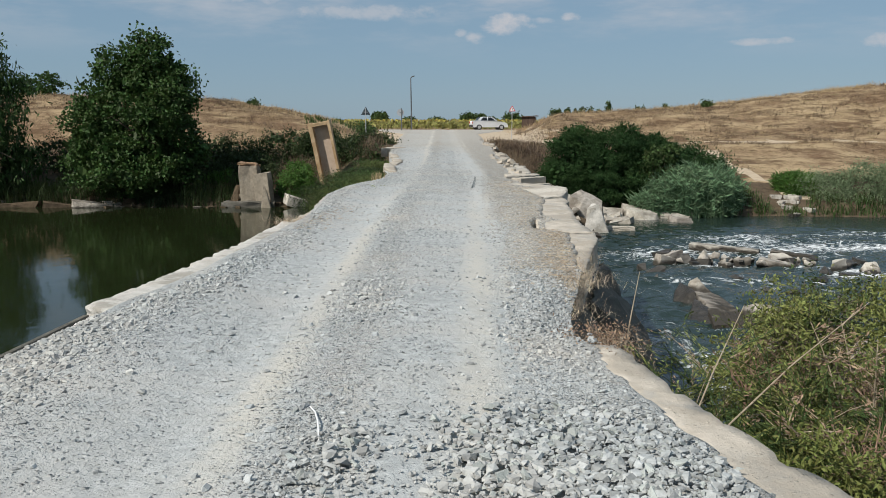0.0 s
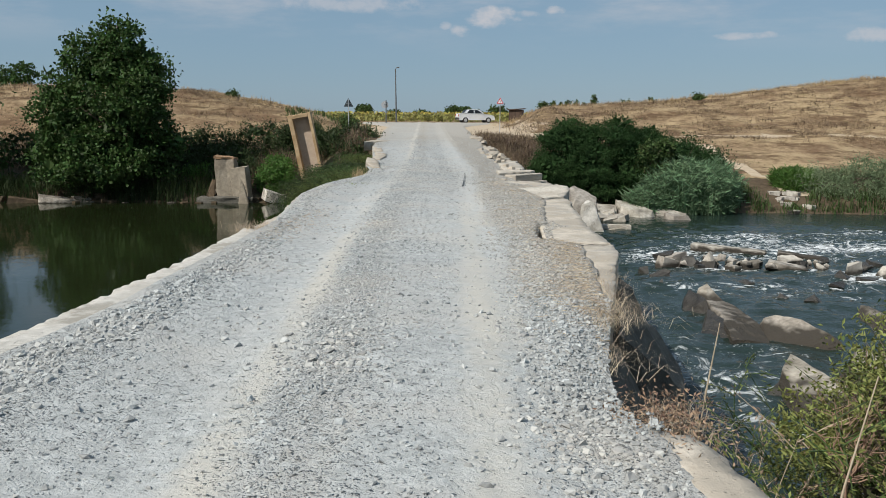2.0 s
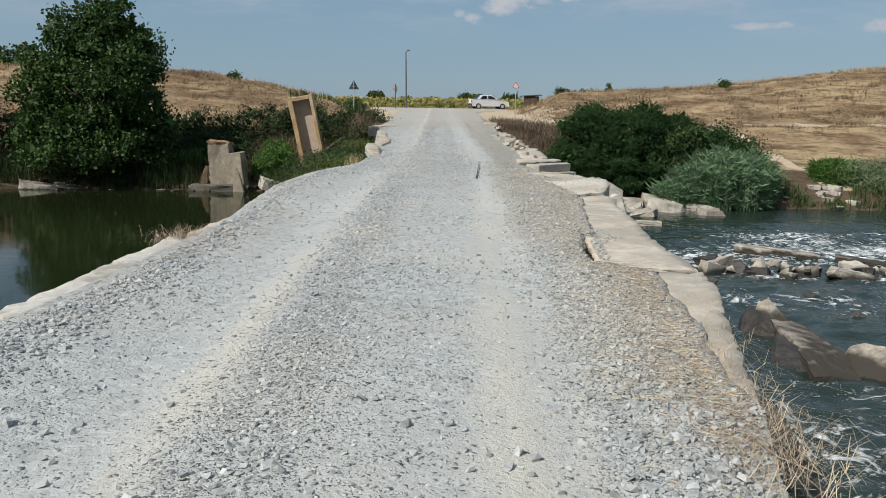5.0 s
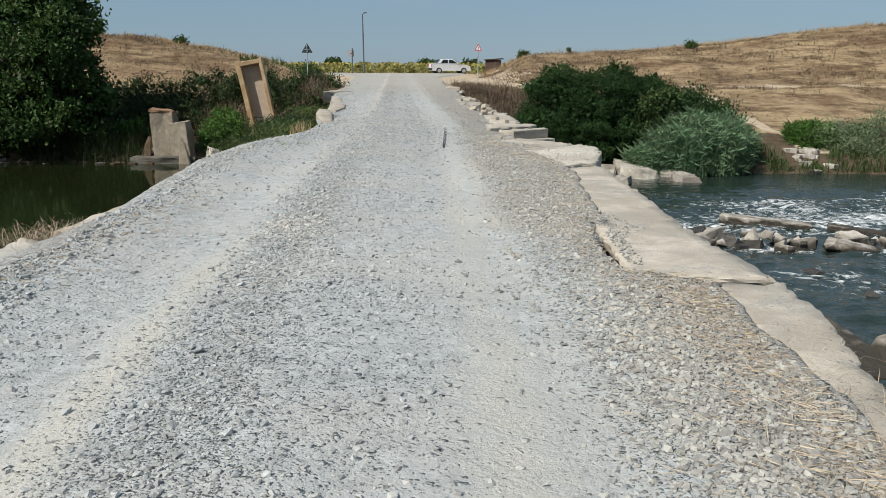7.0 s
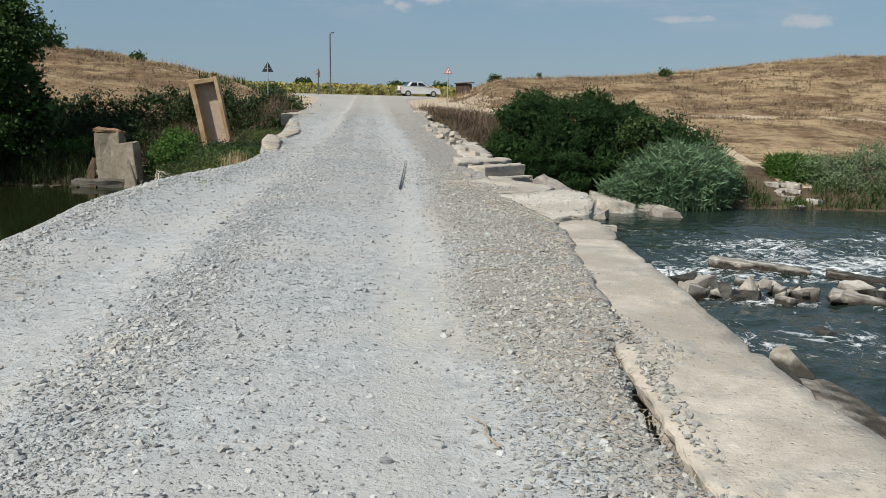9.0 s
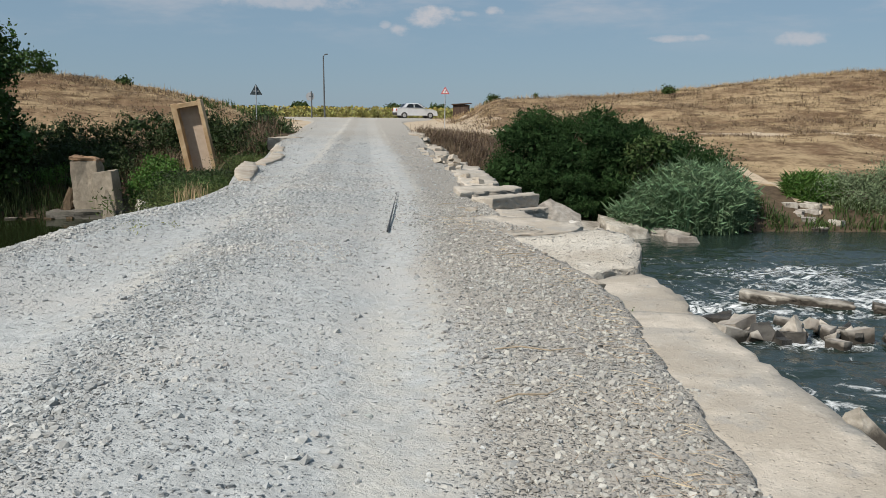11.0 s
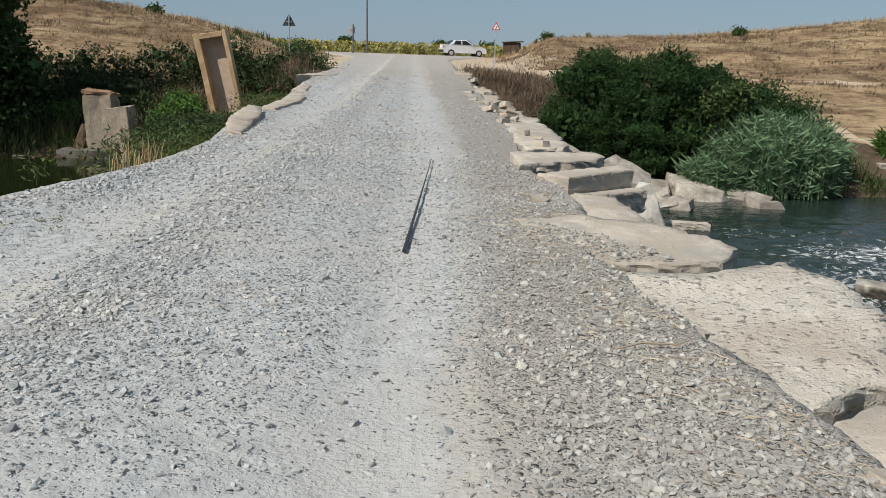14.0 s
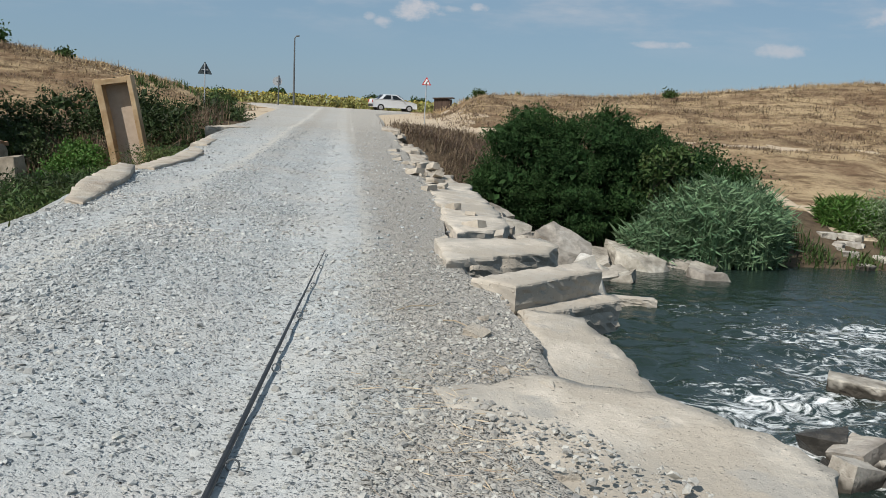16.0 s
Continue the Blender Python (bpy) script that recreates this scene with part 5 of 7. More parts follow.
for i, (x, s) in enumerate(((-26.4, 1.6), (-21.3, 1.7), (-23.6, 1.1))):
    # soil colour here also darkens the slabs as shade would
    rock("low brown slab of dried mud at the waterline", (x, float(shore(x)) - 0.3, -3.4), (s, 0.7, 0.35), (0, 8 - 12 * (i == 0), 10 * i), seed=i + 240, slabby=0.5, group="stones on the bank", name="mud_slab", mat=M_mud if i != 1 else M_block)

# ---- old bridge remains by the far bank ----
def broken(bm_box, seed, amount, cuts=5):
    """Crumble a block: cut its faces finer and push them in and out."""
    bmesh.ops.subdivide_edges(bm_box, edges=list(bm_box.edges), cuts=cuts, use_grid_fill=True)
    for v in bm_box.verts:
        q = v.co * 2.3 + Vector((seed, seed * 0.7, 0))
        v.co += Vector((noise.noise(q), noise.noise(q + Vector((7, 0, 0))), noise.noise(q + Vector((0, 9, 0))))) * amount
    return bm_box


def broken_box(sx, sy, sz, at, seed, amount):
    return broken(box(bmesh.new(), sx, sy, sz, at, (0, 0, 0), 0.02), seed, amount, 3)


panel = thing("leaning_panel", "tall ochre concrete trough panel leaning upright on the bank", "concrete panel", at=(-6.85, 55.0, -3.1), turn=(4, -10.5, -3))
part("back", broken_box(1.2, 0.14, 4.9, (0.02, 0.19, 2.5), 3, 0.012), M_panel, panel, "smooth grey-brown recessed face")
for nm, sx, sz, px, pz, k in (("side_rim", 0.26, 5.0, -0.59, 2.5, 1), ("side_rim", 0.19, 5.0, 0.61, 2.5, 2), ("top_rim", 0.99, 0.22, 0.02, 4.86, 4)):
    part(nm, broken_box(sx, 0.52, sz, (px, -0.08, pz), k, 0.03), M_rusty_concrete, panel, "ochre stained rim")


M_scorched = material("rusty_crumbled_concrete", (0.20, 0.12, 0.07), (0.34, 0.22, 0.13), scale=5.0, rough=0.95, bump=0.8, bump_scale=18.0, bump_dist=0.03)
pier = thing("bridge_pier", "broken concrete bridge pier with a flared cap standing in the water", "pier", at=(-12.0, 53.2, -3.7))
bm = bmesh.new()
bmesh.ops.convex_hull(bm, input=[bm.verts.new((px, py, pz)) for pz, x0, x1 in ((0.0, -0.46, 0.62), (2.0, -0.42, 0.58), (2.5, -0.56, 0.58), (2.78, -0.6, 0.54)) for px in (x0, x1) for py in (-0.5, 0.5)])
part("shaft", broken(bm, 1, 0.07, 4), M_old, pier)
part("cap", broken(box(bmesh.new(), 1.15, 1.1, 0.16, (0.0, 0, 2.86), (0, 6, 0)), 5, 0.2), M_scorched, pier, "crumbling broken cap")
part("foot", broken(box(bmesh.new(), 3.2, 1.4, 0.5, (0.1, -0.3, 0.32)), 9, 0.15), M_concrete_wall, pier, "dark footing")
block = thing("tilted_block", "grey concrete block leaning against a bridge pier", "block", at=(-10.95, 52.9, -3.5), turn=(0, -6, -8))
part("body", broken(box(bmesh.new(), 0.95, 0.8, 2.15, (0, 0, 1.07), (0, 0, 0), 0.03), 14, 0.06, 3), M_old, block)


def hull_part(name, pts, mat, parent):
    bm = bmesh.new()
    bmesh.ops.convex_hull(bm, input=[bm.verts.new(p) for p in pts])
    bmesh.ops.bevel(bm, geom=list(bm.edges), offset=0.03, segments=1, affect="EDGES")
    return part(name, bm, mat, parent)


shard = thing("concrete_shard", "pale triangular concrete shard standing at the water's edge", "shard", "bridge remains", at=(-10.75, 52.1, -3.65))
hull_part("body", [(-0.35, -0.15, 0), (0.32, -0.2, 0), (0.3, 0.2, 0), (-0.3, 0.25, 0), (-0.22, 0, 1.5), (-0.08, 0.05, 1.6), (0.15, 0.02, 0.8)], M_old, shard)
rock("grey broken block tipped on the bank", (-9.0, 52.6, -3.1), (0.75, 0.5, 0.45), (10, 20, 30), seed=300, slabby=0.5, name="fallen_block", group="bridge remains")
tilt = thing("tilted_plate", "thin pale concrete plate leaning against a bridge pier", "slab", "bridge remains", at=(-12.95, 53.3, -3.3), turn=(0, 38, 0))
part("body", broken_box(0.16, 0.8, 2.2, (0, 0, 1.1), 31, 0.05), M_old, tilt)
rock("brown lump of earth and concrete beside a bridge pier", (-12.95, 53.3, -3.0), (0.5, 0.7, 1.0), (10, 15, 30), seed=301, name="earth_lump", group="bridge remains", mat=M_mud)

# ---- trees and bushes ----
tree("poplar_tree", "dense dark green poplar leaning over calm water", (-18.6, 54.6),
     lumpy([(-19.2, 54.6, 1.9, 3.8, 3.3, 4.5), (-18.6, 54.6, 5.5, 1.8, 1.8, 2.3), (-16.8, 54.6, 3.8, 1.5, 1.8, 2.2), (-22.1, 54.0, 0.9, 2.0, 2.2, 3.2), (-19.4, 53.6, -1.3, 4.4, 2.6, 1.7), (-16.4, 54.2, 0.6, 1.5, 1.8, 2.6)], 9, 0.3, 4),
     1000, 44, 0.30, 0.22, 0.17, M_leaf, 0.3, 0.3, seed=11, core=1300)
tree("willow_tree", "tall dark weeping willow on the bank", (-31.0, 55.0),
     [(-31.1, 55.0, 3.4, 4.2, 3.6, 4.9), (-29.0, 54.6, 1.0, 2.9, 2.6, 3.8), (-34.0, 55.0, 2.0, 3.4, 3.2, 4.8), (-28.8, 54.4, -1.2, 2.8, 2.2, 1.8)],
     640, 40, 0.42, 0.42, 0.12, M_willow, 1.6, 0.4, seed=12)
tree("willow_tree", "tall dark weeping willow on the bank", (-41.0, 57.0), [(-41, 57, 3.0, 4.5, 3.6, 4.6), (-41, 56, -0.5, 4.0, 3.0, 2.6)], 340, 34, 0.5, 0.45, 0.14, M_willow, 1.6, 0.4, seed=13)
tree("tamarisk_bush", "broad dense dark green bush beside rubble", (9.6, 51.2),
     lumpy([(8.3, 50.8, -0.7, 2.3, 2.4, 2.3), (10.4, 51.2, -0.45, 2.9, 2.6, 2.3), (12.6, 51.5, -0.75, 2.2, 2.3, 1.9), (9.6, 50.0, -1.9, 3.1, 2.0, 1.4)], 13, 0.32, 3),
     2300, 60, 0.16, 0.13, 0.05, M_bush, -0.5, 0.12, seed=14, category="bush", stems=4, shell=0.75, core=4200)
tree("leafy_sapling", "light green leafy sapling growing out of a dark bush", (12.7, 49.6), lumpy([(12.6, 49.5, -0.6, 1.0, 0.8, 1.3), (13.3, 49.8, -0.1, 0.7, 0.6, 0.8)], 9, 0.34, 5), 110, 22, 0.16, 0.2, 0.11, M_shrub, 0.4, 0.07, seed=18, category="bush", stems=2, shell=0.6)
tree("tamarisk_bush", "low green bush behind reeds", (14.8, 52.4), [(14.6, 52.2, -1.0, 2.3, 1.8, 1.5), (16.6, 52.6, -1.4, 1.4, 1.5, 1.2)], 240, 66, 0.26, 0.15, 0.075, M_bush, -0.5, 0.1, seed=15, category="bush", stems=3, core=1200)
for i, (x, y, z, a, b, c) in enumerate(((-11.0, 60.5, 0.6, 2.6, 1.6, 1.5), (-14.5, 60.0, 0.2, 2.4, 1.6, 1.4), (-5.0, 60.0, 0.0, 1.8, 1.6, 1.3), (-8.4, 60.5, 0.9, 1.8, 1.4, 1.3), (-13.0, 57.0, -1.2, 2.2, 1.5, 1.1), (-23.8, 57.5, -0.9, 2.4, 1.6, 1.6), (-19.5, 58.5, -0.7, 3.0, 1.5, 1.2), (-4.4, 56.0, -0.8, 1.3, 1.8, 1.1), (-16.8, 60.5, 0.1, 2.4, 1.5, 1.4), (-6.3, 58.2, -0.2, 1.5, 1.3, 1.2), (-21.5, 61.0, 0.3, 2.6, 1.5, 1.3), (-3.9, 58.6, -0.1, 1.2, 1.4, 1.0), (-26.5, 60.0, 0.0, 2.6, 1.5, 1.6), (-14.6, 56.4, -1.8, 1.8, 1.2, 1.0))):
    z = z - 0.65 * (y > 59) * (x < -7)
    tree("bank_shrub", "green shrub on the river bank, coloured dark for shade", (x, y), [(x, y, z, a, b, c), (x + 0.5 * a, y - 0.3, z - 0.5, a * 0.7, b, c * 0.8)], 130, 34, 0.26, 0.14, 0.075, M_bankshrub, -0.2, 0.07, seed=20 + i, category="shrub", stems=3, core=500)
tree("grey_green_shrub", "soft grey-green shrub hanging over the water", (27.0, 53.0),
     lumpy([(23.6, 51.6, -2.3, 2.0, 1.6, 1.15), (26.4, 52.0, -1.75, 2.4, 1.8, 1.4), (29.6, 52.6, -1.5, 2.6, 2.0, 1.6), (25.4, 50.8, -2.9, 3.2, 1.2, 0.6)], 8, 0.33, 6), 800, 46, 0.26, 0.16, 0.06, M_sage, 0.1, 0.1, seed=16, category="bush", stems=4)
tree("grey_green_shrub", "soft grey-green shrub hanging over the water", (36.5, 54.6),
     [(33.4, 53.4, -1.6, 2.8, 2.0, 1.7), (37.0, 54.2, -1.7, 3.2, 2.0, 1.8), (41.5, 55.0, -1.6, 3.2, 2.0, 1.8)], 460, 60, 0.28, 0.18, 0.07, M_sage, 0.1, 0.1, seed=17, category="bush", stems=4)
for i, (x, y, z, a, b, c) in enumerate(((-9.6, 53.9, -2.3, 0.9, 0.7, 0.85), (-8.8, 54.3, -2.0, 0.85, 0.7, 0.8), (-9.3, 55.4, -1.5, 0.9, 0.7, 0.7), (-14.2, 55.4, -2.2, 1.2, 0.8, 0.9))):
    tree("bank_shrub", "fresh green leafy plants by the water", (x, y), [(x, y, z, a, b, c)], 90, 26, 0.2, 0.16, 0.09, M_fresh, 0.1, 0.04, seed=40 + i, category="shrub", stems=3)
for i, (x, y, h, w) in enumerate(((-45, 135, 9.4, 3.6), (-49, 137, 8.0, 3.0), (-70, 150, 10.5, 4.0), (-76, 152, 9.0, 4.0))):
    tree("distant_tree", "distant dark green tree behind the levee", (x, y), [(x, y, h - w * 0.7, w, w * 0.8, w * 0.75), (x + 1, y, h - w * 1.4, w * 0.8, w * 0.8, w * 0.8)], 120, 26, 0.5, 0.5, 0.4, M_leaf, 0, 0.25, seed=50 + i, shell=0.4)
for i, (x, y, h, w) in enumerate(((-28, 400, 6.2, 3.0), (13, 420, 6.4, 3.6), (19, 420, 6.0, 2.6), (-2, 500, 5.2, 5.0), (36, 430, 6.8, 5.5), (-18, 480, 5.0, 4.0), (28, 480, 5.0, 3.0))):
    tree("distant_tree", "small round tree far across the fields", (x, y), [(x, y, h - w * 0.5, w, w, w * 0.62)], 70, 22, 0.7, 0.9, 0.8, M_shrub, 0, 0.3, seed=60 + i, shell=0.3)
for i, (x, h) in enumerate(((58, 9), (62, 9.5), (66, 9), (69, 10), (73, 9.5), (77, 9.2), (82, 13), (96, 10.5), (99, 10.5), (110, 12), (113, 10), (-33, 7))):
    tree("distant_poplar", "slim distant poplar on the horizon", (x, 420), [(x, 420, h * 0.55, 1.1, 1.1, h * 0.46)], 60, 20, 0.5, 0.9, 0.6, M_shrub, -0.5, 0.2, seed=80 + i, shell=0.3)
for i, (x, y, w) in enumerate(((48, 104, 1.4), (26, 84, 0.3), (-17.5, 80, 0.3), (11.5, 86, 0.3), (-6.8, 76, 0.9), (-6.0, 70, 0.5))):
    z = float(land_z(x, y))
    tree("levee_bush", "small dull green bush on the dry levee", (x, y), [(x, y, z + w * 0.5, w, w * 0.8, w * 0.6)], 40, 24, 0.2, 0.2, 0.13, M_shrub, -0.3, 0.04, seed=100 + i, category="bush", stems=2, shell=0.3)


def stuff(name, v, f, mat, label, category):
    return tagged(fast_mesh(name, v, f, mat), label, category, kind="stuff")


def merge(*meshes):
    vs, fs, n = [], [], 0
    for v, f in meshes:
        vs.append(v)
        fs.append(f + n)
        n += len(v)
    return np.concatenate(vs), np.concatenate(fs)


def scatter(n, x0, x1, y0, y1, r=rng):
    return np.stack([r.uniform(x0, x1, n), r.uniform(y0, y1, n)], 1)


def on_land(p, lift=0.0):
    return np.column_stack([p, land_z(p[:, 0], p[:, 1]) + lift])


# reeds at the far bank
def reed_bed(cx, cy_, rx_, ry_, n, h, seed):
    r = np.random.default_rng(seed)
    a, q = r.uniform(0, 2 * np.pi, n), np.sqrt(r.uniform(0, 1, n))
    p = np.stack([cx + rx_ * q * np.cos(a), cy_ + ry_ * q * np.sin(a)], 1)
    dome = h * (1.05 - 0.45 * q)
    b = np.column_stack([p, np.maximum(land_z(p[:, 0], p[:, 1]), -3.5)])
    stems = blades(b, dome, 0.05, 0.35, r)
    k = 8
    t = r.uniform(0.06, 0.95, n * k)
    pos = np.repeat(b, k, 0) + np.column_stack([r.normal(0, 0.08, n * k), r.normal(0, 0.08, n * k), t * np.repeat(dome, k)])
    ang = r.uniform(0, 2 * np.pi, n * k)
    along = np.stack([np.cos(ang), np.sin(ang), r.uniform(-0.5, 1.2, n * k)], 1)
    return merge(stems, leaf_quads(pos, 0.5, 0.065, 0, r, along))


for i, (cx, cy_, a, b, n, h) in enumerate(((14.3, 48.6, 2.6, 1.7, 1100, 3.1), (16.2, 49.6, 1.5, 1.3, 400, 2.6), (11.8, 47.8, 1.0, 0.8, 300, 1.6), (22.0, 52.4, 1.3, 1.0, 600, 1.1))):
    v, f = reed_bed(cx, cy_, a, b, n, h, 200 + i)
    stuff("reeds", v, f, M_reed if i != 3 else M_fresh, "tall blue-green reeds bending over the river bank" if i != 3 else "low bright green sedge on the bank", "reeds")

# dry growth: levees, banks, roadside
def tufts(n_tuft, per, x0, x1, y0, y1, h, w, seed, keep=None, spread=0.12, lean=0.6):
    r = np.random.default_rng(seed)
    p = scatter(n_tuft, x0, x1, y0, y1, r)
    if keep is not None:
        p = p[keep(p[:, 0], p[:, 1])]
    hh = np.repeat(h * r.uniform(0.5, 1.4, len(p)), per)
    q = np.repeat(p, per, 0) + r.normal(0, spread, (len(p) * per, 2))
    return blades(on_land(q, -0.02), hh, w, lean, r)


off_road = lambda x, y: (np.abs(x) > 7 + 1.5 * value_noise(x, y, 0.3, 71)) & (np.abs(y - 67) > 1.1)
stuff("dry_grass", *merge(tufts(3000, 8, 5, 52, 62, 92, 0.17, 0.03, 301, off_road, 0.5, 2.6), tufts(1800, 8, -42, -5, 60, 84, 0.17, 0.03, 302, off_road, 0.5, 2.6)), M_straw, "dry yellow grass on the levees", "grass")
stuff("crest_grass", *merge(tufts(900, 9, 8, 60, 84, 93, 0.42, 0.03, 313, None, 0.3, 0.7), tufts(420, 9, -45, -8, 76, 86, 0.4, 0.03, 314, None, 0.3, 0.7)), M_straw, "tall pale dry grass along the levees' crests", "grass")
clear_panel = lambda x, y: ~((x > -9.2) & (x < -5.2) & (y < 57))
brown_patch = lambda x, y: (value_noise(x, y * 2, 0.22, 72) > 0.12) & (np.abs(y - 66.5) > 1.6)
stuff("brown_weeds", *merge(tufts(4200, 9, 7, 52, 57, 88, 0.2, 0.03, 303, brown_patch, 0.5, 2.6), tufts(3000, 9, -42, -5, 57, 80, 0.24, 0.03, 304, brown_patch, 0.45, 2.4), tufts(430, 16, -15, -4.2, 54.2, 61, 0.95, 0.03, 308, clear_panel, 0.3, 0.6), tufts(1100, 12, 7, 52, 62, 90, 0.32, 0.03, 310, off_road, 0.25, 2.2), tufts(700, 12, -42, -6, 60, 82, 0.32, 0.03, 311, off_road, 0.25, 2.2)),
      M_scrub, "brown dead weeds on the banks", "weeds")
stuff("dark_brush", *tufts(420, 22, 3.6, 9.8, 50.5, 63, 0.5, 0.022, 305, None, 0.3, 1.6), M_darkscrub, "dark brown dead brush beside the rubble", "brush")
green_patch = lambda x, y: value_noise(x, y, 0.3, 73) > -0.1
stuff("green_weeds", *merge(tufts(900, 9, -26, -4.5, 53.5, 62, 0.45, 0.05, 306, lambda x, y: green_patch(x, y) & clear_panel(x, y)), tufts(300, 9, -12, -4.5, 64, 76, 0.5, 0.05, 307, green_patch)), M_shrub, "patchy green weeds on the left bank", "weeds")
water_side = lambda x, y: (y - shore(x) > -0.4) & (y - shore(x) < 2.6 + value_noise(x, y, 0.4, 74)) & ((x < 19.2) | (x > 21.8) | (y - shore(x) < 0.3))
stuff("bank_weeds", *tufts(2600, 9, 10.5, 45, 47, 57, 0.5, 0.05, 309, water_side, 0.2, 0.9), M_shrub, "green weeds hanging over the waterline", "weeds")

left_shore = lambda x, y: (y - shore(x) > -0.2) & (y - shore(x) < 2.2)
# reeds share the leaf colour darkened for the bank's shade
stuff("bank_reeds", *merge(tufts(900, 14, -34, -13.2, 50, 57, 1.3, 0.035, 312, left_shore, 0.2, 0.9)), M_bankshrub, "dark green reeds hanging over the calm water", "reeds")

# weeds and dry grass along the causeway's rims
def rim_tuft(name, label, x, y, z, n, h, w, mat, seed, spread=0.15, lean=0.8, leaves=0, leaf_mat=None, category="grass", leaf=(0.036, 0.012)):
    r = np.random.default_rng(seed)
    b = np.column_stack([r.normal(x, spread, n), r.normal(y, spread * 1.4, n), np.full(n, z)])
    v, f = blades(b, np.full(n, h), w, lean, r)
    t = thing(name, label, category, at=(x, y, z))
    ob = tagged(fast_mesh("tuft", v - np.array([x, y, z]), f, mat), kind="stuff")
    ob.parent = t
    if leaves:
        p = np.repeat(b, leaves, 0) + np.column_stack([r.normal(0, h * 0.25, n * leaves), r.normal(0, h * 0.25, n * leaves), r.uniform(0.1, 0.95, n * leaves) * h])
        lv, lf = leaf_quads(p, *leaf, 0.2, r)
        o2 = tagged(fast_mesh("foliage", lv - np.array([x, y, z]), lf, leaf_mat), kind="stuff")
        o2.parent = t
    return t


straw_l, weed_l = "tuft of dry straw-coloured grass at the road's edge", "leafy green weeds growing beside the road"
for i, (x, y, z, n, h) in enumerate(((1.5, 9.5, -0.12, 110, 0.2), (1.42, 10.1, -0.14, 140, 0.24), (1.52, 10.9, -0.12, 110, 0.2), (1.62, 11.5, -0.12, 90, 0.16), (1.7, 12.2, -0.1, 60, 0.12), (-2.55, 14.8, -0.05, 70, 0.2), (1.2, 8.6, -0.22, 90, 0.18))):
    rim_tuft("dry_grass_tuft", straw_l, x, y, z, n * 5, h * 0.8, 0.0035, M_drystraw, 400 + i, 0.2, 2.8)
for i, (x, y, z, n, h) in enumerate(((1.45, 7.1, -0.35, 70, 0.4), (1.32, 6.7, -0.12, 60, 0.2), (-2.85, 15.5, -0.35, 24, 0.42))):
    rim_tuft("reddish_dry_weeds", "reddish dry weeds hanging over the causeway's edge", x, y, z, n * 2, h * 0.8, 0.004, M_litter, 420 + i, 0.14, 1.6, 5, M_drybrown, "weeds")
for i, (x, y, n, top) in enumerate(((-2.3, 28.0, 40, -0.15), (-2.6, 30.2, 50, -0.2), (-2.9, 32.5, 60, -0.1), (-3.6, 34.5, 70, -0.5), (-4.2, 36.5, 80, -0.7), (-3.3, 37.0, 70, -0.2), (-5.0, 38.5, 80, -1.0), (-4.0, 40.0, 80, -0.5), (-5.6, 41.5, 80, -1.2), (-3.2, 42.0, 70, -0.1),
                                    (-4.6, 43.0, 80, -0.7), (-6.4, 44.0, 80, -1.5), (-5.2, 46.0, 80, -0.9), (-3.9, 46.5, 70, -0.2), (-6.0, 48.5, 70, -1.2))):
    z = float(land_z(x, y)) - 0.05 if y > 33 else -0.45
    h = min(max(0.45, top - z), 1.7)
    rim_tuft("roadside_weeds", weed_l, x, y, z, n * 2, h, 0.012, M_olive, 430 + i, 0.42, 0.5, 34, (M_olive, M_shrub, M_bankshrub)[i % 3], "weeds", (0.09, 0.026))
for i, (x, y) in enumerate(((-1.98, 25.7), (-1.9, 26.2))):
    rim_tuft("dry_grass_tuft", straw_l, x, y, -0.04, 34, 0.3, 0.008, M_straw, 470 + i, 0.07, 0.5)
rim_tuft("roadside_weeds", "small green weed creeping over gravel", -1.95, 22.6, -0.05, 30, 0.12, 0.012, M_weed, 460, 0.18, 1.4, 8, M_weed, "weeds")
rim_tuft("roadside_weeds", "small green weed creeping over gravel", 2.3, 19.0, -0.12, 16, 0.06, 0.012, M_fresh, 461, 0.08, 1.4, 6, M_fresh, "weeds")


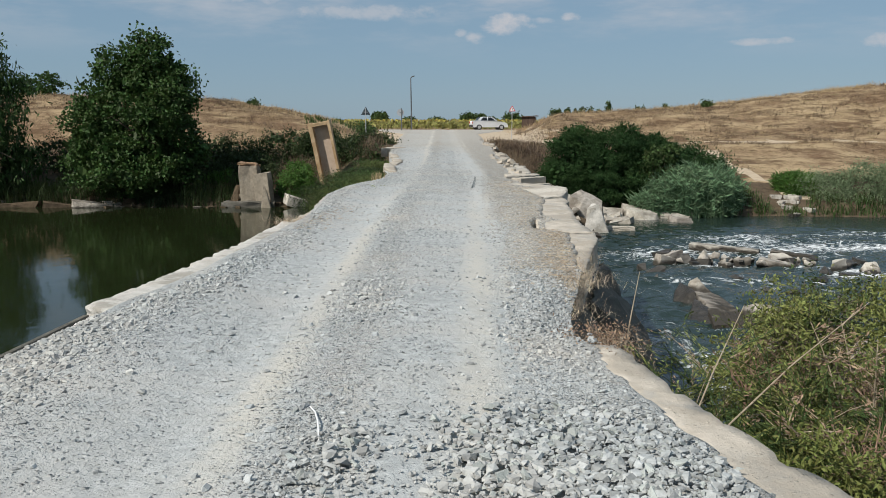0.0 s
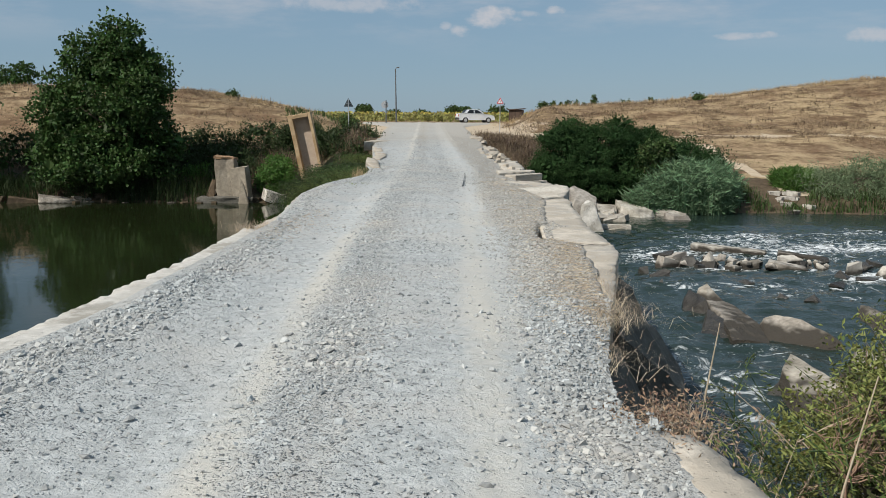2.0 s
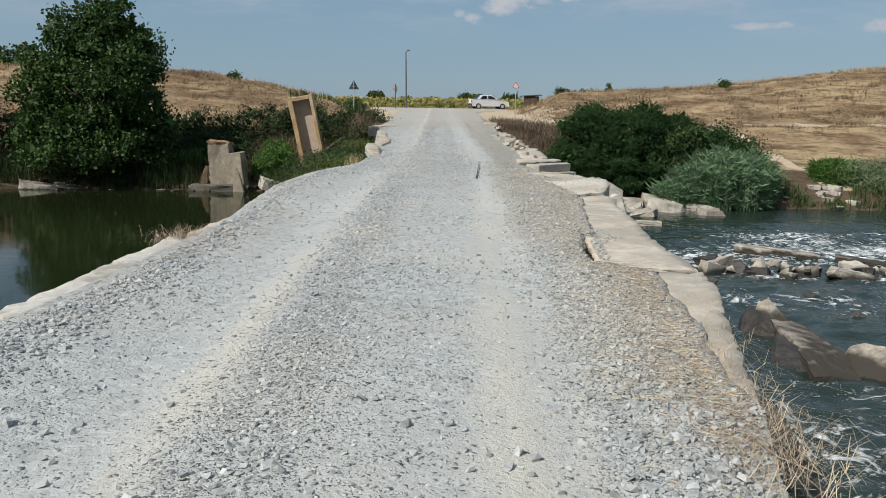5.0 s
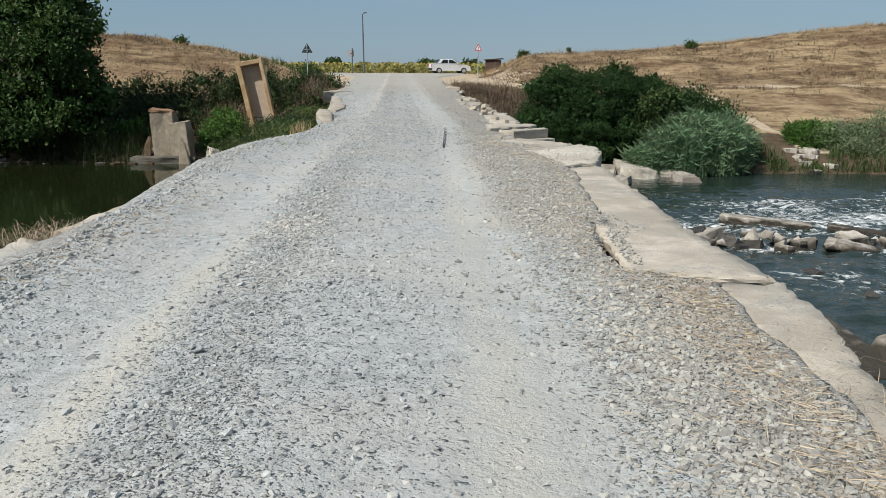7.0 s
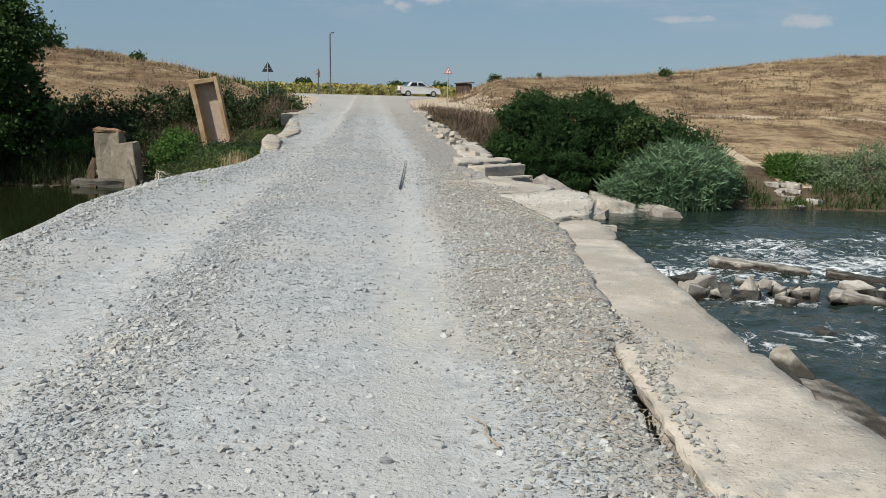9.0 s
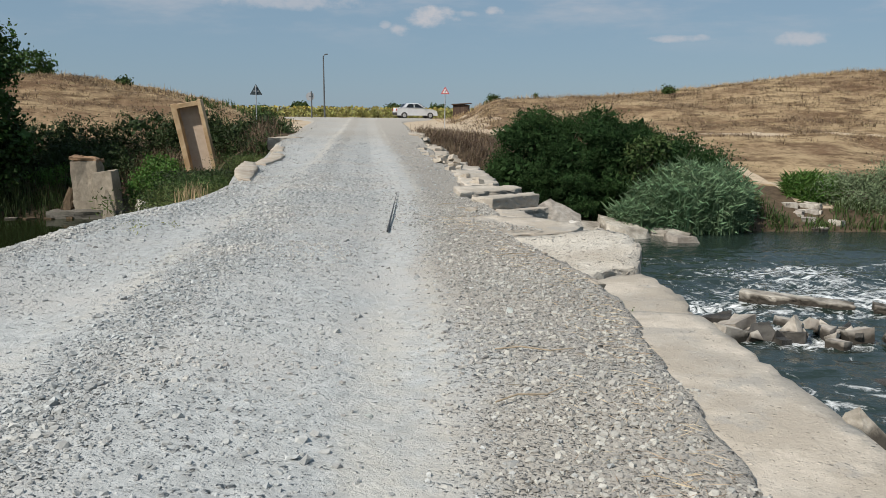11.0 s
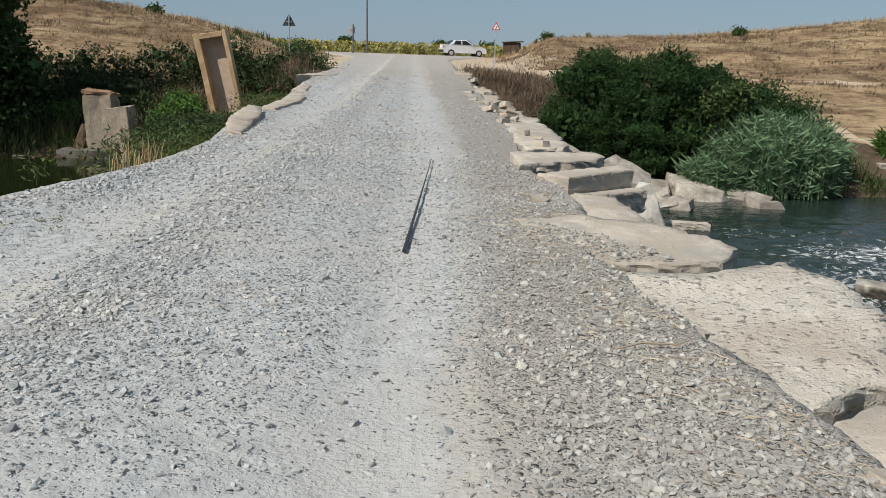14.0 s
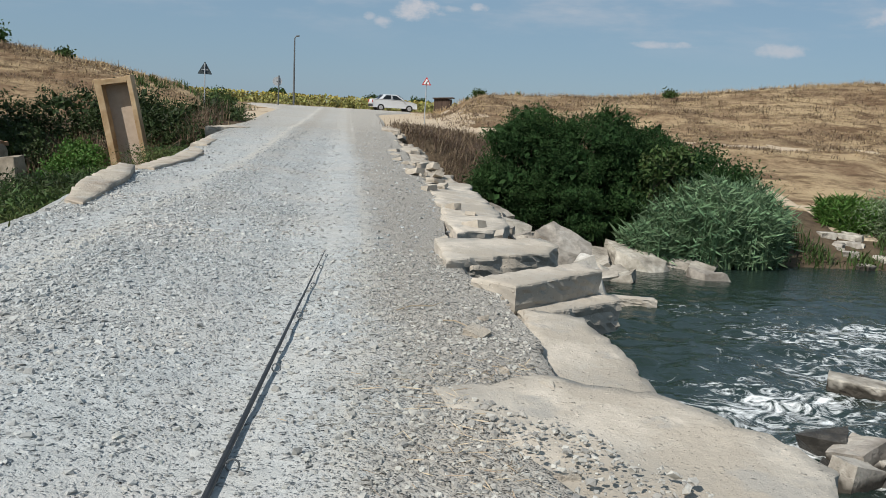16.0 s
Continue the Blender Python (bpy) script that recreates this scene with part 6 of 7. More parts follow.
# tall weeds on the mound beside the start
def weed_clump(x, y, h, seed, mat, label):
    r = np.random.default_rng(seed)
    z = float(land_z(x, y)) - 0.05
    t = thing("tall_weed", label, "weed", "tall weeds beside the causeway", at=(x, y, z))
    bm = bmesh.new()
    pos, dirs = [], []
    for s in range(9):
        a, k = r.uniform(0, 2 * math.pi), r.uniform(0.1, 0.55)
        top = Vector((math.cos(a) * k * h, math.sin(a) * k * h, h * r.uniform(0.7, 1.05)))
        pts = [Vector((0.05 * math.cos(a), 0.05 * math.sin(a), 0)).lerp(top, i / 5) + Vector((0, 0, 0.12 * h * math.sin(math.pi * i / 5))) for i in range(6)]
        tube(bm, pts, [0.009 * (1 - 0.13 * i) for i in range(6)], 4)
        for _ in range(10):
            u = r.uniform(0.25, 1.0)
            p = Vector((0, 0, 0)).lerp(top, u) + Vector((0, 0, 0.12 * h * math.sin(math.pi * u)))
            a2 = r.uniform(0, 2 * math.pi)
            L = r.uniform(0.15, 0.38) * h * 0.5
            q = p + Vector((math.cos(a2) * L, math.sin(a2) * L, L * r.uniform(0.1, 0.8)))
            tube(bm, [p, p.lerp(q, 0.5) + Vector((0, 0, 0.02)), q], [0.005, 0.004, 0.002], 3)
            m = 18
            w = r.uniform(0.15, 1.05, m)
            pos.append(np.array(p)[None] * (1 - w[:, None]) + np.array(q)[None] * w[:, None] + r.normal(0, 0.02, (m, 3)))
            dirs.append(np.array(q - p)[None] * 2.0 + r.normal(0, 0.12, (m, 3)))
    tagged(part("stem", bm, M_twig if mat is M_drybrown else M_shrub, t), kind="stuff")
    pos, dirs = np.concatenate(pos), unit(np.concatenate(dirs))
    v, f = leaf_quads(pos, 0.05, 0.014, 0, r, dirs)
    ob = tagged(fast_mesh("foliage", v, f, mat), kind="stuff")
    ob.parent = t
    return t


wr = np.random.default_rng(77)
for i in range(84):
    x, y = wr.uniform(1.5, 6.8), wr.uniform(3.6, 9.7)
    if ((x - 4.0) / 2.75) ** 2 + ((y - 6.8) / 2.8) ** 2 > 1 or x < float(right_edge(y)) + 0.25 or (6.0 < y < 9.4 and abs(x - 2.1 - 0.34 * (y - 6.0)) < 0.5):
        continue
    q = ((x - 4.0) / 2.75) ** 2 + ((y - 6.8) / 2.8) ** 2
    h = max(0.6, 0.3 - 0.45 * q - wr.uniform(0, 0.7) - max(float(land_z(x, y)), -2.6))
    k = wr.uniform()
    weed_clump(x, y, h, 500 + i, M_drybrown if k < 0.24 else M_weed if k < 0.6 else M_olive if k < 0.8 else M_shrub,
               "dead brown branching weed" if k < 0.24 else "tall yellow-green feathery weed" if k < 0.6 else "tall olive-green leafy weed" if k < 0.8 else "tall dark green leafy weed")
for i, (bx, by, lobes) in enumerate(((3.6, 8.3, [(3.5, 8.3, -0.75, 0.7, 0.7, 0.75), (4.2, 8.6, -0.7, 0.8, 0.8, 0.85)]), (3.7, 7.6, [(3.6, 7.6, -0.5, 0.9, 1.2, 0.85), (3.3, 8.6, -0.9, 0.7, 0.6, 0.7)]), (2.4, 6.0, [(2.2, 6.1, -1.25, 0.5, 0.7, 0.5), (2.6, 5.2, -0.95, 0.7, 0.6, 0.7)]),
                                     (3.3, 6.2, [(3.2, 6.2, -0.7, 0.9, 0.9, 0.8), (3.6, 5.4, -1.0, 0.8, 0.8, 0.7)]), (4.8, 6.9, [(4.6, 7.0, -0.6, 1.0, 1.4, 0.85), (5.3, 6.6, -1.2, 0.9, 1.1, 0.8)]))):
    tree("leafy_weed_bush", "dense yellow-green leafy weeds beside the causeway" if i in (1, 2, 4) else "dense olive-green leafy weeds beside the causeway", (bx, by), lumpy(lobes, 9, 0.36, 70 + i), 300, 34, 0.085, 0.055, 0.02, (M_olive, M_weed, M_weed, M_olive, M_weed)[i], 0.1, 0.02, seed=700 + i, category="weed", stems=4, shell=0.45)
# dead branching stems standing out of the weeds
for i, (x, y, h) in enumerate(((2.75, 7.7, 0.75), (3.3, 8.4, 0.8), (3.0, 7.2, 0.6), (2.8, 5.6, 0.55))):
    z = float(land_z(x, y)) - 0.05
    t = thing("dead_branches", "bare brown branching stems of a dead weed", "weed", "tall weeds beside the causeway", at=(x, y, z))
    r = np.random.default_rng(760 + i)
    bm = bmesh.new()
    foot = -0.55 - z - h * 0.4
    tube(bm, limb_points((0, 0, 0), (0.1, 0.0, foot), r, 0.03, 5), [0.012] * 5, 5)
    for _ in range(16):
        a, lift = r.uniform(0, 2 * math.pi), r.uniform(0.3, 1.0)
        e_ = Vector((0.1 + math.cos(a) * h * 0.7 * (1.2 - lift), math.sin(a) * h * 0.7 * (1.2 - lift), foot + h * lift))
        p = limb_points((0.1, 0, foot), e_, r, 0.03, 6)
        tube(bm, p, [0.007 - 0.001 * k for k in range(6)], 4)
        for _ in range(4):
            k = r.integers(2, 5)
            tube(bm, [p[k], p[k] + Vector((r.normal(0, 0.1), r.normal(0, 0.1), r.uniform(0.02, 0.14)))], [0.004, 0.0015], 3)
    part("stem", bm, M_deadstem, t)
# long dry stalks
for i, (a, b) in enumerate((((1.75, 5.6, -0.6), (3.7, 7.2, 0.15)), ((1.65, 5.7, -0.7), (2.4, 6.6, 0.25)), ((1.5, 6.9, -0.5), (1.66, 7.0, 0.45)))):
    t = thing("dry_stalk", "long pale dry plant stalk leaning out over the water", "stalk", at=a)
    d = Vector(b) - Vector(a)
    bm = tube(bmesh.new(), [Vector((0, 0, -0.8)), Vector((0, 0, 0)), d * 0.5 + Vector((0, 0, 0.05)), d], [0.009, 0.008, 0.006, 0.003], 6)
    part("stem", bm, M_twig, t)

# ---- sunflower field ----
fr = np.random.default_rng(9)
n = 6500
fy = 113 + 110 * fr.uniform(0, 1, n) ** 2.0
fx = fr.uniform(-1, 1, n) * (14 + 0.42 * (fy - 20)) + 4
keep = fy > 100
fx, fy = fx[keep], fy[keep]
hz = 1.1 + 0.25 * fr.uniform(size=len(fx))
b = np.column_stack([fx, fy, land_z(fx, fy) - 0.05])
stalk = blades(b, hz, 0.05, 0.12, fr)
lp = np.repeat(b, 4, 0) + np.column_stack([np.zeros((len(b) * 4, 2)), np.repeat(hz, 4) * fr.uniform(0.2, 0.9, len(b) * 4)])
stuff("sunflower_plants", *merge(stalk, leaf_quads(lp, 0.42, 0.32, 0.3, fr)), M_fieldleaf, "yellowing sunflower plants in a wide field", "field")
head = b + np.column_stack([fr.normal(0, 0.08, (len(b), 2)), hz * 0.97])
seg = 6
ang = np.linspace(0, 2 * np.pi, seg, endpoint=False)
nrm = unit(np.column_stack([fr.normal(0.2, 0.5, len(b)), fr.normal(-0.7, 0.4, len(b)), fr.normal(0.1, 0.3, len(b))]))
u_ = unit(np.cross(nrm, [0, 0, 1.0]))
w_ = np.cross(nrm, u_)
rad = fr.uniform(0.05, 0.13, len(b))[:, None, None]
hv = head[:, None, :] + rad * (np.cos(ang)[None, :, None] * u_[:, None, :] + np.sin(ang)[None, :, None] * w_[:, None, :])
stuff("sunflower_heads", hv.reshape(-1, 3), np.arange(len(b) * seg).reshape(-1, seg), M_petal, "yellow sunflower heads in a wide field", "field")

# ---- junction: lamp, signs, shed, car ----
lz = float(land_z(-3.25, 94.5))
pole = thing("street_lamp", "tall thin dark street lamp at the junction", "street lamp", at=(-3.25, 94.5, lz), turn=(0, -0.8, 0))
part("mast", tube(bmesh.new(), [(0, 0, -0.1), (0, 0, 3), (0, 0, 5.7)], [0.085, 0.07, 0.055], 12), M_steel, pole)
part("arm", tube(bmesh.new(), [(0, 0, 5.6), (0.08, 0, 5.78), (0.2, 0, 5.84)], [0.045, 0.04, 0.035], 8), M_steel, pole)
part("lamp_head", box(bmesh.new(), 0.3, 0.16, 0.12, (0.26, 0, 5.84), (0, -8, 0), 0.03), M_steel, pole, "dark lamp head")
part("base_plate", box(bmesh.new(), 0.3, 0.3, 0.04, (0, 0, 0.02), (0, 0, 0), 0.008), M_steel, pole)


def triangle_sign(name, label, x, y, zc, size, face_camera):
    z = float(land_z(x, y))
    t = thing(name, label, "road sign", at=(x, y, z), turn=(0, 0, 0 if face_camera else 8))
    part("post", tube(bmesh.new(), [(0, 0, -0.1), (0, 0, zc - z + size * 0.45)], [0.028, 0.028], 8), M_galv, t, "thin grey post")

    def tri(s, y0, y1):
        bm = bmesh.new()
        h = s * 0.866
        c = [(-s / 2, -h / 3), (s / 2, -h / 3), (0, 2 * h / 3)]
        pts = []
        for k in range(3):
            p, q, w = Vector(c[k]), Vector(c[(k + 1) % 3]), Vector(c[k - 1])
            pts += [p.lerp(w, 0.07), p.lerp(p.lerp(q, 0.5) + (p.lerp(w, 0.5) - p), 0.035), p.lerp(q, 0.07)]
        a = [bm.verts.new((p.x, y0, zc - z + p.y)) for p in pts]
        b_ = [bm.verts.new((p.x, y1, zc - z + p.y)) for p in pts]
        bm.faces.new(a)
        bm.faces.new(b_[::-1])
        for k in range(len(pts)):
            bm.faces.new((a[k], a[(k + 1) % len(pts)], b_[(k + 1) % len(pts)], b_[k]))
        return bm
    if face_camera:
        part("plate", tri(size, -0.06, -0.035), M_red, t, "red triangular border")
        part("face", tri(size * 0.68, -0.068, -0.061), M_white, t, "white field")
        part("symbol", box(bmesh.new(), 0.05 * size / 0.6, 0.006, 0.2 * size / 0.6, (0.01, -0.073, zc - z + 0.0), (0, 25, 0), 0.002), M_black, t, "black symbol")
    else:
        part("plate", tri(size, 0.035, 0.06), M_signback, t, "dark back of the plate")
        part("bracket", box(bmesh.new(), 0.3, 0.03, 0.04, (0, 0.02, zc - z), (0, 0, 0), 0.005), M_galv, t)
    return t


triangle_sign("warning_sign", "triangular warning sign seen from its dark back", -5.36, 61.0, 2.5, 0.68, False)
triangle_sign("warning_sign", "white triangular warning sign with a red border", 5.72, 69.0, 2.85, 0.54, True)
rz_ = float(land_z(-4.05, 88.0))
rs = thing("round_sign", "round road sign seen from behind on a dark post", "road sign", at=(-4.05, 88.0, rz_))
part("post", tube(bmesh.new(), [(0, 0, -0.1), (0, 0, 2.35)], [0.06, 0.05], 8), M_steel, rs)
bm = bmesh.new()
bmesh.ops.create_cone(bm, cap_ends=True, segments=28, radius1=0.36, radius2=0.36, depth=0.03, matrix=pose(-0.12, 0.07, 1.9, 90, 0, 0))
part("disc", bm, M_galv, rs, "grey round plate")
part("bracket", box(bmesh.new(), 0.3, 0.03, 0.05, (-0.05, 0.04, 1.9), (0, 0, 0), 0.006), M_steel, rs)
sz_ = float(land_z(10.7, 104.0))
shed = thing("field_shed", "small dark brown wooden shed with a slanted roof", "shed", at=(10.7, 104.0, sz_ - 0.55), turn=(0, 0, -12))
part("walls", box(bmesh.new(), 1.6, 1.8, 2.1, (0, 0, 1.0), (0, 0, 0), 0.02), M_shed, shed)
part("roof", box(bmesh.new(), 2.0, 2.2, 0.1, (0.05, 0, 2.12), (0, -4, 0), 0.015), M_shed, shed, "slanted roof")
part("door", box(bmesh.new(), 0.7, 0.05, 1.7, (0.2, -0.91, 0.9), (0, 0, 0), 0.01), M_shed, shed, "dark door")


def car(x, y, heading):
    """A compact three-box sedan, 4.0 m long, its nose along +x."""
    t = thing("car", "pale silver sedan standing at the dusty junction", "car", at=(x, y, float(land_z(x, y)) + 0.03), turn=(0, 0, heading))
    side = [(-2.0, 0.35), (-2.02, 0.75), (-1.95, 0.98), (-1.5, 1.02), (-0.4, 1.0), (0.75, 0.95), (1.6, 0.86), (1.93, 0.72), (2.0, 0.5), (1.98, 0.3), (-1.9, 0.28)]
    bm = bmesh.new()
    rings = []
    for yy, k in ((-0.80, 0.0), (-0.84, 0.06), (0.84, 0.06), (0.80, 0.0)):
        rings.append([bm.verts.new((px * (0.98 if k == 0 else 1), yy, pz - (0.04 if k == 0 and pz > 0.6 else 0))) for px, pz in side])
    for a, b_ in zip(rings, rings[1:]):
        for k in range(len(side)):
            bm.faces.new((a[k], a[(k + 1) % len(side)], b_[(k + 1) % len(side)], b_[k]))
    bm.faces.new(rings[0][::-1])
    bm.faces.new(rings[-1])
    bmesh.ops.bevel(bm, geom=list(bm.edges), offset=0.03, segments=2, affect="EDGES")
    body = part("body", bm, M_carsilver, t, smooth=False)
    cab = [(-1.45, 1.0), (-0.95, 1.42), (0.15, 1.44), (0.85, 0.98)]
    bm = bmesh.new()
    lo, hi = [], []
    for yy in (-1, 1):
        lo.append([bm.verts.new((px, yy * (0.78 if pz < 1.1 else 0.62), pz)) for px, pz in cab])
    for k in range(4):
        bm.faces.new((lo[0][k], lo[0][(k + 1) % 4], lo[1][(k + 1) % 4], lo[1][k]))
    bm.faces.new(lo[0])
    bm.faces.new(lo[1][::-1])
    bmesh.ops.bevel(bm, geom=list(bm.edges), offset=0.04, segments=2, affect="EDGES")
    part("cabin", bm, M_carsilver, t)
    for sgn in (-1, 1):
        for x0, x1, xt0, xt1 in ((-1.12, -0.36, -0.82, -0.34), (-0.26, 0.62, -0.26, 0.10)):
            bm = bmesh.new()
            yl, yh = sgn * 0.785, sgn * 0.655
            q = [bm.verts.new(p) for p in ((x0, yl, 1.03), (x1, yl, 1.03), (xt1, yh, 1.37), (xt0, yh, 1.37))]
            bm.faces.new(q)
            bmesh.ops.solidify(bm, geom=list(bm.faces), thickness=0.012)
            part("side_window", bm, M_glass, t)
    for name, pts in (("rear_window", ((-1.44, -0.62, 1.05), (-1.44, 0.62, 1.05), (-1.03, 0.54, 1.385), (-1.03, -0.54, 1.385))), ("windscreen", ((0.83, -0.66, 1.03), (0.83, 0.66, 1.03), (0.25, 0.56, 1.41), (0.25, -0.56, 1.41)))):
        bm = bmesh.new()
        dx = -0.03 if name == "rear_window" else 0.03
        bm.faces.new([bm.verts.new((p[0] + dx, p[1], p[2] + 0.02)) for p in pts])
        bmesh.ops.solidify(bm, geom=list(bm.faces), thickness=0.012)
        part(name, bm, M_glass, t)
    for wx_ in (-1.28, 1.28):
        for wy_ in (-0.76, 0.76):
            bm = bmesh.new()
            bmesh.ops.create_cone(bm, cap_ends=True, segments=24, radius1=0.3, radius2=0.3, depth=0.2, matrix=pose(wx_, wy_, 0.29, 90, 0, 0))
            bmesh.ops.bevel(bm, geom=[e_ for e_ in bm.edges if e_.calc_face_angle(0) > 1], offset=0.03, segments=2, affect="EDGES")
            w = part("wheel", bm, M_black, t, "black tyre")
            bm = bmesh.new()
            bmesh.ops.create_cone(bm, cap_ends=True, segments=20, radius1=0.19, radius2=0.17, depth=0.04, matrix=pose(wx_, wy_ + math.copysign(0.105, wy_), 0.29, 90, 0, 0))
            part("rim", bm, M_galv, w, "grey hub cap")
    for s in (-1, 1):
        part("tail_lamp", box(bmesh.new(), 0.05, 0.22, 0.24, (-2.005, s * 0.68, 0.8), (0, 0, 0), 0.01), M_lamp_red, t, "red tail lamp")
        part("headlamp", box(bmesh.new(), 0.08, 0.3, 0.16, (1.93, s * 0.6, 0.66), (0, 0, 0), 0.02), M_white, t, "clear headlamp")
        part("mirror", box(bmesh.new(), 0.1, 0.16, 0.1, (0.62, s * 0.9, 1.05), (0, 0, 0), 0.02), M_carsilver, t)
    part("rear_bumper", box(bmesh.new(), 0.12, 1.6, 0.24, (-1.99, 0, 0.45), (0, 0, 0), 0.04), M_black, t)
    part("front_bumper", box(bmesh.new(), 0.12, 1.6, 0.24, (1.97, 0, 0.4), (0, 0, 0), 0.04), M_carsilver, t)
    return t


car(5.3, 95.5, 12)

# ---- fishing rod laid on the road ----
ra, rb = Vector((0.82, 22.37, float(road_height(0.82, 22.37)) + 0.012)), Vector((1.08, 26.7, float(road_height(1.08, 26.7)) + 0.022))
rod = thing("fishing_rod", "long black fishing rod resting on the crushed stone", "fishing rod", at=ra)
rd = rb - ra
part("blank", tube(bmesh.new(), [rd * (i / 8) + Vector((0, 0, 0.012)) for i in range(9)], [0.0125 - 0.0012 * i for i in range(9)], 10), M_black, rod)
for k, f in enumerate((0.06, 0.3, 0.52, 0.7, 0.84, 0.95)):
    bm = bmesh.new()
    rr_ = 0.022 - 0.0025 * k
    circ = [rd * f + Vector((0.016 + rr_ + rr_ * math.cos(a), 0, 0.012 + rr_ * math.sin(a))) for a in np.linspace(0, 2 * np.pi, 13)]
    tube(bm, circ, [0.0035] * 13, 5)
    part("line_guide", bm, M_steel, rod, "dark metal line guide")

# ---- loose stone ----
def crushed(n_try, x0, x1, y0, y1, density, size, seed, spread=0.42, sides=3):
    """Angular stones resting on the road: jittered, flat-sided shards."""
    r = np.random.default_rng(seed)
    x, y = r.uniform(x0, x1, n_try), r.uniform(y0, y1, n_try)
    ok = (x > left_edge(y) + np.where((y > 7.3) & (y < 15), 0.50 + 0.16 * value_noise(x, y, 1.4, 68), 0.1)) & (x < np.where((y > 6.6) & (y < 9.9), right_edge(y) - 0.08, slab_inner(y) - 0.02 + 0.75 * np.maximum(0, value_noise(x, y, 0.9, 63)) * np.where((y > 23.4) & (y < 28.5), 0.2, 1))) & (r.uniform(size=n_try) < density(x, y))
    x, y = x[ok], y[ok]
    n = len(x)
    s = size(x, y) * np.exp(np.clip(r.normal(0, spread, n), -0.8, 0.75))
    turn3 = lambda k, off: np.stack([np.cos(2 * np.pi * (np.arange(k) / k) + off), np.sin(2 * np.pi * (np.arange(k) / k) + off)], 1)
    ring = turn3(sides, 0.0), turn3(sides, np.pi / sides)
    corner = np.concatenate([np.column_stack([ring[0], np.full(sides, -0.5)]), np.column_stack([ring[1] * 0.85, np.full(sides, 0.5)])])
    v = corner[None] * np.stack([np.ones(n), r.uniform(0.5, 0.95, n), r.uniform(0.35, 0.75, n)], 1)[:, None] + r.normal(0, 0.12 if sides == 3 else 0.10, (n, 2 * sides, 3))
    v = v * s[:, None, None] * 1.15
    ax, tl = r.uniform(0, 2 * np.pi, n), r.normal(0, 0.5, n)
    ca, sa, ct, st = np.cos(ax), np.sin(ax), np.cos(tl), np.sin(tl)
    vy, vz = v[:, :, 1] * ct[:, None] - v[:, :, 2] * st[:, None], v[:, :, 1] * st[:, None] + v[:, :, 2] * ct[:, None]
    vx = v[:, :, 0] * ca[:, None] - vy * sa[:, None]
    vy = v[:, :, 0] * sa[:, None] + vy * ca[:, None]
    z = np.maximum(road_height(x, y), np.where(x > slab_inner(y) + 0.02, np.select([y < 9.3, y < 13.35, y < 18.75, y < 22.25, y < 23.5], [-0.055, -0.062, -0.032, -0.105, 0.035], -0.1), -9)) + pile(x, y) + s * 0.22
    out = np.stack([vx + x[:, None], vy + y[:, None], vz + z[:, None]], 2).reshape(-1, 3)
    q = [(k, (k + 1) % sides, sides + k) for k in range(sides)] + [((k + 1) % sides, sides + (k + 1) % sides, sides + k) for k in range(sides)]
    q += [(0, k + 1, k) for k in range(1, sides - 1)] + [(sides, sides + k, sides + k + 1) for k in range(1, sides - 1)]
    return out, (2 * sides * np.arange(n)[:, None, None] + np.array(q)[None]).reshape(-1, 3)


def heap_mask(x, y):
    return np.exp(-(((x - 0.72) / 0.72) ** 2 + ((y - 3.9) / 0.95) ** 2) ** 2) + 0.45 * np.exp(-(((x + 0.55) / 0.22) ** 2 + ((y - 4.0) / 0.5) ** 2))


def pile(x, y):
    return 0.05 * heap_mask(x, y)


def shift(y):
    return 0.35 * smooth01(y, 16, 30)


def loose(x, y):
    u = x - shift(y)
    blot = 0.5 + 0.9 * value_noise(x, y, 0.9, 61)
    d = 0.10 + 1.3 * np.exp(-((u + 0.72) / 0.25) ** 2) * blot + 0.14 * np.exp(-((u + 0.1) / 0.3) ** 2) + (0.85 - 0.4 * smooth01(y, 10.5, 13)) * smooth01(x - track(y), 0.0, 0.75) + 0.75 * smooth01(left_edge(y) + 1.2 - 0.4 * smooth01(y, 12, 16) - x, 0, 0.6) + 0.2 * smooth01(y, 22, 24.5) * (1 - smooth01(x, 0.9, 1.3)) + 0.5 * np.exp(-((u + 0.05) / 0.5) ** 2) * smooth01(value_noise(x, y, 0.5, 67), 0.1, 0.4)
    d = d - 0.15 * np.exp(-((u + 1.3) / 0.4) ** 2) - 0.16 * np.exp(-((x - track(y)) / 0.2) ** 2) - 0.3 * smooth01(y, 20, 24) * smooth01(x, 1.5, 1.8)
    return np.clip(d * (0.75 + 0.6 * value_noise(x, y, 1.7, 62)), 0.03, 1)


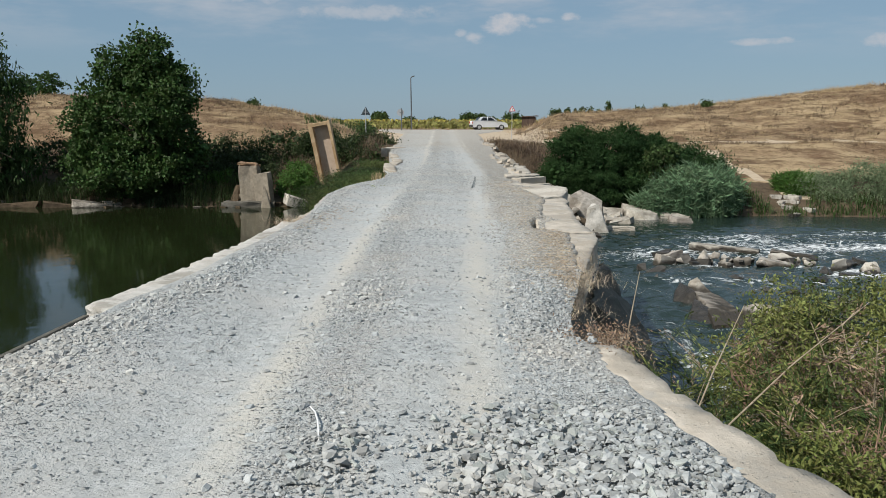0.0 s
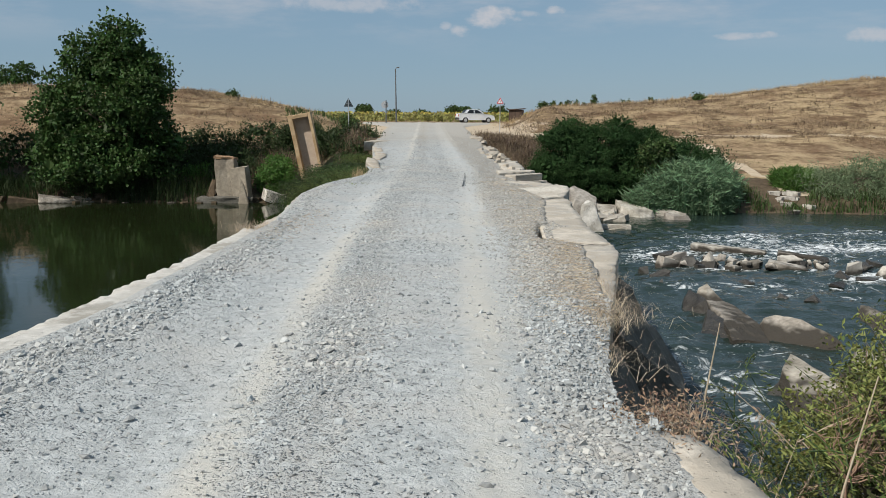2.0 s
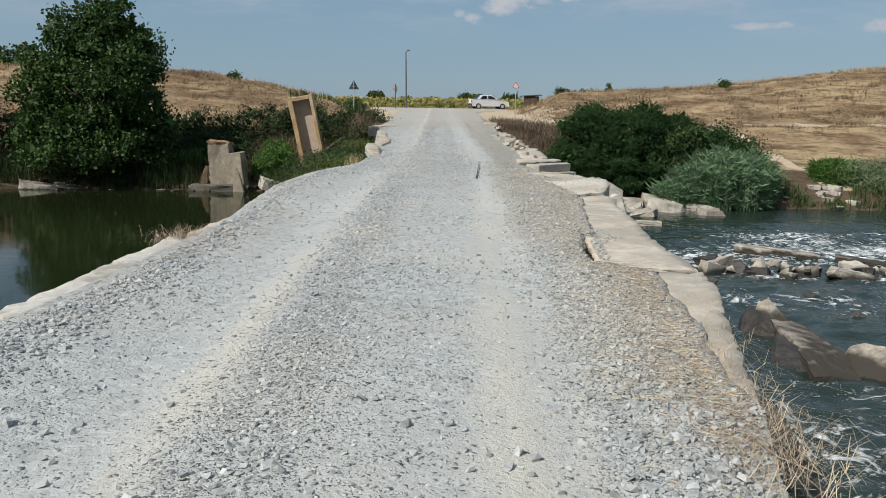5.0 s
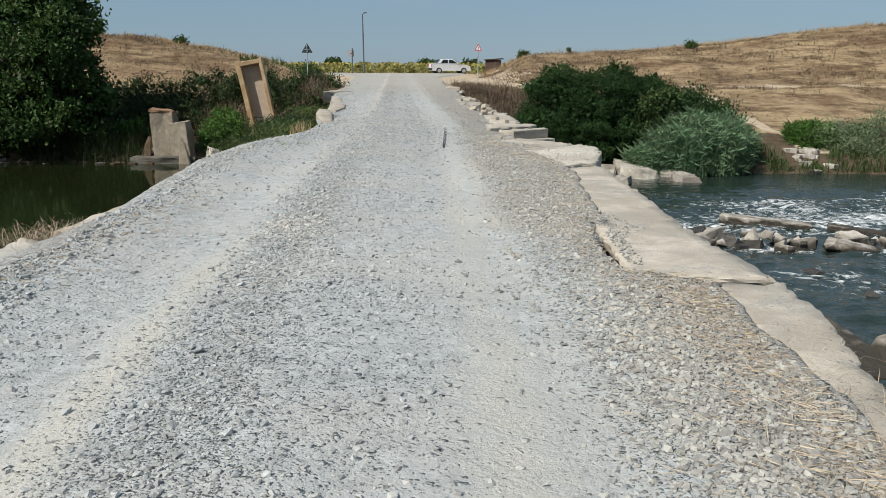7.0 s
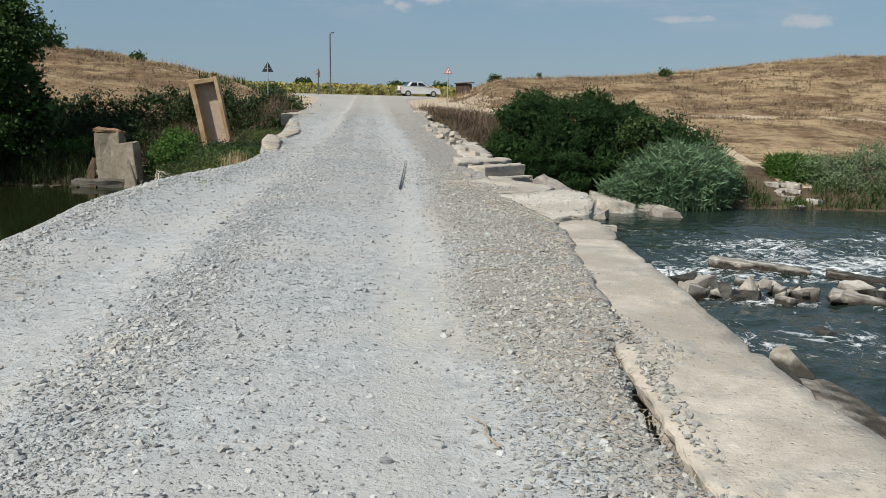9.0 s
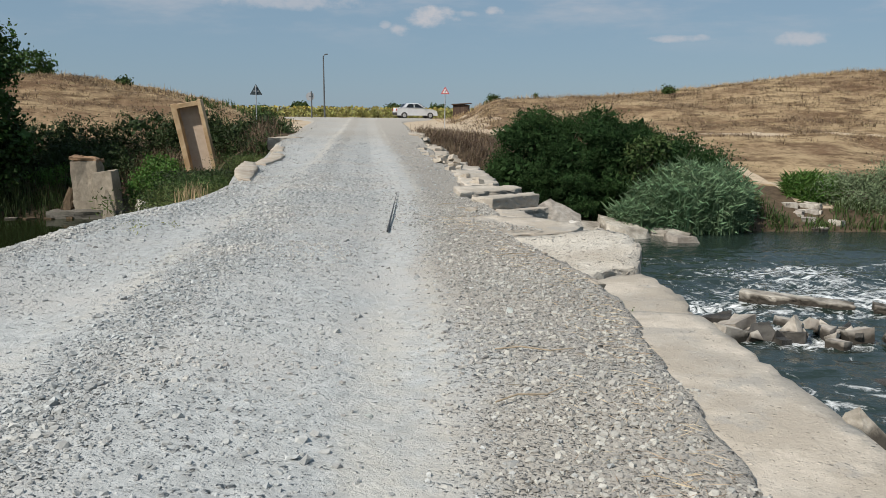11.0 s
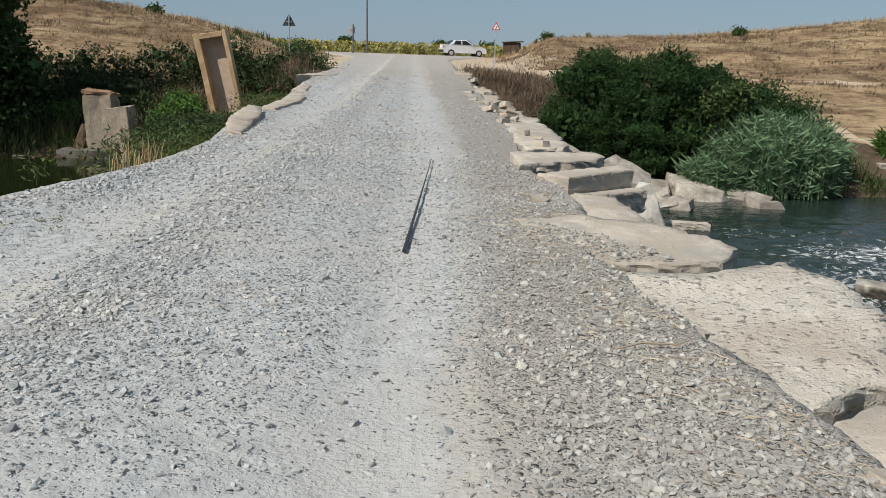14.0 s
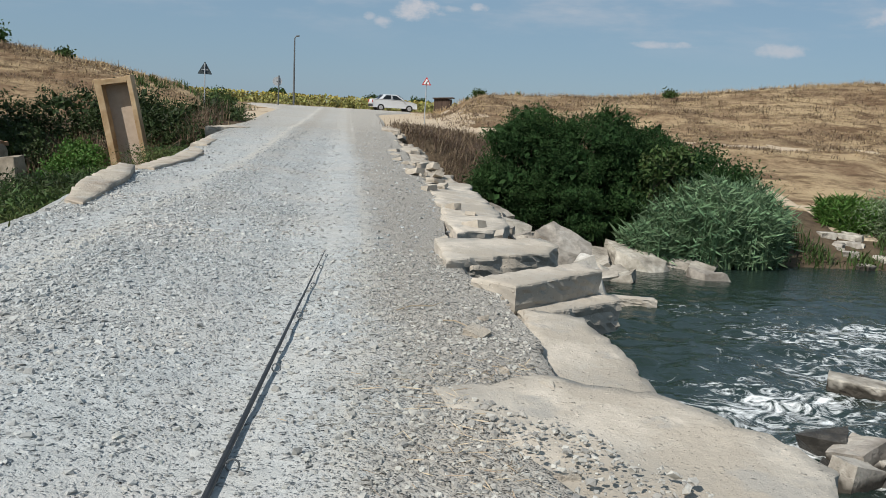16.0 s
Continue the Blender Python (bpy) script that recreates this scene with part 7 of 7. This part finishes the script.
def coarse(x, y):
    right = smooth01(x - track(y) - np.interp(y, (6, 9, 10.5, 12), (0.1, 0.2, 0.3, 0.3)), 0, 0.3) * (0.9 * smooth01(y, 5, 7) * (1 - smooth01(y, 11.5, 14)) + 0.28 * smooth01(y, 12, 14) * (1 - smooth01(y, 19, 22)) + 0.12 * smooth01(y, 19, 22))
    pockets = smooth01(value_noise(x, y, 0.7, 64), 0.15, 0.4)
    ridge = 0.75 * np.exp(-((x - shift(y) + 0.72) / 0.24) ** 2) * smooth01(value_noise(x, y, 0.55, 65), -0.25, 0.3)
    strewn = 0.4 * smooth01(y, 22.3, 24.3) * (1 - smooth01(x - track(y), -0.35, 0.0)) * smooth01(value_noise(x, y, 0.45, 70), -0.2, 0.3)
    left = 0.9 * smooth01(left_edge(y) + 1.15 - 0.45 * smooth01(y, 12, 16) - x, 0, 0.5) * (1 - 0.25 * smooth01(y, 11, 17))
    return np.clip(left + right + 0.09 * pockets + ridge + strewn + 0.03, 0, 1) * (1 - heap_mask(x, y))


brown_side = lambda x, y: (x > track(y) + 0.3 - 0.22 * smooth01(y, 18, 21) + 0.5 * value_noise(x, y, 0.8, 69) + 0.6 * np.random.default_rng(5).normal(size=np.shape(x)) * 0.35) & (y > 9.8 + 0.8 * value_noise(x, y, 1.3, 66))
fine = lambda x, y: 0.0078 + 0 * x
tagged(fast_mesh("gravel", *crushed(232000, -3.6, 2.9, 3.0, 27, lambda x, y: loose(x, y) * ~brown_side(x, y), fine, 601, sides=4), M_stone), "loose grey crushed stone on the road", "gravel", kind="stuff")
tagged(fast_mesh("dusty_gravel", *crushed(130000, 0.2, 2.9, 9, 27, lambda x, y: loose(x, y) * brown_side(x, y), fine, 606, sides=4), M_dusty_stone), "loose dusty brown-grey stone beside the wheel track", "gravel", kind="stuff")
tagged(fast_mesh("gravel", *crushed(30000, -3.2, 2.6, 27, 54, lambda x, y: loose(x, y) * (1 - 0.7 * smooth01(y, 34, 54)), lambda x, y: 0.014 + 0 * x, 602), M_stone), "loose grey crushed stone on the road", "gravel", kind="stuff")
tagged(fast_mesh("coarse_gravel", *crushed(125000, -3.6, 2.9, 3.0, 34, lambda x, y: coarse(x, y) * ~brown_side(x, y), lambda x, y: 0.0118 + 0.003 * (1 - smooth01(y, 9.6, 10.6)) + 0.002 * (x < -1.6), 603, sides=4), M_stone), "coarse grey broken stone heaped along the road", "gravel", kind="stuff")
tagged(fast_mesh("dusty_gravel", *crushed(64000, 0.2, 2.9, 9, 27, lambda x, y: coarse(x, y) * brown_side(x, y), lambda x, y: 0.0108 + 0 * x, 605, sides=4), M_dusty_stone), "dusty brown-grey broken stone along the slabs", "gravel", kind="stuff")
tagged(fast_mesh("heap_gravel", *crushed(12000, -1.2, 1.9, 2.4, 5.6, lambda x, y: 0.8 * heap_mask(x, y), lambda x, y: 0.018 + 0 * x, 604, sides=4), M_stone), "small broken stone filling a low heap", "gravel", kind="stuff")


def stone_meshes(count, seed):
    """Flat-sided angular shards."""
    out = []
    for i in range(count):
        r = np.random.default_rng(seed + i)
        bm = bmesh.new()
        pts = [Vector((d[0] * 1.15, d[1] * 0.85, d[2] * 0.55)) for d in unit(r.normal(size=(9, 3))) * r.uniform(0.8, 1.1, (9, 1))]
        hull = bmesh.ops.convex_hull(bm, input=[bm.verts.new(p) for p in pts])
        spare = [g for g in hull["geom_interior"] + hull["geom_unused"] if isinstance(g, bmesh.types.BMVert) and g.is_valid]
        bmesh.ops.delete(bm, geom=list(set(spare)), context="VERTS")
        me = bpy.data.meshes.new("stone")
        bm.to_mesh(me)
        bm.free()
        me.materials.append(M_heap)
        out.append(me)
    return out


kinds = stone_meshes(14, 900)
heap = thing("stone_heap", "low heap of pale grey broken stone on the road", "stone heap", at=(0.7, 3.9, 0.03))
sr = np.random.default_rng(905)
made = 0
while made < 290:
    x, y = sr.uniform(-1.1, 1.6), sr.uniform(2.7, 5.2)
    if sr.uniform() > heap_mask(x, y):
        continue
    s = 0.024 * math.exp(sr.normal(0, 0.3))
    st = new("stone", kinds[made % len(kinds)])
    st.parent = heap
    z = float(road_height(np.array(x), np.array(y)) + pile(x, y)) + s * 0.35
    st.matrix_basis = pose(x - 0.7, y - 3.9, z - 0.03, sr.normal(0, 28), sr.normal(0, 28), sr.uniform(0, 360)) @ Matrix.Scale(s, 4)
    made += 1
# single larger stones lying about the road
for i in range(90):
    y = sr.uniform(5, 30)
    x = sr.uniform(float(left_edge(y)) + 0.6, float(right_edge(y)) - 0.3)
    s = 0.0125 * math.exp(sr.normal(0, 0.35))
    st = tagged(new("stone", kinds[i % len(kinds)]), "single grey stone lying on the road", "stone", "stones on the road")
    st.matrix_basis = pose(x, y, float(road_height(np.array(x), np.array(y))) + s * 0.28, sr.normal(0, 20), sr.normal(0, 20), sr.uniform(0, 360)) @ Matrix.Scale(s, 4)

# straw and twigs lying on the right margin and near the left rim
lr = np.random.default_rng(31)
n = 4600
y = np.where(lr.uniform(size=n) < 0.5, lr.uniform(9.4, 13.4, n), lr.uniform(8.5, 24, n))
x = slab_inner(y) - 0.02 - np.abs(lr.normal(0, 0.28, n))
side = lr.uniform(size=n) < 0.12
y = np.where(side, lr.uniform(13, 17, n), y)
x = np.where(side, left_edge(y) + 0.5 + np.abs(lr.normal(0, 0.3, n)), x)
a = lr.uniform(0, 2 * np.pi, n)
along = np.stack([np.cos(a), np.sin(a), lr.normal(0, 0.1, n)], 1)
v, f = leaf_quads(np.column_stack([x, y, road_height(x, y) + 0.014]), 0.095, 0.004, 0, lr, along)
tagged(fast_mesh("straw_litter", v, f, M_drystraw), "dry straw and plant litter on the gravel", "litter", kind="stuff")
for i, (x, y, L, ang) in enumerate(((1.3, 16.9, 0.35, 20), (1.45, 17.6, 0.4, -10), (0.85, 14.0, 0.3, 100), (1.9, 20.6, 0.4, 15), (1.7, 24.9, 0.35, 30), (1.9, 24.6, 0.3, -40), (1.5, 9.45, 0.7, -72), (1.33, 8.75, 0.16, -60), (2.2, 17.2, 0.25, 5))):
    t = thing("dry_twig", "thin dry brown twig lying on the gravel", "twig", "twigs on the road", at=(x, y, float(road_height(np.array(x), np.array(y))) + 0.015), turn=(0, 0, ang))
    part("stem", tube(bmesh.new(), [(-L / 2, 0, 0), (-L / 6, 0.02, 0.012), (L / 5, -0.015, 0.006), (L / 2, 0.03, 0.01)], [0.004, 0.0045, 0.0035, 0.002], 6), M_twig, t)
strip = thing("plastic_strip", "thin curved white plastic strip lying on the gravel", "litter", at=(-0.68, 4.5, float(road_height(-0.68, 4.5)) + 0.012))
part("strip", tube(bmesh.new(), [(-0.08, 0.3, 0), (-0.03, 0.17, 0.012), (0.01, 0.0, 0.016), (0.03, -0.12, 0.01), (0.05, -0.25, 0)], [0.004, 0.005, 0.005, 0.005, 0.004], 6), M_white, strip)
scrap = thing("paper_scrap", "crumpled pale paper scrap on the gravel", "litter", at=(1.72, 12.3, -0.04), turn=(0, 0, 30))
bm = bmesh.new()
bmesh.ops.create_grid(bm, x_segments=6, y_segments=5, size=0.035)
for v in bm.verts:
    v.co.z = 0.02 + 0.015 * noise.noise(v.co * 45)
bmesh.ops.solidify(bm, geom=list(bm.faces), thickness=0.002)
part("sheet", bm, M_white, scrap)
